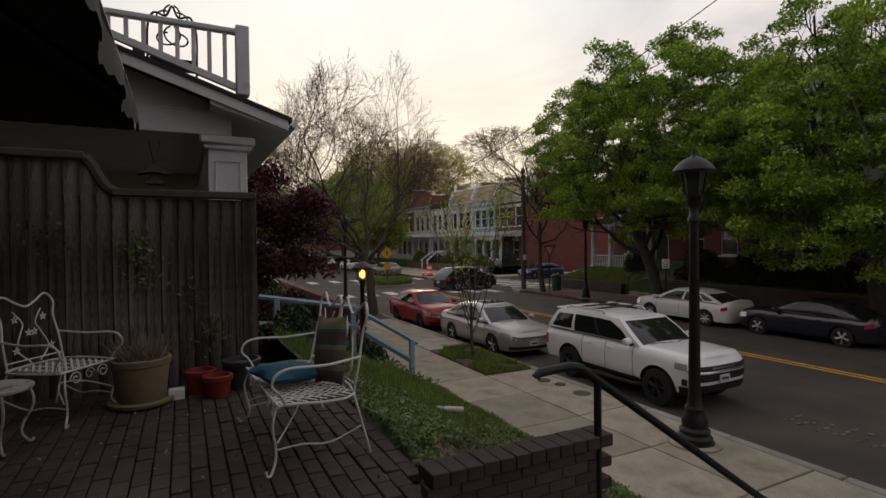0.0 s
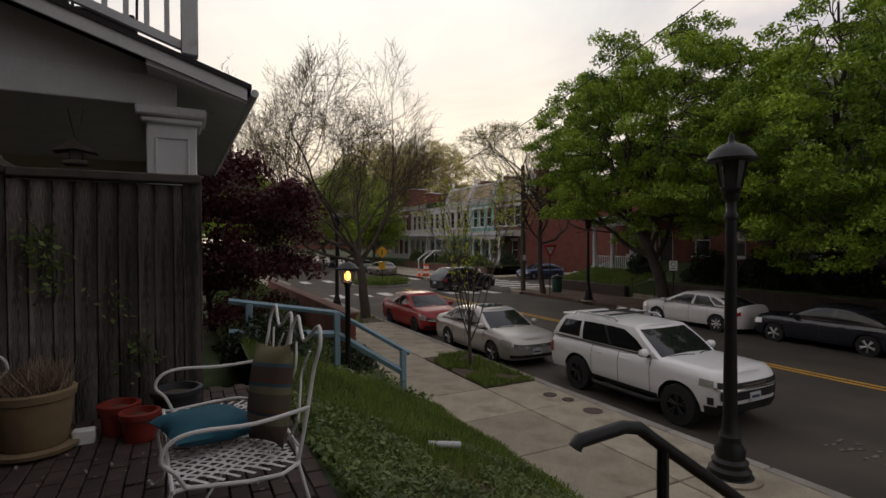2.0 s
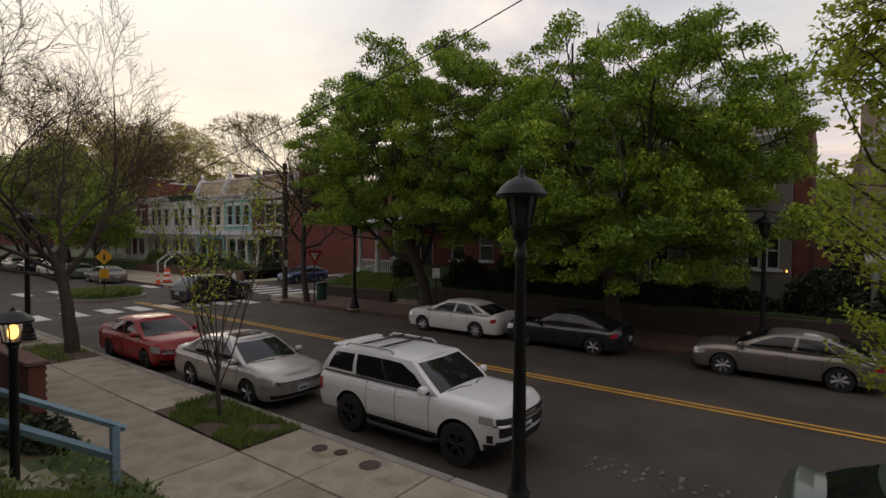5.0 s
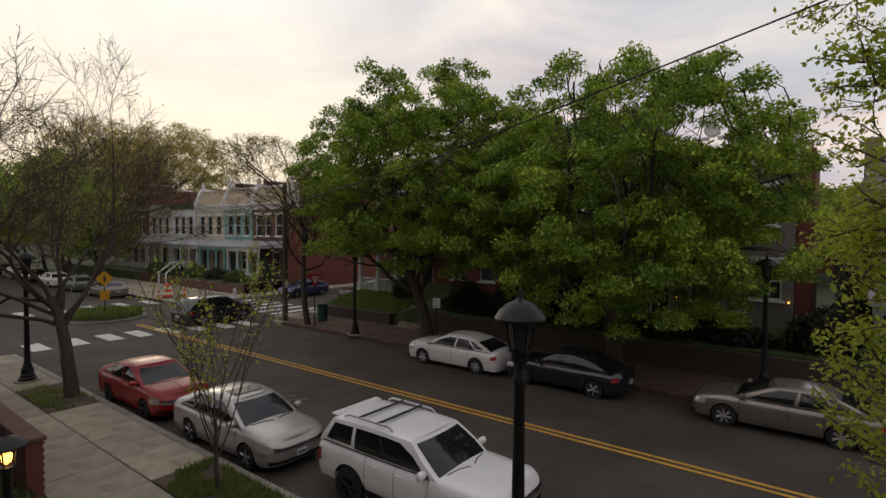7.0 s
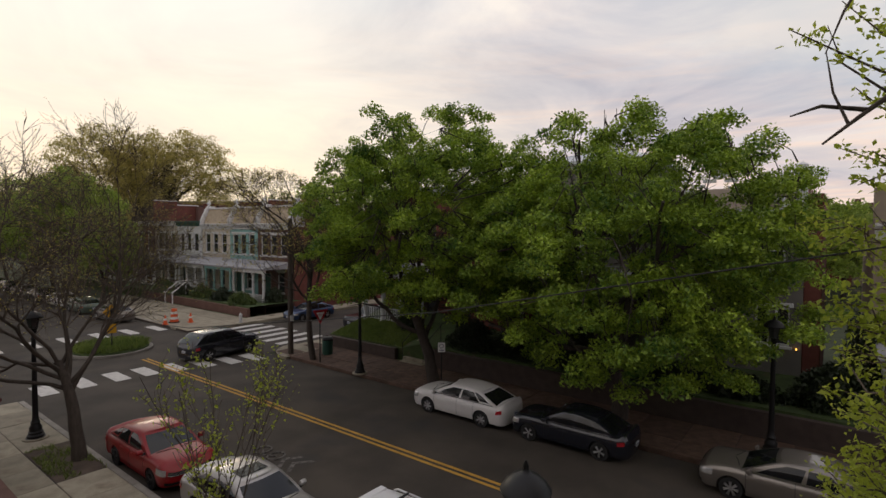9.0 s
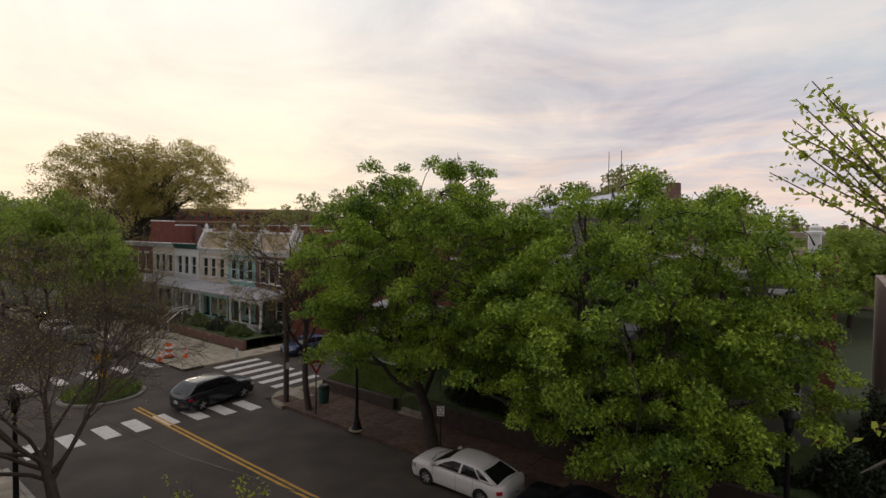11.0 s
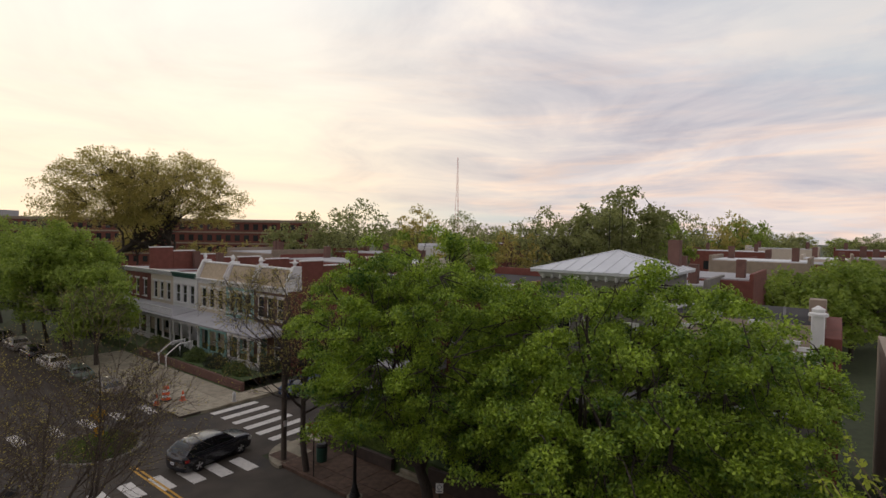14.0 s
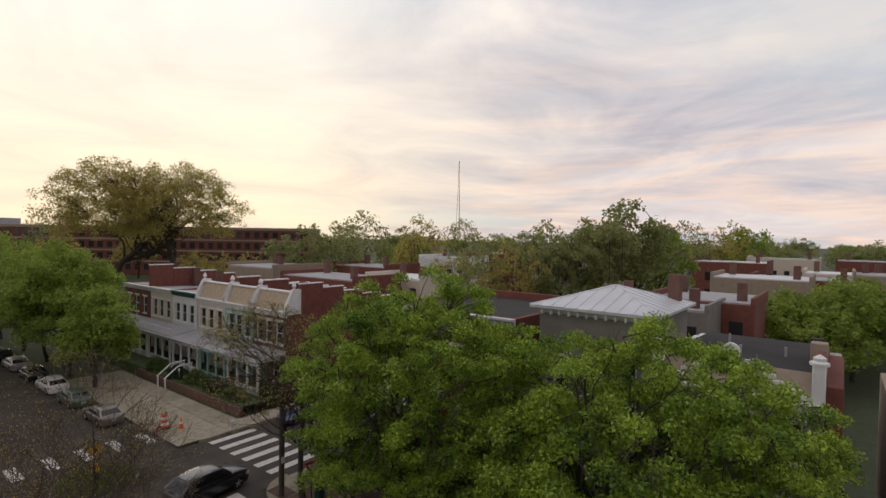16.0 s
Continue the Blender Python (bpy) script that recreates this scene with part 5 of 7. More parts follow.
def sign_post(name, label, at, h, plate_geo, plate_mat, r=0.03):
    e = thing(name, label, "traffic sign", at=at)
    part("post", Geo().tube([(0, 0, -0.1), (0, 0, h)], r, 8), M["iron"], e)
    return e, part("plate", plate_geo, plate_mat, e)


def face_y(poly, t=0.012, y=-0.04):
    return Geo().prism(poly, y, y - t, "y")


# give-way triangle, facing back along the street
tri_ = [(-0.42, 0.36), (0.42, 0.36), (0, -0.36)]
e, p = sign_post("yield_sign", "red and white triangular give-way sign on a post", pose(19.1, 23.9, 0.15, 0, 0, -12), 2.75, face_y([(x, z + 2.35) for x, z in tri_]), M["signred"])
part("inner_triangle", face_y([(x * 0.55, z * 0.55 + 2.39) for x, z in tri_], 0.004, -0.053), M["signwhite"], p)
cu = bpy.data.curves.new("sign_word", "FONT")
cu.body, cu.size, cu.align_x, cu.extrude = "YIELD", 0.11, "CENTER", 0.001
wd = new("sign_word", cu)
wd.parent, wd.matrix_basis = p, pose(0, -0.060, 2.43, 90, 0, 0)
cu.materials.append(M["signred"])
e, p = sign_post("parking_sign", "small white no-parking sign on a post", pose(19.15, 16.08, 0.15, 0, 0, -50), 2.15, face_y([(-0.15, 1.72), (0.15, 1.72), (0.15, 2.12), (-0.15, 2.12)]), M["signwhite"])
part("symbol_ring", Geo().tube([(0.085 * math.cos(a), -0.055, 1.97 + 0.085 * math.sin(a)) for a in np.linspace(0, 2 * math.pi, 17)[:-1]], 0.012, 5, True), M["platebar"], p)
part("word_bar", Geo().box((0, -0.056, 1.80), (0.2, 0.006, 0.035), 0.002), M["platebar"], p)
e, p = sign_post("warning_sign", "yellow diamond warning sign on the island", pose(13.4, 34.6, 0.2, 0, 0, -15), 2.7, face_y([(0, 1.75), (0.42, 2.17), (0, 2.59), (-0.42, 2.17)]), M["signyellow"])
part("lower_plate", face_y([(-0.22, 1.0), (0.22, 1.0), (0.22, 1.5), (-0.22, 1.5)]), M["signyellow"], e)
part("symbol_bar", Geo().box((0, -0.058, 2.15), (0.10, 0.006, 0.32), 0.003), M["trimblack"], p)
up = thing("utility_pole", "bare wooden utility pole by the corner", "pole", at=pose(19.35, 26.7, 0.1))
part("pole", Geo().lathe([(0.15, -0.1), (0.14, 3), (0.12, 7.4), (0.10, 7.45)], n=12), M["bark"], up)
part("notice", Geo().box((-0.02, -0.15, 2.0), (0.22, 0.012, 0.34), 0.003), M["signwhite"], up, "small white notice")
mp_ = thing("bollard_post", "short steel post at the corner", "post", at=pose(20.0, 25.9, 0.15))
part("post", Geo().tube([(0, 0, -0.1), (0, 0, 1.1)], 0.035, 8), M["iron"], mp_)
tb = thing("litter_bin", "dark green round litter bin on the pavement", "litter bin", at=pose(20.5, 25.0, 0.15))
part("drum", Geo().lathe([(0.24, 0), (0.27, 0.05), (0.29, 0.75), (0.30, 0.78)], n=18), M["greenpaint"], tb)
part("lid", Geo().lathe([(0.30, 0.78), (0.31, 0.84), (0.22, 0.95), (0.05, 0.98)], n=18), M["iron"], tb)
hy_ = thing("fire_hydrant", "pale grey fire hydrant at the corner", "fire hydrant", at=pose(22.7, 37.3, 0.145))
part("barrel", Geo().lathe([(0.16, 0), (0.16, 0.05), (0.11, 0.06), (0.11, 0.5), (0.13, 0.52), (0.13, 0.56), (0.11, 0.6), (0.06, 0.68), (0.03, 0.70), (0.03, 0.76)], n=14), M["hydrant"], hy_)
for s in (1, -1):
    part("outlet", Geo().tube([(0, 0, 0.42), (0, s * 0.19, 0.42)], 0.05, 10), M["hydrant"], hy_)
wb_ = thing("traffic_barrel", "orange and white striped traffic barrel", "traffic barrel", at=pose(19.75, 41.1, 0.15))
for k in range(5):
    part("band", Geo().lathe([(0.29 - 0.022 * k, 0.19 * k + 0.05), (0.27 - 0.022 * k, 0.19 * k + 0.24)], n=18), M["orange"] if k % 2 == 0 else M["signwhite"], wb_)
part("foot", Geo().lathe([(0.38, 0), (0.38, 0.05), (0.28, 0.07)], n=18), M["rubber"], wb_)
for x, y in ((18.9, 40.6), (20.5, 40.2)):
    cn = thing("traffic_cone", "small orange traffic cone", "traffic cone", "cones", at=pose(x, y, 0.15))
    part("cone", Geo().lathe([(0.15, 0.03), (0.04, 0.68), (0.02, 0.70)], n=14), M["orange"], cn)
    part("collar", Geo().lathe([(0.108, 0.32), (0.085, 0.46)], n=14), M["signwhite"], cn)
    part("foot", Geo().box((0, 0, 0.02), (0.36, 0.36, 0.04), 0.01), M["orange"], cn)

# parked cars farther off
for k, (x, y, m_, lab) in enumerate(((17.7, 46.3, "cargrey", "grey saloon parked along the far block"), (17.7, 52.3, "cargreen", "dark green saloon parked along the far block"), (17.7, 57.8, "carpearl", "pale saloon parked along the far block"),
                                     (17.7, 63.5, "carblack", "black saloon parked along the far block"), (17.7, 69, "carsilver", "silver saloon parked along the far block"), (17.7, 74.5, "carblack", "dark saloon parked along the far block"), (17.7, 80.5, "cargrey", "grey saloon parked along the far block"))):
    car("sedan", lab, M[m_], 4.7, 1.8, 1.47, 2.7, 0.95, 0.94, 0.80, 1.0, "sedan", parked(x, y, 1), 0.33, "alloy", **SED)
car("crossover", "black crossover car standing on the corner crossing", M["carblack"], 4.75, 1.88, 1.68, 2.8, 0.95, 1.08, 0.98, 1.12, "hatch", pose(17.1, 30.0, 0, 0, 0, 8) @ Matrix.Scale(0.9, 4), 0.36, "alloy", cabin=(1.15, 2.0, 3.95, 4.62))
car("sedan", "dark blue saloon parked in the side street", M["carblue"], 4.6, 1.78, 1.45, 2.7, 0.92, 0.94, 0.80, 1.0, "sedan", pose(27.5, 35.6, 0, 0, 0, 180) @ Matrix.Scale(CAR, 4), 0.33, "alloy", **SED)
pk = car("pickup", "black pickup truck parked in the side street", M["carblack"], 5.3, 1.9, 1.75, 3.3, 0.95, 1.10, 1.05, 1.08, "sedan", pose(28.5, 29.6, 0, 0, 0, 0) @ Matrix.Scale(CAR, 4), 0.38, "alloy", cabin=(1.35, 2.1, 3.1, 3.45))


# ---- the terrace ----
BEFORE = set(bpy.data.objects)
TZ = 1.80
XE = 1.93                # edge of the paving towards the planted bank
solid("terrace", Geo().box((-1.1, 2.2, TZ / 2 - 0.05), (6.06, 9.8, TZ - 0.02), 0.01), M["mortar"], "sand and mortar bed of the raised brick terrace", "terrace", kind="structure")
TER = bpy.data.objects["terrace"]
# unseen house walls behind close the place and keep sky light off the terrace
solid("wall_house", Geo().box((-5.0, -1.6, 4.6), (6.0, 16.6, 9.2), 0.02), M["brickdark"], "unseen dark brick front wall of the house, shading the terrace", "wall", kind="structure")
solid("wall_house", Geo().box((-0.55, -2.9, 4.6), (4.9, 3.6, 9.2), 0.02), M["brickdark"], "unseen dark brick wall added to shade the terrace", "wall", kind="structure")

# plain blocks added along the west side to cut the low sky's light
solid("wall_row", Geo().box((-6.2, 16.6, 4.7), (5.9, 19.0, 9.4), 0.02), M["brickdark"], "plain brick block added along the row to block low western sky", "wall", kind="structure")
solid("wall_row", Geo().box((-5.0, -26.0, 4.7), (6.0, 32.0, 9.4), 0.02), M["brickdark"], "plain brick block added along the row to block low western sky", "wall", kind="structure")
# awning
aw = thing("awning", "dark canvas awning with a scalloped edge over the terrace", "awning", at=pose(0, 0, 0))
g = Geo()
AX, AY, AZ = 0.40, 4.98, 4.32
rows = []
for y in np.linspace(-4.6, AY, 14):
    rows.append([(AX - 2.5 * t, y, AZ + 1.75 * t + 0.02 * math.sin(y * 5) * t * (1 - t)) for t in np.linspace(0, 1, 8)])
g.grid(rows)
g.grid([[(x, y, z + 0.012) for x, y, z in r] for r in rows])
part("canopy", g, M["awning"], aw, smooth=60)
g = Geo()
n = 330
top_, bot, bot2 = [], [], []
for i in range(n + 1):
    y = -4.6 + (AY + 4.6) * i / n
    s = abs(math.sin(math.pi * (y / 0.15)))
    top_.append((AX + 0.004, y, AZ + 0.01))
    bot.append((AX + 0.03 * math.sin(y * 7) + 0.02, y, AZ - 0.21 - 0.03 * s))
g.grid([top_, [(a[0] * 0.5 + b[0] * 0.5 + 0.01, a[1], (a[2] + b[2]) / 2) for a, b in zip(top_, bot)], bot])
part("valance", g, M["awning"], aw, "grey-green scalloped valance", smooth=60)
g = Geo()
top_, bot = [], []
for i in range(241):
    t = i / 240
    s = abs(math.sin(math.pi * t * 20))
    top_.append((AX - 2.5 * t, AY + 0.01, AZ + 0.01 + 1.75 * t))
    bot.append((AX - 2.5 * t, AY + 0.02, AZ - 0.20 - 0.006 * s))
g.grid([top_, bot])
part("side_flap", g, M["awning"], aw)
for y in (-2.3, 1.2, 4.85):
    part("frame_bar", Geo().tube([(AX, y, AZ - 0.03), (AX - 2.45, y, AZ + 1.70)], 0.018, 8), M["iron"], aw)
part("frame_bar", Geo().tube([(AX, -2.4, AZ - 0.03), (AX, AY, AZ - 0.03)], 0.018, 8), M["iron"], aw)
ap = thing("awning_post", "black painted post under the awning", "post", at=pose(0.10, 2.75, TZ))
part("shaft", Geo().box((0, 0, 1.3), (0.11, 0.11, 2.7), 0.012), M["iron"], ap)
part("foot", Geo().box((0, 0, 0.03), (0.17, 0.17, 0.06), 0.012), M["iron"], ap)


def planks(parent, xs, y, zb, tops, t=0.022):
    for (a, b), zt in zip(xs, tops):
        me = Geo().box((0, 0, (zt - zb) / 2), (b - a - 0.009, t, zt - zb), 0.004)
        part("plank", me, M["fence"], parent, at=pose((a + b) / 2, y + random.uniform(-.006, .006), zb, 0, random.uniform(-.12, .12), 0))


fn = thing("fence", "tall weathered grey wooden privacy fence with a dark cap rail", "fence", at=pose(0, 0, 0))
xs, tops, x = [], [], -2.6
while x < 1.27:
    w = random.uniform(0.115, 0.16)
    xs.append((x, min(x + w, 1.29)))
    c = x + w / 2
    tops.append(4.14 if c < -0.14 else (3.80 + 0.34 * (0.5 + 0.5 * math.cos(math.pi * (c + 0.14) / 0.24)) if c < 0.1 else 3.78))
    x += w
planks(fn, xs, 6.86, TZ - 0.1, tops)
part("post", Geo().box((1.36, 6.88, (TZ + 3.83) / 2 - 0.4), (0.15, 0.11, 3.83 - TZ + 0.8), 0.008), M["fence"], fn)
part("cap_rail", Geo().box((0.75, 6.86, 3.83), (1.36, 0.16, 0.075), 0.012), M["oldwood"], fn, "dark cap rail")
part("cap_rail", Geo().box((-1.4, 6.86, 4.18), (2.5, 0.16, 0.075), 0.012), M["oldwood"], fn, "dark cap rail")
part("cap_rail", Geo().tube([(-0.16, 6.86, 4.17), (-0.10, 6.86, 4.10), (-0.04, 6.86, 3.97), (0.02, 6.86, 3.88), (0.10, 6.86, 3.83)], 0.055, 8), M["oldwood"], fn, "curved cap rail")
for z in (2.1, 3.5):
    part("back_rail", Geo().box((-0.65, 6.95, z), (3.9, 0.05, 0.09), 0.008), M["oldwood"], fn)
planks(fn, [(-2.55 + 0.24 * k, -2.55 + 0.24 * (k + 1)) for k in range(16)], 6.895, TZ - 0.1, [4.1 if k < 9 else (3.78 if k > 10 else 3.8) for k in range(16)], 0.02)

# neighbour's porch
np_ = thing("porch", "neighbouring white painted porch with sloping roof and square column", "porch", at=pose(0, 0, 0))


def rz(x):
    """Height of the porch roof's upper face."""
    return 4.74 + (1.90 - x) * 0.335


g = Geo()
for y0, y1 in ((7.12, 14.0),):
    g.prism([(1.90, rz(1.90) - 0.05), (1.90, rz(1.90)), (-3.0, rz(-3.0)), (-3.0, rz(-3.0) - 0.05)], y0, y1, "y")
part("roof", g, M["darkroof"], np_, "dark shingled roof edge")
part("rake_board", Geo().prism([(1.86, rz(1.86) - 0.17), (1.86, rz(1.86) - 0.05), (-3.0, rz(-3.0) - 0.05), (-3.0, rz(-3.0) - 0.17)], 7.14, 7.18, "y"), M["oldwhite"], np_, "white rake board")
part("gable_wall", Geo().prism([(1.15, 4.78), (1.15, rz(1.15) - 0.1), (-3.0, rz(-3.0) - 0.1), (-3.0, 4.78)], 7.55, 7.65, "y"), M["oldwhite"], np_)
part("soffit", Geo().prism([(1.86, rz(1.86) - 0.19), (1.86, rz(1.86) - 0.16), (1.0, rz(1.0) - 0.16), (1.0, rz(1.0) - 0.22)], 7.18, 13.9, "y"), M["oldwhite"], np_)
part("gutter", Geo().tube([(1.93, 7.13, 4.66), (1.93, 14.0, 4.66)], 0.04, 8), M["oldwhite"], np_, "white gutter")
part("beam", Geo().box((-0.9, 7.62, 4.66), (4.3, 0.24, 0.26), 0.012), M["oldwhite"], np_)
part("beam", Geo().box((1.12, 10.6, 4.66), (0.24, 6.0, 0.26), 0.012), M["oldwhite"], np_)
part("ceiling", Geo().box((-1.0, 10.5, 4.80), (4.2, 6.0, 0.04), 0.005), M["oldwhite"], np_)
part("house_wall", Geo().box((-3.1, 10.5, 4.0), (0.2, 7.0, 8.0), 0.02), M["cream"], np_)
cl_ = part("column", Geo().box((1.20, 7.72, 2.93), (0.44, 0.44, 3.16), 0.012), M["oldwhite"], np_, "square panelled column")
part("capital", Geo().box((1.20, 7.72, 4.47), (0.62, 0.62, 0.10), 0.02), M["oldwhite"], cl_)
part("capital", Geo().box((1.20, 7.72, 4.39), (0.54, 0.54, 0.07), 0.02), M["oldwhite"], cl_)
part("panel_moulding", Geo().tube([(1.06, 7.495, 2.0), (1.34, 7.495, 2.0), (1.34, 7.495, 4.22), (1.06, 7.495, 4.22)], 0.014, 5, True), M["oldwhite"], cl_)
part("column", Geo().box((1.12, 13.2, 2.85), (0.44, 0.44, 3.0), 0.012), M["oldwhite"], np_)
part("end_wall", Geo().box((-1.0, 13.8, 3.2), (4.8, 0.2, 4.0), 0.02), M["cream"], np_)
part("porch_floor", Geo().box((-0.9, 10.5, 1.3), (4.4, 6.2, 0.2), 0.02), M["oldwood"], np_)
bal = thing("balustrade", "peeling white wooden balustrade on the porch roof", "balustrade", at=pose(0.09, 0, 0.03))
part("top_rail", Geo().box((-0.75, 7.3, 5.70), (4.2, 0.10, 0.06), 0.012), M["oldwhite"], bal)
part("bottom_rail", Geo().prism([(1.3, rz(1.3) + 0.03), (1.3, rz(1.3) + 0.11), (-2.8, rz(-2.8) + 0.11), (-2.8, rz(-2.8) + 0.03)], 7.26, 7.33, "y"), M["oldwhite"], bal)
part("post", Geo().box((1.27, 7.3, 5.36), (0.15, 0.15, 0.82), 0.012), M["oldwhite"], bal)
for i in range(17):
    x = 1.08 - 0.165 * i
    part("baluster", Geo().box((x, 7.3, (rz(x) + 0.1 + 5.68) / 2), (0.045, 0.045, max(0.1, 5.68 - rz(x) - 0.1)), 0.006), M["oldwhite"], bal)
ic = thing("iron_chair", "black scrolled iron chair standing on the porch roof", "chair", at=pose(0.62, 7.9, 5.22))
for s in (-1, 1):
    g = Geo()
    for k in (0.0, 0.26):
        g.rod([(s * (0.05 + (0.11 + 0.02 * t) * math.sin(t * 3.6)), 0, 0.50 + k + 0.10 * math.cos(t * 3.6) + 0.06 * t) for t in np.linspace(0, 1.6, 18)], 0.011, 5)
    part("scroll", g, M["iron"], ic)
part("back_frame", Geo().rod([(-0.26, 0, 0.0), (-0.27, 0, 0.6), (-0.2, 0, 0.82), (-0.07, 0, 0.80), (0, 0, 0.93), (0.07, 0, 0.80), (0.2, 0, 0.82), (0.27, 0, 0.6), (0.26, 0, 0.0)], 0.014, 6), M["iron"], ic)
part("seat", Geo().box((0, 0.22, 0.28), (0.5, 0.46, 0.03), 0.01), M["iron"], ic)
part("side_panel", Geo().prism([(-0.36, 0.0), (-0.28, 0.0), (-0.30, 0.36), (-0.44, 0.42)], -0.02, 0.02, "y"), M["iron"], ic)
bf = thing("bird_feeder", "small roofed bird feeder hanging under the porch", "bird feeder", at=pose(0.42, 7.5, 4.02))
part("roof", Geo().prism([(-0.17, 0.0), (0, 0.12), (0.17, 0.0), (0, 0.03)], -0.1, 0.1, "y"), M["oldwood"], bf)
part("tray", Geo().box((0.0, 0, -0.09), (0.2, 0.16, 0.04), 0.01), M["oldwood"], bf)
part("hopper", Geo().box((0.0, 0, -0.03), (0.10, 0.10, 0.12), 0.01), M["oldwood"], bf)
part("cord", Geo().tube([(0, 0, 0.1), (-0.06, 0, 0.4), (0, 0, 0.1), (0.06, 0, 0.4)], 0.004, 4), M["iron"], bf)


# white iron furniture
def curl(c, r, a0, turns, axis="xz", n=16, shrink=0.75):
    """A scroll of bar about c."""
    o = []
    for i in range(n + 1):
        t = i / n
        a, k = a0 + turns * 2 * math.pi * t, r * (1 - shrink * t)
        d = (k * math.cos(a), k * math.sin(a))
        o.append((c[0] + (d[0] if axis[0] == "x" else 0), c[1] + (d[0] if axis[0] == "y" else 0), c[2] + d[1]))
    return o


def settee(at, wide, label, m_, group="white iron furniture"):
    """A woven-iron garden seat: local x across its width, facing +y, back at y = -0.25."""
    e = thing("garden_bench", label, "bench", group, at=at)
    h, sz = wide / 2, 0.45
    part("seat_frame", Geo().rod([(-h, -0.25, sz), (h, -0.25, sz), (h + 0.01, 0.22, sz), (h - 0.05, 0.27, sz + 0.005), (-h + 0.05, 0.27, sz + 0.005), (-h - 0.01, 0.22, sz)], 0.0095, 7, True), m_, e)
    g = Geo()
    n = int(wide / 0.062)
    for s in (1, -1):
        for i in range(-8, n + 9):
            x0 = -h + i * wide / n
            pts = []
            for t in np.linspace(0, 1, 9):
                x = x0 + s * 0.5 * (t - (0 if s > 0 else 0))
                y = -0.25 + 0.51 * t
                if -h <= x <= h:
                    pts.append((x, y, sz + 0.004 * (1 if (i + int(t * 8)) % 2 else -1) * s))
            if len(pts) > 1:
                for a, b in zip(pts[:-1], pts[1:]):
                    d = Vector((b[0] - a[0], b[1] - a[1], 0)).normalized()
                    w = Vector((-d[1], d[0], 0)) * 0.009
                    g.add([(a[0] - w[0], a[1] - w[1], a[2]), (a[0] + w[0], a[1] + w[1], a[2]), (b[0] + w[0], b[1] + w[1], b[2]), (b[0] - w[0], b[1] - w[1], b[2])], [(0, 1, 2, 3)])
    part("woven_seat", g, m_, e, "woven flat iron straps", smooth=0)
    for s in (-1, 1):
        part("front_leg", Geo().rod([(s * (h - 0.04), 0.26, sz), (s * (h + 0.0), 0.30, 0.32), (s * (h - 0.05), 0.27, 0.12), (s * (h + 0.01), 0.31, 0.025), (s * (h + 0.03), 0.34, 0.02), (s * (h + 0.02), 0.35, 0.05)], 0.009, 7), m_, e)
        part("back_leg", Geo().rod([(s * (h - 0.02), -0.25, sz), (s * (h + 0.0), -0.30, 0.25), (s * (h + 0.01), -0.36, 0.02)], 0.009, 7), m_, e)
        part("arm", Geo().rod([(s * h, -0.30, 0.70), (s * (h + 0.04), -0.05, 0.68), (s * (h + 0.05), 0.18, 0.69), (s * (h + 0.05), 0.28, 0.66), (s * (h + 0.05), 0.31, 0.59), (s * (h + 0.04), 0.26, 0.53), (s * (h + 0.01), 0.22, sz)], 0.0095, 7), m_, e)
        part("side_stretcher", Geo().rod([(s * h, -0.30, 0.22), (s * (h - 0.02), -0.08, 0.14), (s * (h - 0.03), 0.1, 0.16), (s * (h - 0.04), 0.27, 0.15)], 0.0065, 6), m_, e)
        part("scroll", Geo().rod(curl((s * (h - 0.14), 0.27, sz - 0.07), 0.06, 0, 1.4), 0.006, 5), m_, e)
        part("scroll", Geo().rod(curl((s * (h - 0.28), 0.27, sz - 0.06), 0.05, 3, -1.3), 0.006, 5), m_, e)
    part("front_stretcher", Geo().rod([(-h + 0.02, 0.27, 0.2), (-h * 0.5, 0.1, 0.28), (0, 0.0, 0.3), (h * 0.5, 0.1, 0.28), (h - 0.02, 0.27, 0.2)], 0.0065, 6), m_, e)
    nb = 2 if wide > 0.8 else 1
    bw = wide / nb
    for b in range(nb):
        c = -h + bw * (b + 0.5)
        q = bw / 2 - 0.015

        def bk(x, z):
            return (c + x, -0.25 - 0.20 * (z - sz) - 0.0, z)
        part("back_frame", Geo().rod([bk(-q, sz), bk(-q * 1.0, 0.66), bk(-q * 0.92, 0.86), bk(-q * 1.02, 0.98), bk(-q * 0.75, 1.06), bk(-q * 0.35, 1.0), bk(0, 0.96), bk(q * 0.35, 1.0), bk(q * 0.75, 1.06), bk(q * 1.02, 0.98), bk(q * 0.92, 0.86), bk(q, 0.66), bk(q, sz)], 0.0095, 7), m_, e)
        for s in (-1, 1):
            part("back_bar", Geo().rod([bk(s * 0.04, sz + 0.03), bk(s * q * 0.55, 0.6), bk(s * q * 0.35, 0.74), bk(s * 0.06, 0.82), bk(s * q * 0.5, 0.93)], 0.0065, 6), m_, e)
            for (x, z) in ((0.5, 0.86), (0.62, 0.60), (0.1, 0.74)):
                g = Geo()
                x0, y0, z0 = bk(s * q * x, z)
                for k in range(5):
                    a = k * 1.2566 + 0.3
                    g.add([(x0, y0 + 0.008, z0), (x0 + 0.022 * math.cos(a - 0.45), y0 + 0.010, z0 + 0.022 * math.sin(a - 0.45)), (x0 + 0.042 * math.cos(a), y0 + 0.012, z0 + 0.042 * math.sin(a)), (x0 + 0.022 * math.cos(a + 0.45), y0 + 0.010, z0 + 0.022 * math.sin(a + 0.45))], [(0, 1, 2, 3)])
                part("iron_leaf", g, m_, e)
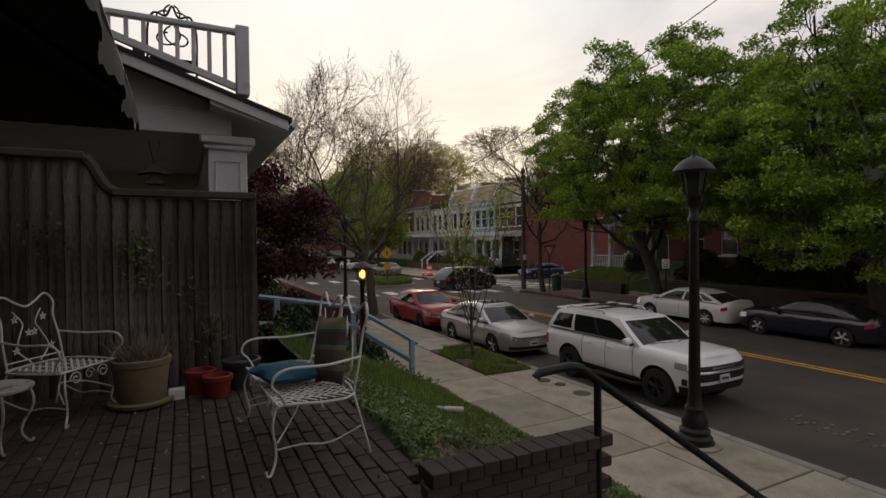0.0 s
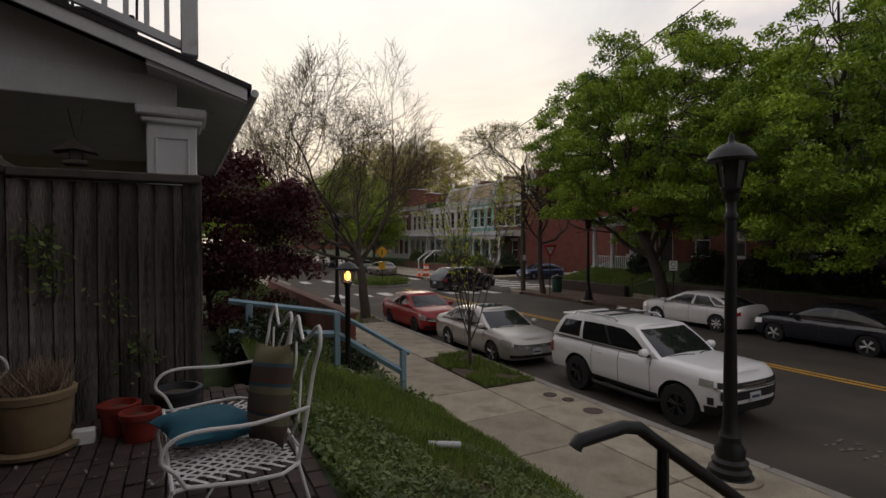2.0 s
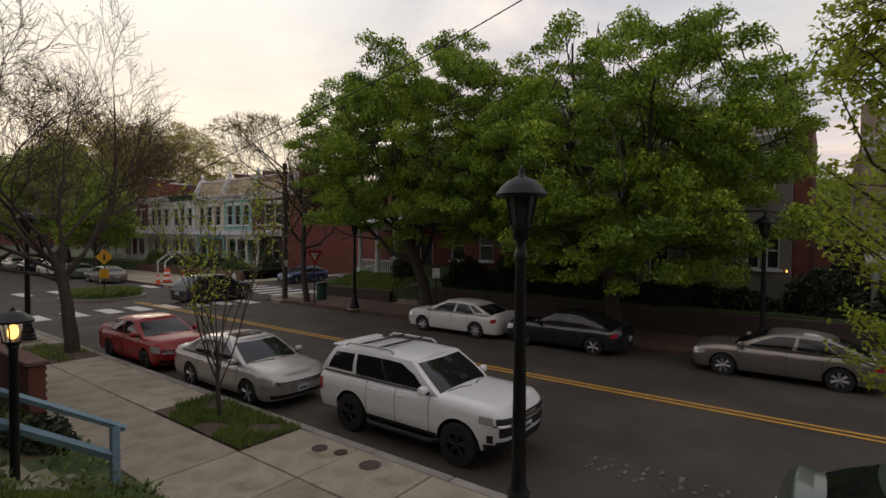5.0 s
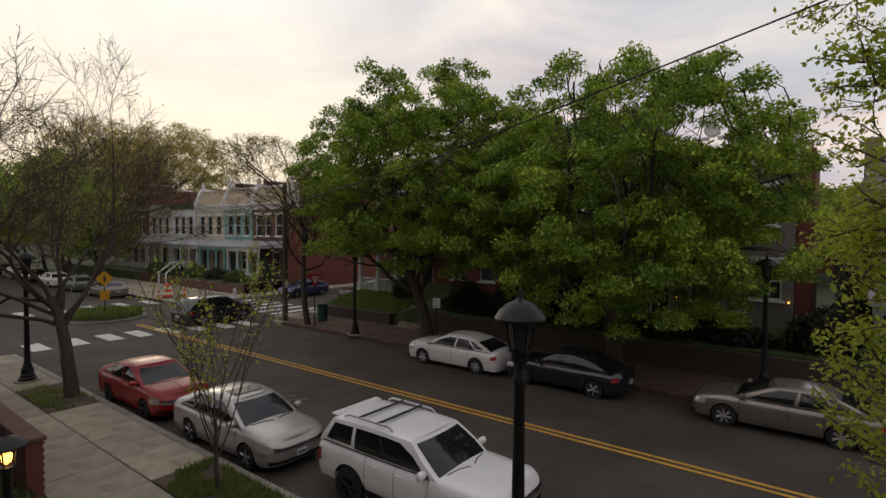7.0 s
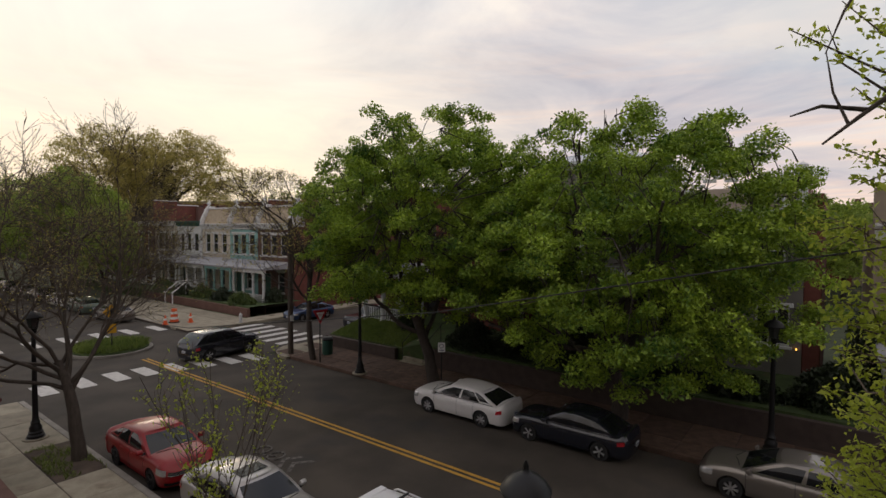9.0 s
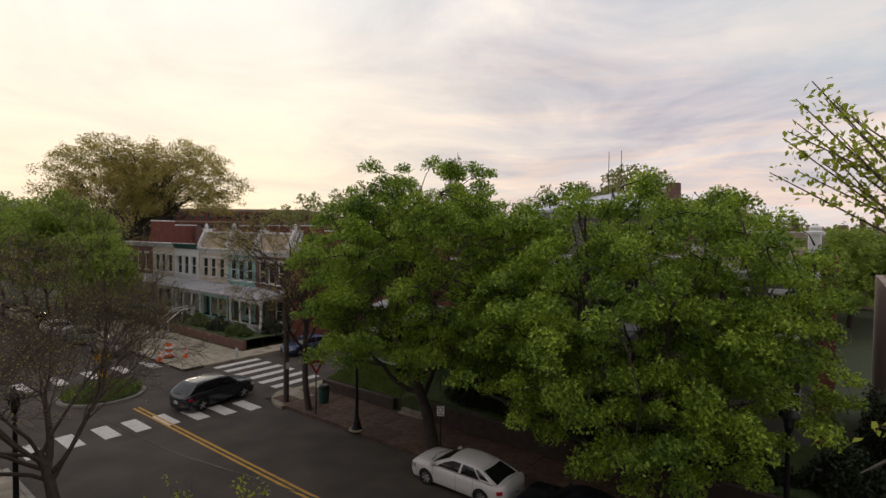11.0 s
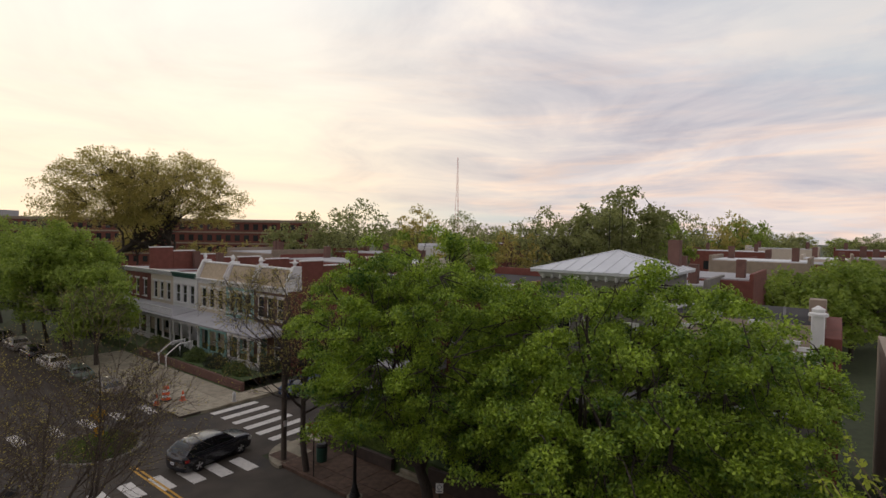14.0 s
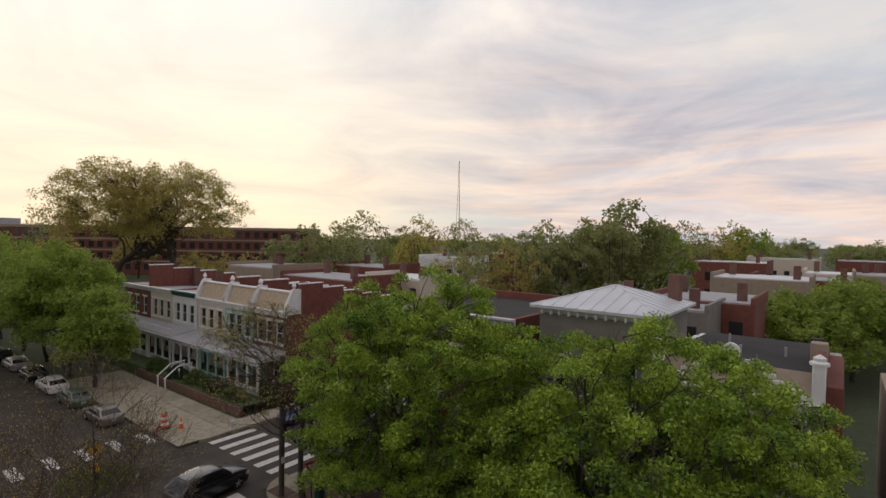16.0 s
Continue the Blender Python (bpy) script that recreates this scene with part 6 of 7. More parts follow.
        part("back_rail", Geo().rod([bk(-q, sz + 0.06), bk(0, sz + 0.06), bk(q, sz + 0.06)], 0.0065, 6), m_, e)
    return e


settee(pose(1.46, 4.72, TZ + 0.008, 0, 0, 93), 1.12, "white wrought-iron garden seat with woven seat and scrolled back", M["ironwhite"])
settee(pose(-0.26, 6.22, TZ + 0.008, 0, 0, -125), 0.56, "white wrought-iron armchair with leaf scrolls before the fence", M["ironwhite"])
st = thing("side_table", "small rusty white iron side table", "side table", at=pose(-0.56, 5.52, TZ + 0.008))
part("tabletop", Geo().lathe([(0.24, 0.44), (0.25, 0.45), (0.25, 0.465), (0.01, 0.465)], n=24), M["rustywhite"], st)
for k in range(4):
    a = k * math.pi / 2 + 0.5
    c, s = math.cos(a), math.sin(a)
    part("leg", Geo().rod([(0.22 * c, 0.22 * s, 0.44), (0.25 * c, 0.25 * s, 0.3), (0.17 * c, 0.17 * s, 0.12), (0.22 * c, 0.22 * s, 0.015), (0.25 * c, 0.25 * s, 0.03)], 0.010, 6), M["rustywhite"], st)


def pillow(at, sx, sy, sz, material, name, label, axis=2):
    rows = []
    for v in np.linspace(-1, 1, 13):
        rows.append([(sx / 2 * u, sy / 2 * v, 0) for u in np.linspace(-1, 1, 13)])
    g = Geo()
    for s in (1, -1):
        g.grid([[(x * (1 - 0.08 * (1 - (2 * y / sy) ** 2)), y * (1 - 0.08 * (1 - (2 * x / sx) ** 2)), s * sz / 2 * max(0, (1 - (2 * x / sx) ** 2) * (1 - (2 * y / sy) ** 2)) ** 0.42 + 0.006 * math.sin(23 * x) * math.sin(17 * y)) for x, y, _ in r] for r in rows])
    if axis == 1:
        g.v = [(x, z, y) for x, y, z in g.v]
    return tagged(part(name, mesh(name, g, 80, True, 0.0005), material, None, "", 80, at), label, "cushion")


pillow(pose(1.38, 4.68, TZ + 0.54, 0, 3, 18), 0.46, 0.46, 0.14, M["tealcloth"], "cushion", "plump teal cloth cushion lying on the garden seat")
pillow(pose(1.66, 4.50, TZ + 0.71, 10, 6, 112), 0.34, 0.50, 0.15, M["stripe"], "cushion", "striped brown cushion leaning on the seat back", 1)


# pots by the fence
def pot(at, prof, material, label, n=28, group="pots by the fence"):
    e = thing("plant_pot", label, "plant pot", group, at=at)
    part("pot", Geo().lathe(prof + [(prof[-1][0] - 0.02, prof[-1][1]), (prof[-1][0] - 0.03, prof[-1][1] - 0.06), (0.01, prof[-1][1] - 0.06)], n=n), material, e)
    part("soil", Geo().lathe([(prof[-1][0] - 0.03, prof[-1][1] - 0.06), (0.05, prof[-1][1] - 0.03), (0.01, prof[-1][1] - 0.03)], n=n), M["soil"], e)
    return e


p1 = pot(pose(0.33, 6.30, TZ + 0.02), [(0.17, 0.02), (0.205, 0.06), (0.225, 0.25), (0.235, 0.36), (0.25, 0.37), (0.255, 0.42), (0.245, 0.43)], M["terracotta"], "large yellowish terracotta pot of dry stalks on a saucer")
part("saucer", Geo().lathe([(0.24, 0.0), (0.27, 0.01), (0.28, 0.04), (0.25, 0.045), (0.02, 0.03)], n=28), M["terracotta"], p1)
n = 520
a, r = RNG.uniform(0, 2 * np.pi, n), 0.20 * np.sqrt(RNG.uniform(0, 1, n))
st_ = blades("dry_stalks", np.stack([0.33 + r * np.cos(a), 6.30 + r * np.sin(a), np.full(n, TZ + 0.39)], 1), 0.24, RNG, M["drygrass"], "dry brown stalks in the pot", "dead plant", 0.005, 0.55)
pot(pose(0.83, 6.42, TZ + 0.01), [(0.11, 0.0), (0.13, 0.17), (0.145, 0.18), (0.15, 0.23), (0.14, 0.235)], M["redplastic"], "red plastic plant pot on the terrace")
pot(pose(0.98, 6.20, TZ + 0.01), [(0.10, 0.0), (0.125, 0.16), (0.14, 0.17), (0.14, 0.21), (0.13, 0.215)], M["redplastic"], "smaller red plant pot on the terrace")
pot(pose(1.22, 6.45, TZ + 0.01), [(0.13, 0.0), (0.17, 0.24), (0.19, 0.25), (0.195, 0.29), (0.185, 0.295)], M["blackplastic"], "dark plastic tub by the fence")
bx = solid("planter_label", Geo().box((0.62, 6.30, TZ + 0.06), (0.14, 0.09, 0.11), 0.01), M["signwhite"], "small pale carton on the terrace", "carton")

# low brick wall, steps and hand rail
lw = thing("wall_low", "low brick wall, its face coloured dark for shade, with a brick cap beside the steps", "wall", kind="structure")
part("core", Geo().box((2.42, 3.24, 1.02), (1.20, 0.08, 1.95), 0.01), M["mortar"], lw)
# face bricks take a deep brown that stands in for the wall's own shade
bm1 = mesh("brick", Geo().box((0, 0, 0), (0.196, 0.10, 0.065), 0.003))
for row in range(14):
    z = 1.96 - row * 0.069
    for i in range(-1, 7):
        x = 1.90 + 0.2 * i + (0.1 if row % 2 else 0)
        if 1.80 < x < 3.02 and z > 0.9:
            for y in (3.22,):
                part("brick", bm1, M["deepbrown"], lw, at=pose(x, y, z))
bm2 = mesh("cap_brick", Geo().box((0, 0, 0), (0.103, 0.19, 0.075), 0.005))
for i in range(12):
    part("cap_brick", bm2, M["shadepave"], lw, at=pose(1.87 + 0.106 * i, 3.24, 2.035 + random.uniform(-.003, .003), 0, random.uniform(-1, 1), random.uniform(-1.5, 1.5)))
for k in range(9):
    solid("step", Geo().box((2.12 + 0.30 * k, 2.42, TZ - 0.19 * (k + 1) + 0.09 - 0.3), (0.34, 1.5, 0.78), 0.015), M["brickdark"], "worn brick step down to the pavement", "step", "steps from the terrace", "structure")
hr = thing("handrail", "black iron pipe handrail beside the steps", "handrail", at=pose(0, 0, 0))
part("rail", Geo().tube([(2.50, 3.04, 2.56), (2.52, 3.04, 2.585), (2.75, 3.04, 2.60), (2.84, 3.04, 2.58), (2.95, 3.03, 2.50), (4.75, 2.95, 1.25), (4.95, 2.95, 1.2)], 0.028, 10), M["iron"], hr)
part("post", Geo().tube([(2.97, 3.03, 1.0), (2.97, 3.03, 2.49)], 0.025, 8), M["iron"], hr)
part("post", Geo().tube([(4.6, 2.96, 0.1), (4.6, 2.96, 1.34)], 0.025, 8), M["iron"], hr)
hr2 = thing("handrail", "second black iron handrail across the steps", "handrail", at=pose(0, 0, 0))
part("rail", Geo().tube([(2.62, 1.85, 2.02), (2.66, 1.85, 2.12), (2.85, 1.85, 2.13), (2.98, 1.85, 2.06), (4.8, 1.82, 0.95)], 0.028, 10), M["iron"], hr2)
part("post", Geo().tube([(3.0, 1.85, 0.8), (3.0, 1.85, 2.04)], 0.025, 8), M["iron"], hr2)


# planted bank between terrace and pavement
def bank_z(x, y):
    t = min(1, max(0, (x - 1.95) / 3.2))
    k = 1.72 * (1 - t) ** 0.9 * (1 if y < 9.3 else max(0.62, 1 - (y - 9.3) * 0.2)) + 0.17 + 0.18 * t
    return k + 0.05 * noise.noise((x * 1.3, y * 1.3, 0)) + 0.02 * noise.noise((x * 5, y * 5, 1))


solid("bank", Geo().grid([[(x, y, bank_z(x, y) if x < 5.15 else 0.05) for x in list(np.linspace(1.9, 5.14, 22)) + [5.2]] for y in np.linspace(3.28, 27, 100)]), M["lawn"], "planted earth bank sloping down to the pavement", "bank", kind="structure")
solid("bank", Geo().grid([[(x, y, bank_z(x, 3.4)) for x in np.linspace(2.0, 5.15, 12)] for y in np.linspace(-8, 1.7, 12)]), M["lawn"], "planted earth bank beyond the steps", "bank", kind="structure")
solid("neighbour_ground", Geo().grid([[(x, y, 1.15 + 0.05 * noise.noise((x, y, 0))) for x in np.linspace(-9, 2.0, 12)] for y in np.linspace(7.0, 27, 16)]), M["lawn"], "rough garden ground beside the porch", "ground", kind="structure")


def scatter_on_bank(n, x0, x1, y0, y1, seed, keep=None):
    rg = np.random.default_rng(seed)
    p = []
    for x, y in zip(rg.uniform(x0, x1, n), rg.uniform(y0, y1, n)):
        if keep is None or keep(x, y):
            p.append((x, y, bank_z(x, y)))
    return np.array(p), rg


p, rg = scatter_on_bank(26000, 1.95, 4.9, 3.5, 6.4, 3, lambda x, y: noise.noise((x * 1.1, y * 1.1, 9)) > -0.25 and x - 1.95 < 3.1 - 0.35 * (y - 3.5) * 0)
v, q = leaves(p + rg.normal(0, 1, p.shape) * np.array([0.01, 0.01, 0.02]) + np.array([0, 0, 0.07]), 0.055, rg, 0.8)
tagged(new("ground_ivy", arrays_mesh("ground_ivy", v, q, M["ivy"])), "variegated ivy and ground cover on the bank", "ground cover", kind="stuff")
p, rg = scatter_on_bank(26000, 1.95, 5.1, 5.2, 9.4, 4)
blades("grass", p, 0.10, rg, M["grass"], "soft green grass on the bank", "grass", 0.008)
p, rg = scatter_on_bank(9000, 1.95, 5.1, 9.6, 26, 6, lambda x, y: noise.noise((x * 0.8, y * 0.8, 4)) > -0.1)
v, q = leaves(p + np.array([0, 0, 0.09]) + rg.normal(0, 0.05, p.shape), 0.11, rg, 0.7)
tagged(new("ground_ivy", arrays_mesh("ground_ivy", v, q, M["ivy"])), "low green ground cover in the neighbouring garden", "ground cover", kind="stuff")
p, rg = scatter_on_bank(2500, 2.2, 4.6, 3.6, 5.4, 8)
blades("dry_twigs", p + np.array([0, 0, 0.02]), 0.10, rg, M["drygrass"], "dry brown leaf litter and twigs on the bank", "leaf litter", 0.006, 1.6)
dp = thing("drain_pipe", "pale plastic drain pipe end poking from the bank", "pipe", at=pose(0, 0, 0))
part("pipe", Geo().tube([(3.22, 5.98, 1.40), (3.50, 5.86, 1.38)], 0.03, 12), M["oldwhite"], dp)


def bush(name, label, c, r, n, leaf_m, size, seed):
    """A shrub: leaves over and inside an uneven mound."""
    rg = np.random.default_rng(seed)
    e = thing(name, label, "shrub", "shrubs", at=pose(*c))
    d = rg.normal(size=(n, 3))
    d /= np.linalg.norm(d, axis=1)[:, None]
    d[:, 2] = np.abs(d[:, 2]) * 1.0
    k = np.array([1 + 0.35 * noise.noise((q[0] * 2.2 + seed, q[1] * 2.2, q[2] * 2.2)) for q in d])[:, None]
    pts = d * np.array(r) * k * (rg.uniform(0.25, 1, n)[:, None] ** 0.35)
    v, q = leaves(pts, size, rg, 0.5)
    tagged(part("foliage", arrays_mesh("foliage", v, q, leaf_m), leaf_m, e), kind="stuff")
    for i in range(7):
        a = i * 0.9
        g = Geo().tube([(0, 0, -0.1), (0.3 * r[0] * math.cos(a), 0.3 * r[1] * math.sin(a), 0.45 * r[2]), (0.6 * r[0] * math.cos(a), 0.6 * r[1] * math.sin(a), 0.75 * r[2])], [0.025, 0.018, 0.006], 5)
        part("stem", g, M["barkdark"], e)
    return e


for i, (x, y, r, h) in enumerate(((3.3, 17.6, 0.9, 1.0), (4.2, 19.5, 0.8, 0.9), (2.6, 12.6, 0.8, 0.7), (3.0, 20.8, 1.2, 1.3), (4.5, 12.4, 0.5, 0.5), (2.3, 9.6, 0.6, 0.6), (3.9, 24.5, 0.8, 0.9))):
    bush("shrub", "dark rounded evergreen shrub in the garden", (x, y, bank_z(x, y) - 0.05), (r, r, h), int(2600 * r), M["shrub"] if i % 3 else M["ivy"], 0.10, 200 + i)

# the neighbour's blue rail along their steps
br_ = thing("handrail", "blue-grey painted wooden handrail on the neighbouring steps", "handrail", at=pose(0, 0, 0))
for a, b in (((2.0, 10.9, 2.16), (3.71, 10.9, 1.86)), ((3.71, 10.9, 1.86), (5.05, 10.9, 1.03))):
    part("top_rail", Geo().tube([a, b], 0.045, 4), M["bluerail"], br_)
for a, b in (((2.0, 10.9, 1.66), (3.71, 10.9, 1.50)), ((3.71, 10.9, 1.50), (4.95, 10.9, 0.68))):
    part("lower_rail", Geo().tube([a, b], 0.06, 4), M["bluerail"], br_)
for x, z0, z1 in ((2.3, 1.2, 2.1), (3.71, 0.9, 1.88), (4.93, 0.1, 1.10)):
    part("post", Geo().box((x, 10.9, (z0 + z1) / 2), (0.10, 0.10, z1 - z0), 0.01), M["bluerail"], br_)
for k in range(5):
    solid("step", Geo().box((3.75 + 0.28 * k, 10.35, 0.55 - 0.17 * k), (0.30, 0.9, 0.9), 0.015), M["concrete"], "concrete step up to the neighbouring porch", "step", "neighbouring steps", "structure")
# brick retaining wall of the next garden
rw_ = thing("wall_retaining", "low red brick retaining wall along the pavement", "wall", kind="structure")
part("core", Geo().box((5.02, 20.65, 0.66), (0.26, 12.9, 1.18), 0.01), M["brick"], rw_)
part("coping", Geo().box((5.02, 20.65, 1.28), (0.36, 13.0, 0.08), 0.02), M["brickdark"], rw_)
bm3 = mesh("brick", Geo().box((0, 0, 0), (0.05, 0.192, 0.058), 0.005))
for row in range(15):
    for i in range(19):
        y = 14.35 + 0.2 * i + (0.1 if row % 2 else 0)
        part("brick", bm3, M["brick"], rw_, at=pose(5.16, y, 0.20 + row * 0.069))

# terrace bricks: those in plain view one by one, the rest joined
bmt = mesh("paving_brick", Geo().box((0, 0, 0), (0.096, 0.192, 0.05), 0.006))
bmt.materials.append(M["shadepave"])
gj = Geo()
cnt = 0
ix = 0
x = XE - 0.052
while x > -2.3:
    y = 0.4 + (0.1 if ix % 2 else 0)
    while y < 6.85:
        if not (x > 1.78 and y < 3.45 and y > 3.1):
            z = TZ - 0.016 + random.uniform(-0.005, 0.005)
            if x > 0.65 and 3.3 < y < 5.6 and cnt < 300:
                part("paving_brick", bmt, None, TER, at=pose(x, y, z, random.uniform(-.8, .8), random.uniform(-.8, .8), random.uniform(-.8, .8)))
                cnt += 1
            else:
                gj.box((x, y, z), (0.096, 0.192, 0.05), 0.006)
        y += 0.2005
    x -= 0.1035
    ix += 1
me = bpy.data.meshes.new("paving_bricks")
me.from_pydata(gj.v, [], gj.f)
me.materials.append(M["shadepave"])
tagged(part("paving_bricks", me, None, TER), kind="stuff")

# litter of leaves and petals on the paving, and sprigs of ivy on the fence
p = np.stack([RNG.uniform(-0.8, 1.85, 260), RNG.uniform(2.6, 6.6, 260), np.full(260, TZ + 0.018)], 1)
v, q = leaves(p, 0.035, RNG, 0.97)
tagged(new("fallen_leaves", arrays_mesh("fallen_leaves", v, q, M["drygrass"])), "small dry leaves scattered on the brick paving", "leaf litter", kind="stuff")
for i, (x, z, k) in enumerate(((-0.42, 3.35, 60), (0.28, 3.25, 90), (0.36, 3.05, 50), (0.95, 2.35, 60), (0.75, 2.75, 30))):
    rg = np.random.default_rng(500 + i)
    c = np.stack([rg.normal(x, 0.09, k), np.full(k, 6.80) - rg.uniform(0, 0.08, k), rg.normal(z, 0.11, k)], 1)
    v, q = leaves(c, 0.06, rg, 0.3)
    e = thing("ivy_sprig", "small green ivy sprig growing through the fence", "ivy", "ivy sprigs")
    tagged(part("foliage", arrays_mesh("foliage", v, q, M["ivy"]), M["ivy"], e), kind="stuff")
    part("stem", Geo().tube([(x, 6.83, z - 0.25), (x + 0.03, 6.80, z), (x - 0.02, 6.79, z + 0.15)], 0.006, 5), M["barkdark"], e)


# set the terrace, its garden and its furniture at their true level and distance
NEAR = ("fence", "porch", "balustrade", "iron_chair", "bird_feeder", "awning", "garden_bench", "side_table", "cushion", "plant_pot", "dry_stalks", "planter_label", "ivy_sprig")
for ob in [o for o in bpy.data.objects if o not in BEFORE and o.parent is None]:
    if ob.name.startswith(("wall_retaining", "wall_house", "wall_row")) or ob is br_:
        continue
    if ob.name.startswith(NEAR):
        up_ = 0.07 if ob.name.startswith(("porch", "balustrade", "iron_chair", "bird_feeder")) else 0.0
        ob.matrix_basis = pose(0.059, 0.008, 0.084 + up_) @ Matrix.Scale(0.92, 4) @ ob.matrix_basis
    elif ob.name.startswith(("terrace", "fallen_leaves")):
        ob.matrix_basis = pose(0.03, -0.05, -0.06) @ ob.matrix_basis
    elif ob.name.startswith("handrail"):
        ob.matrix_basis = pose(0.05, 0.10, -0.25) @ ob.matrix_basis
    else:
        ob.matrix_basis = pose(0.03, -0.05, -0.18) @ ob.matrix_basis
br_.matrix_basis = pose(-0.12, -0.62, 0.02)


# ---- houses ----
def pierced(x0, x1, y0, y1, z0, z1, holes):
    """A wall slab facing -x with openings (y0, y1, z0, z1) cut through."""
    g = Geo()
    ys = sorted({y0, y1, *[h[0] for h in holes], *[h[1] for h in holes]})
    zs = sorted({z0, z1, *[h[2] for h in holes], *[h[3] for h in holes]})
    for a, b in zip(ys[:-1], ys[1:]):
        run = None
        for c, d in zip(zs[:-1], zs[1:]):
            my, mz = (a + b) / 2, (c + d) / 2
            cut = any(h[0] < my < h[1] and h[2] < mz < h[3] for h in holes)
            if cut:
                if run:
                    g.box(((x0 + x1) / 2, my, (run[0] + run[1]) / 2), (x1 - x0, b - a, run[1] - run[0]), 0.0005)
                run = None
            else:
                run = (run[0] if run else c, d)
        if run:
            g.box(((x0 + x1) / 2, my, (run[0] + run[1]) / 2), (x1 - x0, b - a, run[1] - run[0]), 0.0005)
    return g


def window(parent, x, y0, y1, z0, z1, frame_m, sill_m=None, shade=False):
    """A sash window in a wall that faces -x; x: the wall's outer face."""
    w = part("window", Geo().box((x + 0.15, (y0 + y1) / 2, (z0 + z1) / 2), (0.02, y1 - y0 - 0.02, z1 - z0 - 0.02), 0.002), M["winglass"], parent, "dark reflecting sash window")
    t = 0.07
    g = Geo()
    for a, b, c, d in ((y0, y0 + t, z0, z1), (y1 - t, y1, z0, z1), (y0 + t, y1 - t, z1 - t, z1), (y0 + t, y1 - t, z0, z0 + t), (y0 + t, y1 - t, (z0 + z1) / 2 - 0.025, (z0 + z1) / 2 + 0.025)):
        g.box((x + 0.11, (a + b) / 2, (c + d) / 2), (0.08, b - a, d - c), 0.004)
    part("frame", g, frame_m, w)
    part("sill", Geo().box((x - 0.03, (y0 + y1) / 2, z0 - 0.05), (0.18, y1 - y0 + 0.2, 0.10), 0.01), sill_m or frame_m, w)
    part("lintel", Geo().box((x - 0.012, (y0 + y1) / 2, z1 + 0.10), (0.06, y1 - y0 + 0.24, 0.2), 0.01), sill_m or frame_m, w)
    return w


def house(name, label, x, y0, y1, depth, z0, z1, wall_m, side_m, roof_m, wins, trim_m, door=None, cornice=0.5, cornice_m=None, sill_m=None, group="houses across the street"):
    """A house whose front faces -x at x, from y0 to y1."""
    e = thing(name, label, "house", group)
    holes = [(a, b, c, d) for a, b, c, d in wins]
    if door:
        holes.append(door)
    part("front_wall", pierced(x, x + 0.3, y0, y1, z0, z1, holes), wall_m, e, smooth=0)
    part("side_wall", Geo().box((x + 0.3 + depth / 2, y0 + 0.15, (z0 + z1) / 2), (depth, 0.3, z1 - z0), 0.01), side_m, e)
    part("side_wall", Geo().box((x + 0.3 + depth / 2, y1 - 0.15, (z0 + z1) / 2), (depth, 0.3, z1 - z0), 0.01), side_m, e)
    part("back_wall", Geo().box((x + depth + 0.15, (y0 + y1) / 2, (z0 + z1) / 2), (0.3, y1 - y0 - 0.6, z1 - z0), 0.01), side_m, e)
    # added black block in place of rooms, standing in for the dark indoors
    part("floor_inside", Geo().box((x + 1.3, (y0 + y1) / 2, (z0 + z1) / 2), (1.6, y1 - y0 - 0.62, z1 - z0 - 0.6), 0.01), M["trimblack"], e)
    if roof_m is not None:
        part("roof", Geo().prism([(x + 0.1, z1 - 0.15), (x + 0.1, z1 - 0.05), (x + depth + 0.2, z1 - 0.55), (x + depth + 0.2, z1 - 0.65)], y0 + 0.02, y1 - 0.02, "y"), roof_m, e)
    for a, b, c, d in wins:
        window(e, x, a, b, c, d, trim_m, sill_m)
    if door:
        a, b, c, d = door
        dr = part("door", Geo().box((x + 0.14, (a + b) / 2, (c + d) / 2), (0.06, b - a - 0.02, d - c - 0.02), 0.006), M["trimblack"] if group == "houses across the street" else M["greenpaint"], e, "dark panelled front door")
        part("door_frame", Geo().tube([(x + 0.05, a, c), (x + 0.05, a, d), (x + 0.05, b, d), (x + 0.05, b, c)], 0.06, 4), trim_m, dr)
    if cornice:
        cm = cornice_m or trim_m
        part("cornice", Geo().prism([(x - 0.35, z1), (x - 0.35, z1 - 0.10), (x - 0.15, z1 - 0.22), (x - 0.06, z1 - cornice), (x + 0.0, z1 - cornice), (x + 0.0, z1)], y0, y1, "y"), cm, e)
        n = int((y1 - y0) / 0.45)
        for k in range(n):
            part("bracket", Geo().box((x - 0.14, y0 + (k + 0.5) * (y1 - y0) / n, z1 - 0.30), (0.26, 0.09, 0.22), 0.02), cm, e)
    return e


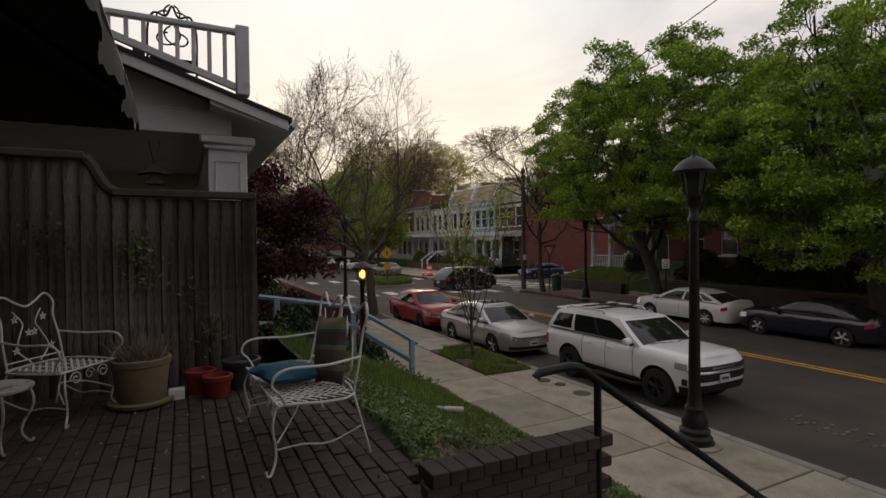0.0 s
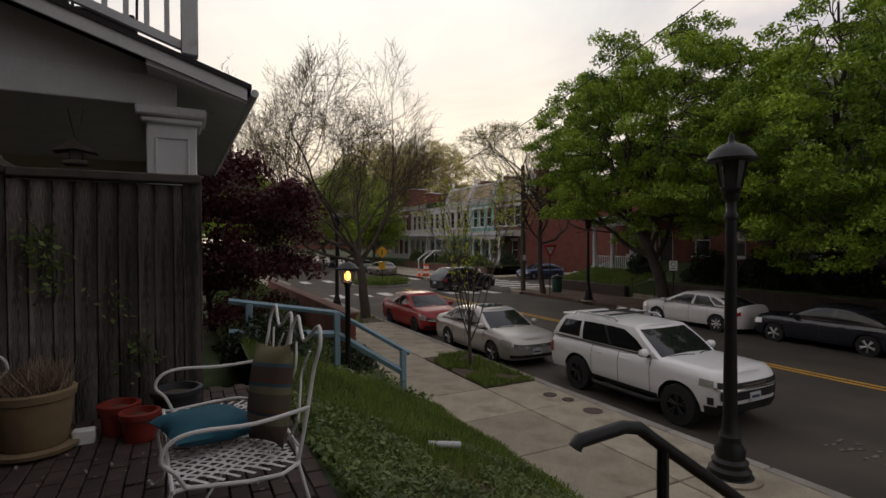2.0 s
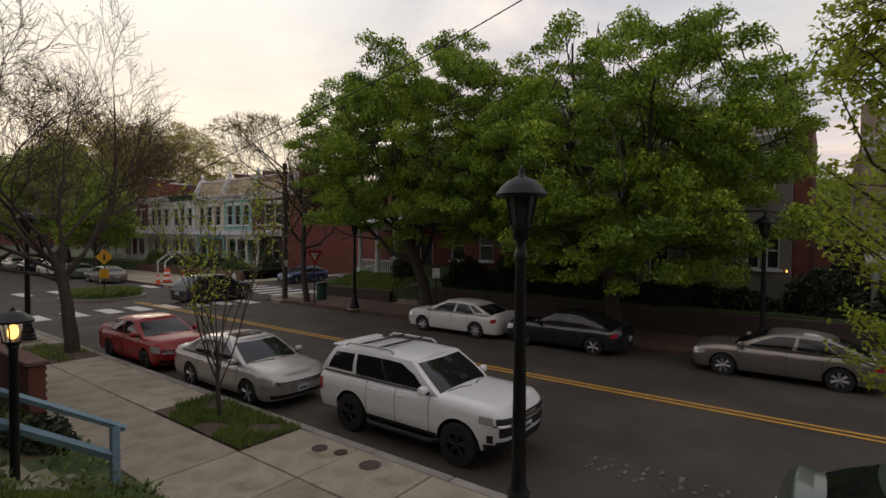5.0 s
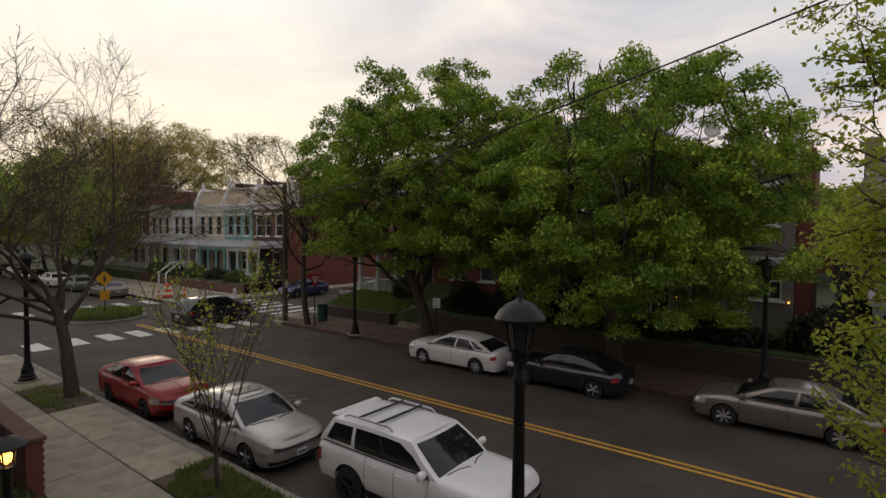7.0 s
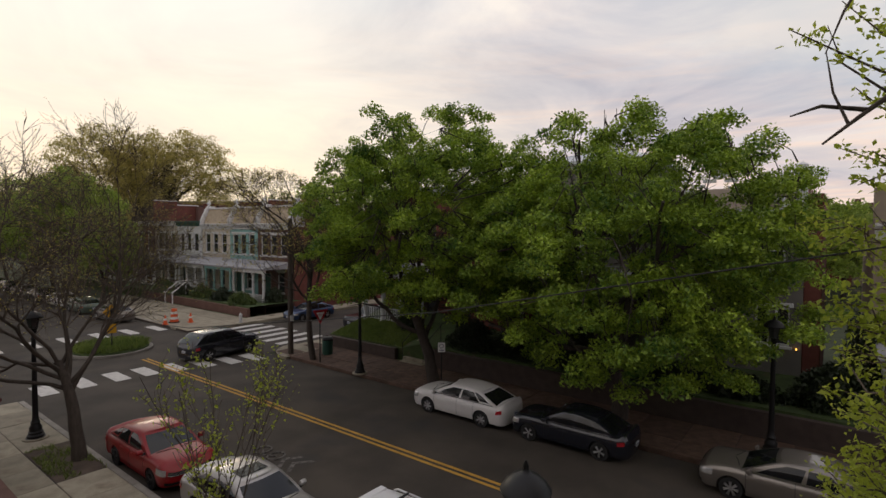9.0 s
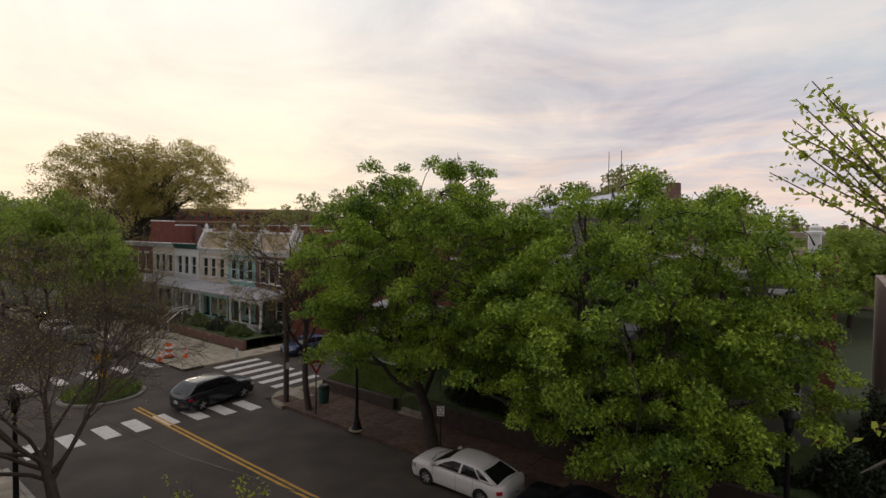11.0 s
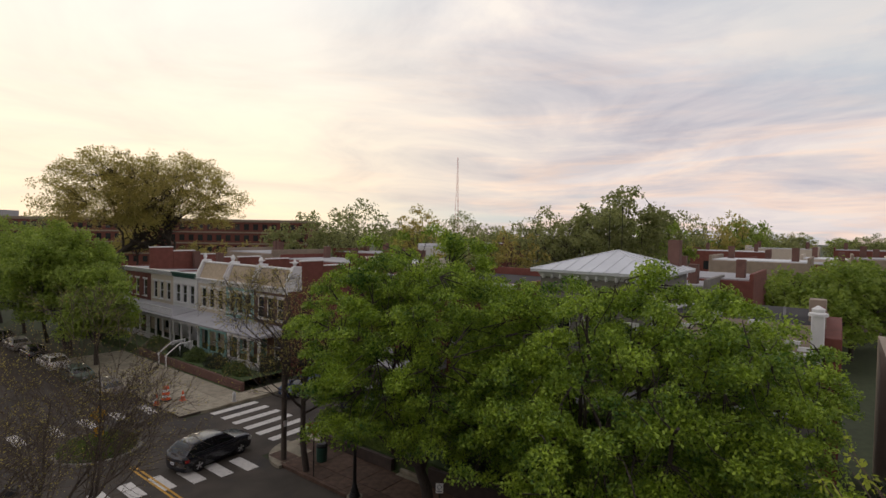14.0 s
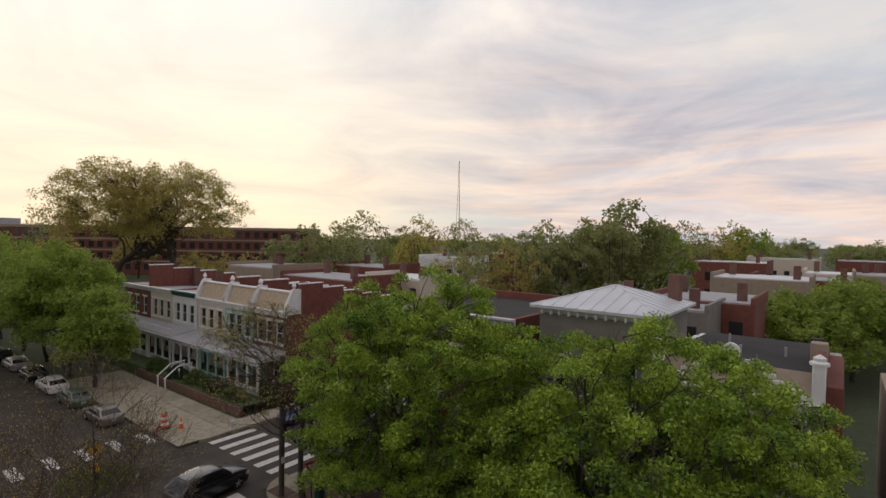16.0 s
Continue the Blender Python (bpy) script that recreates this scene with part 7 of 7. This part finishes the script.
def porch(parent, x, y0, y1, zf, zr, post_m, roof_m, out_=2.4, posts=4, rail=True, up_rail=False, r=0.11):
    """A front porch that stands out from a house whose front is at x."""
    xo = x - out_
    part("porch_floor", Geo().box(((x + xo) / 2, (y0 + y1) / 2, zf - 0.1), (out_, y1 - y0, 0.2), 0.02), M["oldwood"], parent)
    part("porch_base", Geo().box((xo + 0.12, (y0 + y1) / 2, zf / 2), (0.2, y1 - y0, zf - 0.2), 0.02), M["brickdark"], parent)
    part("porch_roof", Geo().prism([(xo - 0.3, zr), (xo - 0.3, zr + 0.14), (x, zr + 0.55), (x, zr)], y0 - 0.1, y1 + 0.1, "y"), roof_m, parent)
    part("porch_beam", Geo().box((xo + 0.05, (y0 + y1) / 2, zr - 0.14), (0.22, y1 - y0, 0.30), 0.015), post_m, parent)
    for k in range(posts):
        y = y0 + 0.15 + (y1 - y0 - 0.3) * k / (posts - 1)
        part("porch_post", Geo().lathe([(r * 1.5, zf), (r * 1.5, zf + 0.08), (r, zf + 0.14), (r * 0.95, zr - 0.45), (r * 1.3, zr - 0.38), (r * 1.4, zr - 0.29)], (xo + 0.05, y, 0), 12), post_m, parent, "white porch column")
    if rail:
        for z in (zf + 0.12, zf + 0.82):
            part("porch_rail", Geo().box((xo + 0.05, (y0 + y1) / 2, z), (0.07, y1 - y0 - 0.2, 0.06), 0.01), post_m, parent)
        n = int((y1 - y0) / 0.16)
        for k in range(n):
            part("baluster", Geo().box((xo + 0.05, y0 + 0.2 + (y1 - y0 - 0.4) * k / (n - 1), zf + 0.47), (0.04, 0.04, 0.68), 0.005), post_m, parent)
    if up_rail:
        for z in (zr + 0.25, zr + 0.85):
            part("balcony_rail", Geo().box((xo + 0.1, (y0 + y1) / 2, z), (0.08, y1 - y0, 0.06), 0.01), post_m, parent)
        n = int((y1 - y0) / 0.2)
        for k in range(n + 1):
            part("baluster", Geo().box((xo + 0.1, y0 + (y1 - y0) * k / n, zr + 0.55), (0.04, 0.04, 0.6), 0.005), post_m, parent)


# raised front gardens across the street
gd = Geo()
gd.grid([[(x, y, 0.12 + ((0.95 if y < 21 else 0.60 + 0.2 * max(0, x - 22.3)) if x > 22.3 else 0.0) + 0.05 * noise.noise((x, y, 2)) + 0.03 * max(0, x - 22.3)) for x in (21.95, 22.28, 22.32, 23, 24, 25, 27.6)] for y in np.linspace(-30, 27.0, 50)])
solid("garden_ground", gd, M["lawn"], "raised front gardens across the street", "ground", kind="structure")
solid("wall_garden", Geo().box((22.12, 4.5, 0.52), (0.24, 29.0, 1.0), 0.02), M["deepbrown"], "dark retaining wall along the far pavement", "wall", kind="structure")
solid("wall_garden", Geo().box((22.12, 24.2, 0.40), (0.24, 5.6, 0.62), 0.02), M["deepbrown"], "low retaining wall of the corner lawn", "wall", kind="structure")
for k in range(6):
    solid("step", Geo().box((22.0 + 0.28 * k, 20.2, 0.10 + 0.17 * k - 0.2), (0.30, 1.5, 0.55), 0.015), M["concrete"], "worn stone step up to the corner house", "step", "corner house steps", "structure")
for y in (19.5, 20.9):
    sr = thing("handrail", "thin black iron handrail by the stone steps", "handrail")
    part("rail", Geo().tube([(22.0, y, 1.05), (23.6, y, 2.0), (23.9, y, 2.0)], 0.02, 6), M["iron"], sr)
    for x, z in ((22.05, 0.2), (23.5, 1.0)):
        part("post", Geo().tube([(x, y, z), (x, y, z + 0.92)], 0.018, 6), M["iron"], sr)
n = 9000
p = np.stack([RNG.uniform(22.3, 25, n), RNG.uniform(21.2, 26.8, n), 0.75 + 0.23 * (RNG.uniform(22.3, 25, n) - 22.3) * 0], 1)
p[:, 2] = 0.74 + 0.23 * (p[:, 0] - 22.3)
blades("grass", p, 0.14, RNG, M["grass"], "bright mown lawn in front of the corner house", "grass", 0.02)
for i, (x, y, rx, ry, h) in enumerate(((23.3, 17.3, 0.8, 1.5, 1.6), (23.2, 14.6, 0.8, 1.6, 1.8), (23.4, 11.6, 0.9, 1.7, 1.4), (23.2, 8.2, 0.8, 1.5, 0.9), (23.3, 5.6, 0.8, 1.3, 0.8), (23.5, 3.0, 0.9, 1.3, 1.6), (23.6, 0.2, 1.0, 1.5, 1.9),
                                       (24.6, 22.6, 0.7, 0.9, 1.4), (24.5, 6.9, 0.7, 1.5, 0.8), (25.0, 12.8, 0.8, 2.0, 1.6), (26.0, 2.2, 0.8, 0.8, 3.2))):
    bush("shrub", "dark overgrown shrub in a front garden", (x, y, 1.0), (rx, ry, h), int(3600 * ry), M["shrub"], 0.14, 300 + i)

# corner house, red brick with a white porch
h1 = house("house", "red brick corner house with white columned porch", 27.2, 17.3, 27.0, 12, 0.0, 9.6, M["brick"], M["brick"], M["darkroof"],
           [(18.2, 19.2, 2.2, 4.0), (20.2, 21.2, 2.2, 4.0), (25.0, 26.0, 2.2, 4.0), (18.2, 19.2, 5.8, 7.6), (20.6, 21.6, 5.8, 7.6), (22.8, 23.8, 5.8, 7.6), (25.0, 26.0, 5.8, 7.6)], M["oldwhite"], (22.6, 23.6, 1.3, 3.6))
porch(h1, 27.2, 22.0, 26.9, 1.3, 4.3, M["oldwhite"], M["greyroof"], 2.2, 4, True, False, 0.15)
# hip-roofed house
h2 = house("house", "grey house with white trim and white metal hip roof", 27.6, 10.4, 16.1, 6.2, 0.0, 10.45, M["greywall"], M["greywall"], None,
           [(11.1, 12.0, 2.3, 4.2), (14.4, 15.3, 2.3, 4.2), (11.1, 12.0, 6.2, 8.0), (12.8, 13.7, 6.2, 8.0), (14.4, 15.3, 6.2, 8.0)], M["whitepaint"], (12.8, 13.8, 1.3, 3.6), cornice=0.35)
ap_ = (30.7, 13.1, 11.5)
e0 = [(27.2, 10.0, 10.5), (27.2, 16.5, 10.5), (34.2, 16.5, 10.5), (34.2, 10.0, 10.5)]
g = Geo()
g.add([*e0, ap_, (30.9, 13.4, 11.5)], [(0, 1, 4), (1, 2, 5, 4), (2, 3, 5), (3, 0, 4, 5)])
g.box((30.7, 13.25, 10.42), (7.0, 6.5, 0.14), 0.01)
part("roof", g, M["metalroof"], h2, "white standing-seam metal hip roof", smooth=0)
for a, b in ((0, 1), (1, 2), (2, 3), (3, 0)):
    A, B, T = Vector(e0[a]), Vector(e0[b]), Vector(ap_)
    for t in np.linspace(0.08, 0.92, 9):
        P = A.lerp(B, t)
        k = 1 - abs(2 * t - 1)
        Q = P.lerp(((A + B) / 2).lerp(T, 1.0) if k > 0.99 else P + (T - (A + B) / 2), k * 0.98)
        part("seam", Geo().tube([P + Vector((0, 0, 0.01)), Q + Vector((0, 0, 0.01))], 0.022, 4), M["metalroof"], h2)
    part("hip_ridge", Geo().tube([A, T], 0.04, 5), M["metalroof"], h2)
porch(h2, 27.6, 10.8, 15.9, 1.3, 4.5, M["oldwhite"], M["greyroof"], 2.3, 4, True, True)
part("chimney", Geo().box((33.0, 10.8, 11.0), (0.6, 0.6, 2.2), 0.02), M["brickdark"], h2)
for y in (13.2, 13.9):
    an = thing("roof_mast", "thin radio mast on the roof", "mast", at=pose(31.5, y, 11.5))
    part("mast", Geo().tube([(0, 0, 0), (0, 0, 2.4)], 0.018, 5), M["iron"], an)
# flat-roofed grey house with a shaped parapet
h3 = house("house", "grey stucco house with dark flat roof and white shaped parapet", 27.0, 4.1, 10.2, 10.5, 0.0, 7.9, M["greywall"], M["brick"], None,
           [(7.2, 7.95, 2.2, 3.95), (5.2, 5.7, 2.35, 3.9), (4.5, 5.0, 2.35, 3.9), (4.7, 5.6, 5.4, 7.0), (6.4, 7.3, 5.4, 7.0), (8.2, 9.1, 5.4, 7.0)], M["whitepaint"], (8.75, 9.6, 1.3, 3.5), cornice=0.4, sill_m=M["whitepaint"])
part("roof", Geo().prism([(27.9, 8.75), (27.9, 8.85), (37.5, 8.45), (37.5, 8.35)], 4.4, 9.9, "y"), M["darkroof"], h3, "dark membrane roof")
part("mansard", Geo().prism([(27.0, 7.9), (27.9, 8.85), (27.9, 7.9)], 4.4, 9.9, "y"), M["tanbrick"], h3, "pale slate mansard front")
g = Geo()
for k in range(13):
    t = k / 12
    g.box((26.92, 4.6 + 2.6 * t + 2.4 * t, 8.05 + 1.3 * (1 - abs(2 * t - 1)) ** 1.0), (0.16, 0.52, 0.16), 0.02)
part("parapet_curve", g, M["whitepaint"], h3, "white curved parapet coping")
part("roundel", Geo().lathe([(0.32, -0.08), (0.32, 0.08), (0.22, 0.10), (0.20, 0.05), (0.01, 0.05)], (26.9, 7.15, 9.5), 20, Matrix.Rotation(radians(-90), 3, "Y")), M["whitepaint"], h3)
for y in (4.25, 10.05):
    part("pier", Geo().box((27.05, y, 8.45), (0.5, 0.42, 1.9), 0.03), M["whitepaint"], h3, "white parapet pier")
    part("pier_cap", Geo().lathe([(0.32, 9.35), (0.32, 9.45), (0.2, 9.5), (0.22, 9.62), (0.02, 9.75)], (27.05, y, 0), 12), M["whitepaint"], h3)
for k in range(5):
    part("side_parapet", Geo().box((28.3 + 1.9 * k, 4.25, 8.85 - 0.22 * k), (1.9, 0.34, 1.3 - 0.1 * k), 0.02), M["brick"], h3)
    part("side_parapet", Geo().box((28.3 + 1.9 * k, 10.05, 8.6 - 0.12 * k), (1.9, 0.3, 0.9 - 0.06 * k), 0.02), M["whitepaint"], h3)
part("chimney", Geo().box((30.2, 4.35, 9.0), (0.7, 0.6, 1.4), 0.03), M["tanbrick"], h3)
part("chimney", Geo().box((32.6, 4.5, 8.9), (0.5, 0.5, 1.2), 0.03), M["darkroof"], h3)
for x, y in ((30.5, 7.3), (31.2, 5.6), (33.5, 8.2)):
    part("vent_pipe", Geo().tube([(x, y, 8.6), (x, y, 9.15)], 0.06, 8), M["greyroof"], h3)
part("down_pipe", Geo().tube([(27.6, 4.02, 1), (27.6, 4.02, 7.6)], 0.05, 8), M["whitepaint"], h3)
part("bay", Geo().box((36.0, 3.85, 4.6), (3.0, 0.55, 7.0), 0.03), M["greyroof"], h3, "pale sheet-metal side bay")
part("side_bay", Geo().box((30.9, 3.8, 4.55), (7.0, 0.6, 7.9), 0.03), M["brick"], h3, "red brick side bay")
for y, z in ((8.45, 2.15), (4.25, 2.3)):
    wl = thing("wall_lamp", "small lit wall lamp by the front door", "lamp", "wall lamps", at=pose(26.9, y, z))
    part("bulb", Geo().lathe([(0.01, -0.04), (0.025, 0.0), (0.01, 0.04)], n=10), M["lampglow"], wl)
    part("bracket", Geo().box((0.05, 0, -0.08), (0.10, 0.06, 0.04), 0.01), M["iron"], wl)
# tan house at the end of the view
h4 = house("house", "tan brick house with stone cornice and grey slate front", 26.6, -7.5, 2.5, 11, 0.0, 9.0, M["tanbrick"], M["tanbrick"], M["greyroof"],
           [(0.3, 1.3, 2.3, 4.3), (-2.0, -1.0, 2.3, 4.3), (0.3, 1.3, 5.4, 7.4), (-2.0, -1.0, 5.4, 7.4)], M["whitepaint"], (-4.2, -3.1, 1.3, 3.8), cornice=0.6)
porch(h4, 26.6, -6.8, 2.3, 1.3, 4.4, M["oldwhite"], M["greyroof"], 2.2, 4)
part("parapet_pier", Geo().box((26.8, 2.3, 9.6), (0.5, 0.5, 1.4), 0.03), M["tanbrick"], h4)
part("mansard", Geo().prism([(26.7, 9.0), (27.2, 10.0), (28.0, 10.0), (28.0, 9.0)], -7.4, 2.0, "y"), M["greyroof"], h4)
h4.matrix_basis = pose(0, -0.5, -1.7)
# row beyond the side street
rowm = [("brickdark", "slate", "dark brick row house with pale slate mansard", 40.2, 45.2), ("tealpaint", "slate", "teal painted row house with pale slate mansard", 45.2, 49.9), ("cream", "slate", "cream row house with pale slate mansard", 49.9, 55.2),
        ("whitepaint", "greyroof", "white row house with green cornice", 55.4, 60.6), ("cream", "greyroof", "cream row house with bracketed cornice", 60.6, 66.0), ("brick", "greyroof", "red brick row house with stepped white parapet", 66.0, 73.0)]
for k, (wm, rm, lab, a, b) in enumerate(rowm):
    X, zt = 29.2, 8.0 if k < 3 else 8.3
    w = (b - a)
    e = house("row_house", lab, X, a, b, 13, 0.0, zt, M[wm], M["brick"], M["greyroof"],
              [(a + w * f - 0.5, a + w * f + 0.5, z, z + 1.9) for f in (0.22, 0.52, 0.8) for z in (5.1,)] + [(a + w * 0.3 - 0.5, a + w * 0.3 + 0.5, 1.9, 3.7)],
              M["whitepaint"], (a + w * 0.7 - 0.5, a + w * 0.7 + 0.5, 1.2, 3.5), cornice=0.55, cornice_m=M["greenpaint"] if k == 3 else M["whitepaint"], group="row houses")
    if k < 3:
        part("mansard", Geo().prism([(X, zt), (X + 0.6, zt + 1.5), (X + 1.2, zt + 1.5), (X + 1.2, zt)], a + 0.3, b - 0.3, "y"), M[rm], e, "pale slate mansard front")
        part("mansard_coping", Geo().box((X + 0.75, (a + b) / 2, zt + 1.55), (0.5, w - 0.4, 0.14), 0.02), M["whitepaint"], e)
        for y in (a + 0.05, b - 0.05):
            part("pier", Geo().prism([(X - 0.2, zt - 0.3), (X - 0.2, zt + 0.4), (X + 0.5, zt + 1.8), (X + 1.3, zt + 1.8), (X + 1.3, zt - 0.3)], y - 0.16, y + 0.16, "y"), M["whitepaint"], e, "white party-wall pier")
            part("urn", Geo().lathe([(0.16, zt + 1.8), (0.10, zt + 1.9), (0.20, zt + 2.1), (0.12, zt + 2.3), (0.02, zt + 2.45)], (X + 0.7, y, 0), 10), M["whitepaint"], e)
        for q in range(5):
            part("side_parapet", Geo().box((X + 2.5 + 2.4 * q, a + 0.12, zt + 1.0 - 0.3 * q), (2.4, 0.3, 2.4 - 0.3 * q), 0.02), M["brick"], e)
            part("parapet_coping", Geo().box((X + 2.5 + 2.4 * q, a + 0.12, zt + 2.24 - 0.45 * q), (2.42, 0.38, 0.10), 0.02), M["whitepaint"], e)
    if k == 5:
        for q in range(4):
            part("side_parapet", Geo().box((X + 1.2 + 2.6 * q, a + 0.12, zt + 1.1 - 0.25 * q), (2.6, 0.3, 2.6 - 0.4 * q), 0.02), M["brick"], e)
            part("parapet_coping", Geo().box((X + 1.2 + 2.6 * q, a + 0.12, zt + 2.44 - 0.45 * q), (2.62, 0.4, 0.12), 0.02), M["whitepaint"], e)
    part("chimney", Geo().box((X + 5.0, b - 0.5, zt + 0.9), (0.7, 0.6, 2.0), 0.03), M["brickdark"], e)
    porch(e, X, a + 0.1, b - 0.1, 1.2, 4.1, M["whitepaint"] if k != 1 else M["tealpaint"], M["greyroof"], 2.6, 4, True, k in (3, 4))
for ob in [o for o in bpy.data.objects if o.name.startswith("row_house")]:
    ob.matrix_basis = pose(0, 0, -0.55)
gd = Geo().grid([[(x, y, 0.1 + (0.8 if x > 24.4 else 0) + 0.04 * noise.noise((x, y, 5))) for x in (23.9, 24.3, 24.5, 25.5, 27, 29.3)] for y in np.linspace(39, 80, 30)])
solid("garden_ground", gd, M["lawn"], "raised front gardens of the row houses", "ground", kind="structure")
solid("wall_garden", Geo().box((24.4, 48, 0.45), (0.26, 18, 0.7), 0.02), M["brickdark"], "low brick wall of the row's gardens", "wall", kind="structure")
for i, (x, y, rx, ry, h) in enumerate(((25.3, 41.5, 0.9, 1.6, 1.0), (25.4, 44.6, 0.9, 1.6, 1.1), (25.4, 47.8, 0.9, 1.5, 1.2), (25.3, 51.0, 0.9, 1.5, 1.0), (25.3, 55, 0.9, 1.6, 1.2), (27.5, 40.2, 1.0, 0.9, 1.3))):
    bush("shrub", "leafy shrub in the row's front garden", (x, y, 0.75), (rx, ry, h), int(2000 * ry), M["shrub"] if i % 2 else M["ivy"], 0.16, 340 + i)
nr = thing("handrail", "white painted stair rail before the row houses", "handrail")
for y in (50.2, 51.6):
    part("rail", Geo().tube([(23.7, y, 1.1), (24.9, y, 2.0), (26.2, y, 2.1)], 0.06, 4), M["whitepaint"], nr)
    for x, z in ((23.8, 0.2), (25.0, 0.8), (26.1, 1.0)):
        part("post", Geo().box((x, y, z + 0.5), (0.1, 0.1, 1.0), 0.01), M["whitepaint"], nr)

# roofs and large buildings farther off
frr = np.random.default_rng(9)
for k, (b, d, w, dep, h, m_, rm) in enumerate(((0.42, 44, 9, 7, 8.5, "greywall", "greyroof"), (0.52, 47, 8, 9, 8.8, "brick", "greyroof"), (0.62, 62, 10, 8, 9.6, "tanbrick", "metalroof"), (0.70, 70, 12, 8, 9.0, "brick", "greyroof"), (0.78, 75, 10, 8, 9.4, "cream", "metalroof"), (0.88, 66, 9, 8, 9.8, "tanbrick", "greyroof"),
                                               (-0.20, 66, 14, 8, 8.6, "brick", "greyroof"), (-0.06, 70, 10, 8, 8.4, "cream", "metalroof"), (0.02, 110, 12, 9, 9.5, "whitepaint", "greyroof"), (-0.13, 84, 12, 8, 9.0, "brick", "greyroof"), (-0.32, 80, 12, 10, 9.0, "tanbrick", "greyroof"),
                                               (0.10, 130, 12, 9, 10, "brick", "greyroof"), (0.56, 110, 14, 9, 9.5, "brick", "metalroof"), (0.66, 120, 14, 9, 10, "cream", "greyroof"), (0.84, 110, 14, 10, 10, "brick", "greyroof"))):
    x, y = at_bearing(b, d)
    e = thing("house", "distant flat-roofed town house with chimneys", "house", "distant houses", at=pose(x, y, 0))
    part("wall", Geo().box((0, 0, h / 2), (dep, w, h), 0.05), M[m_], e)
    part("roof", Geo().box((0, 0, h + 0.05), (dep - 0.6, w - 0.6, 0.14), 0.03), M[rm], e)
    for s in (-1, 1):
        part("parapet", Geo().box((0, s * (w / 2 - 0.15), h + 0.25), (dep, 0.3, 0.7), 0.03), M[m_], e)
        part("chimney", Geo().box((s * dep * 0.25, s * w * 0.35, h + 0.8), (0.7, 0.7, 1.7), 0.03), M["brickdark"], e)
    for q in range(int(w / 2.4)):
        for z in (2.0, 5.6):
            part("window", Geo().box((-dep / 2 - 0.01, -w / 2 + 1.3 + 2.4 * q, z + 0.9), (0.06, 1.0, 1.8), 0.01), M["winglass"], e)


def block(b, d, w, dep, h, label, floors, turn):
    x, y = at_bearing(b, d)
    e = thing("building", label, "building", "distant blocks", at=pose(x, y, 0, 0, 0, turn))
    part("wall", Geo().box((0, 0, h / 2), (dep, w, h), 0.05), M["brick"], e)
    part("roof_band", Geo().box((0, 0, h + 0.3), (dep + 0.4, w + 0.4, 0.7), 0.05), M["tanbrick"], e)
    part("plant_room", Geo().box((0, w * 0.44, h + 1.6), (dep * 0.4, 5.0, 2.4), 0.05), M["greyroof"], e)
    for f in range(floors):
        part("spandrel", Geo().box((-dep / 2 - 0.05, 0, 3.6 * f + 4.4), (0.2, w, 0.5), 0.02), M["tanbrick"], e)
        for q in range(int(w / 3)):
            part("window", Geo().box((-dep / 2 - 0.03, -w / 2 + 1.8 + 3 * q, 3.6 * f + 2.6), (0.12, 1.6, 1.9), 0.02), M["winglass"], e)


block(-0.57, 176, 112, 16, 15.2, "long red brick institutional block behind the oaks", 4, 38)
x, y = at_bearing(0.027, 900)
tw_ = thing("lattice_mast", "tall thin lattice broadcast mast on the horizon", "mast", at=pose(x, y, 0))
for k in range(3):
    a = 2 * math.pi * k / 3
    part("leg", Geo().tube([(5 * math.cos(a), 5 * math.sin(a), 0), (1.2 * math.cos(a), 1.2 * math.sin(a), 110), (0.4 * math.cos(a), 0.4 * math.sin(a), 146)], 0.25, 4), M["signred"], tw_)
for k in range(14):
    z = 8 * k + 4
    r = 5 - 3.8 * z / 112
    part("brace", Geo().tube([(r * math.cos(2 * math.pi * j / 3), r * math.sin(2 * math.pi * j / 3), z + (4 if j % 2 else 0)) for j in range(3)], 0.25, 4, True), M["signred"], tw_)
wr_ = thing("overhead_cable", "thin overhead cable slung along the street", "cable", at=pose(0, 0, 0.1))
part("cable", Geo().tube([(6.1, -17.8, 12.1), (6.54, -8.2, 9.4), (6.99, 1.5, 7.05), (7.25, 7.0, 5.85), (7.6, 14.0, 4.75), (7.75, 20.6, 4.3)], 0.008, 5), M["iron"], wr_)

# bring the plan to true size
for ob in bpy.data.objects:
    if ob.parent is None and ob.type in ("MESH", "EMPTY"):
        ob.matrix_basis = Matrix.Scale(UNIT, 4) @ ob.matrix_basis
    elif ob.type == "LIGHT":
        ob.location = ob.location * UNIT
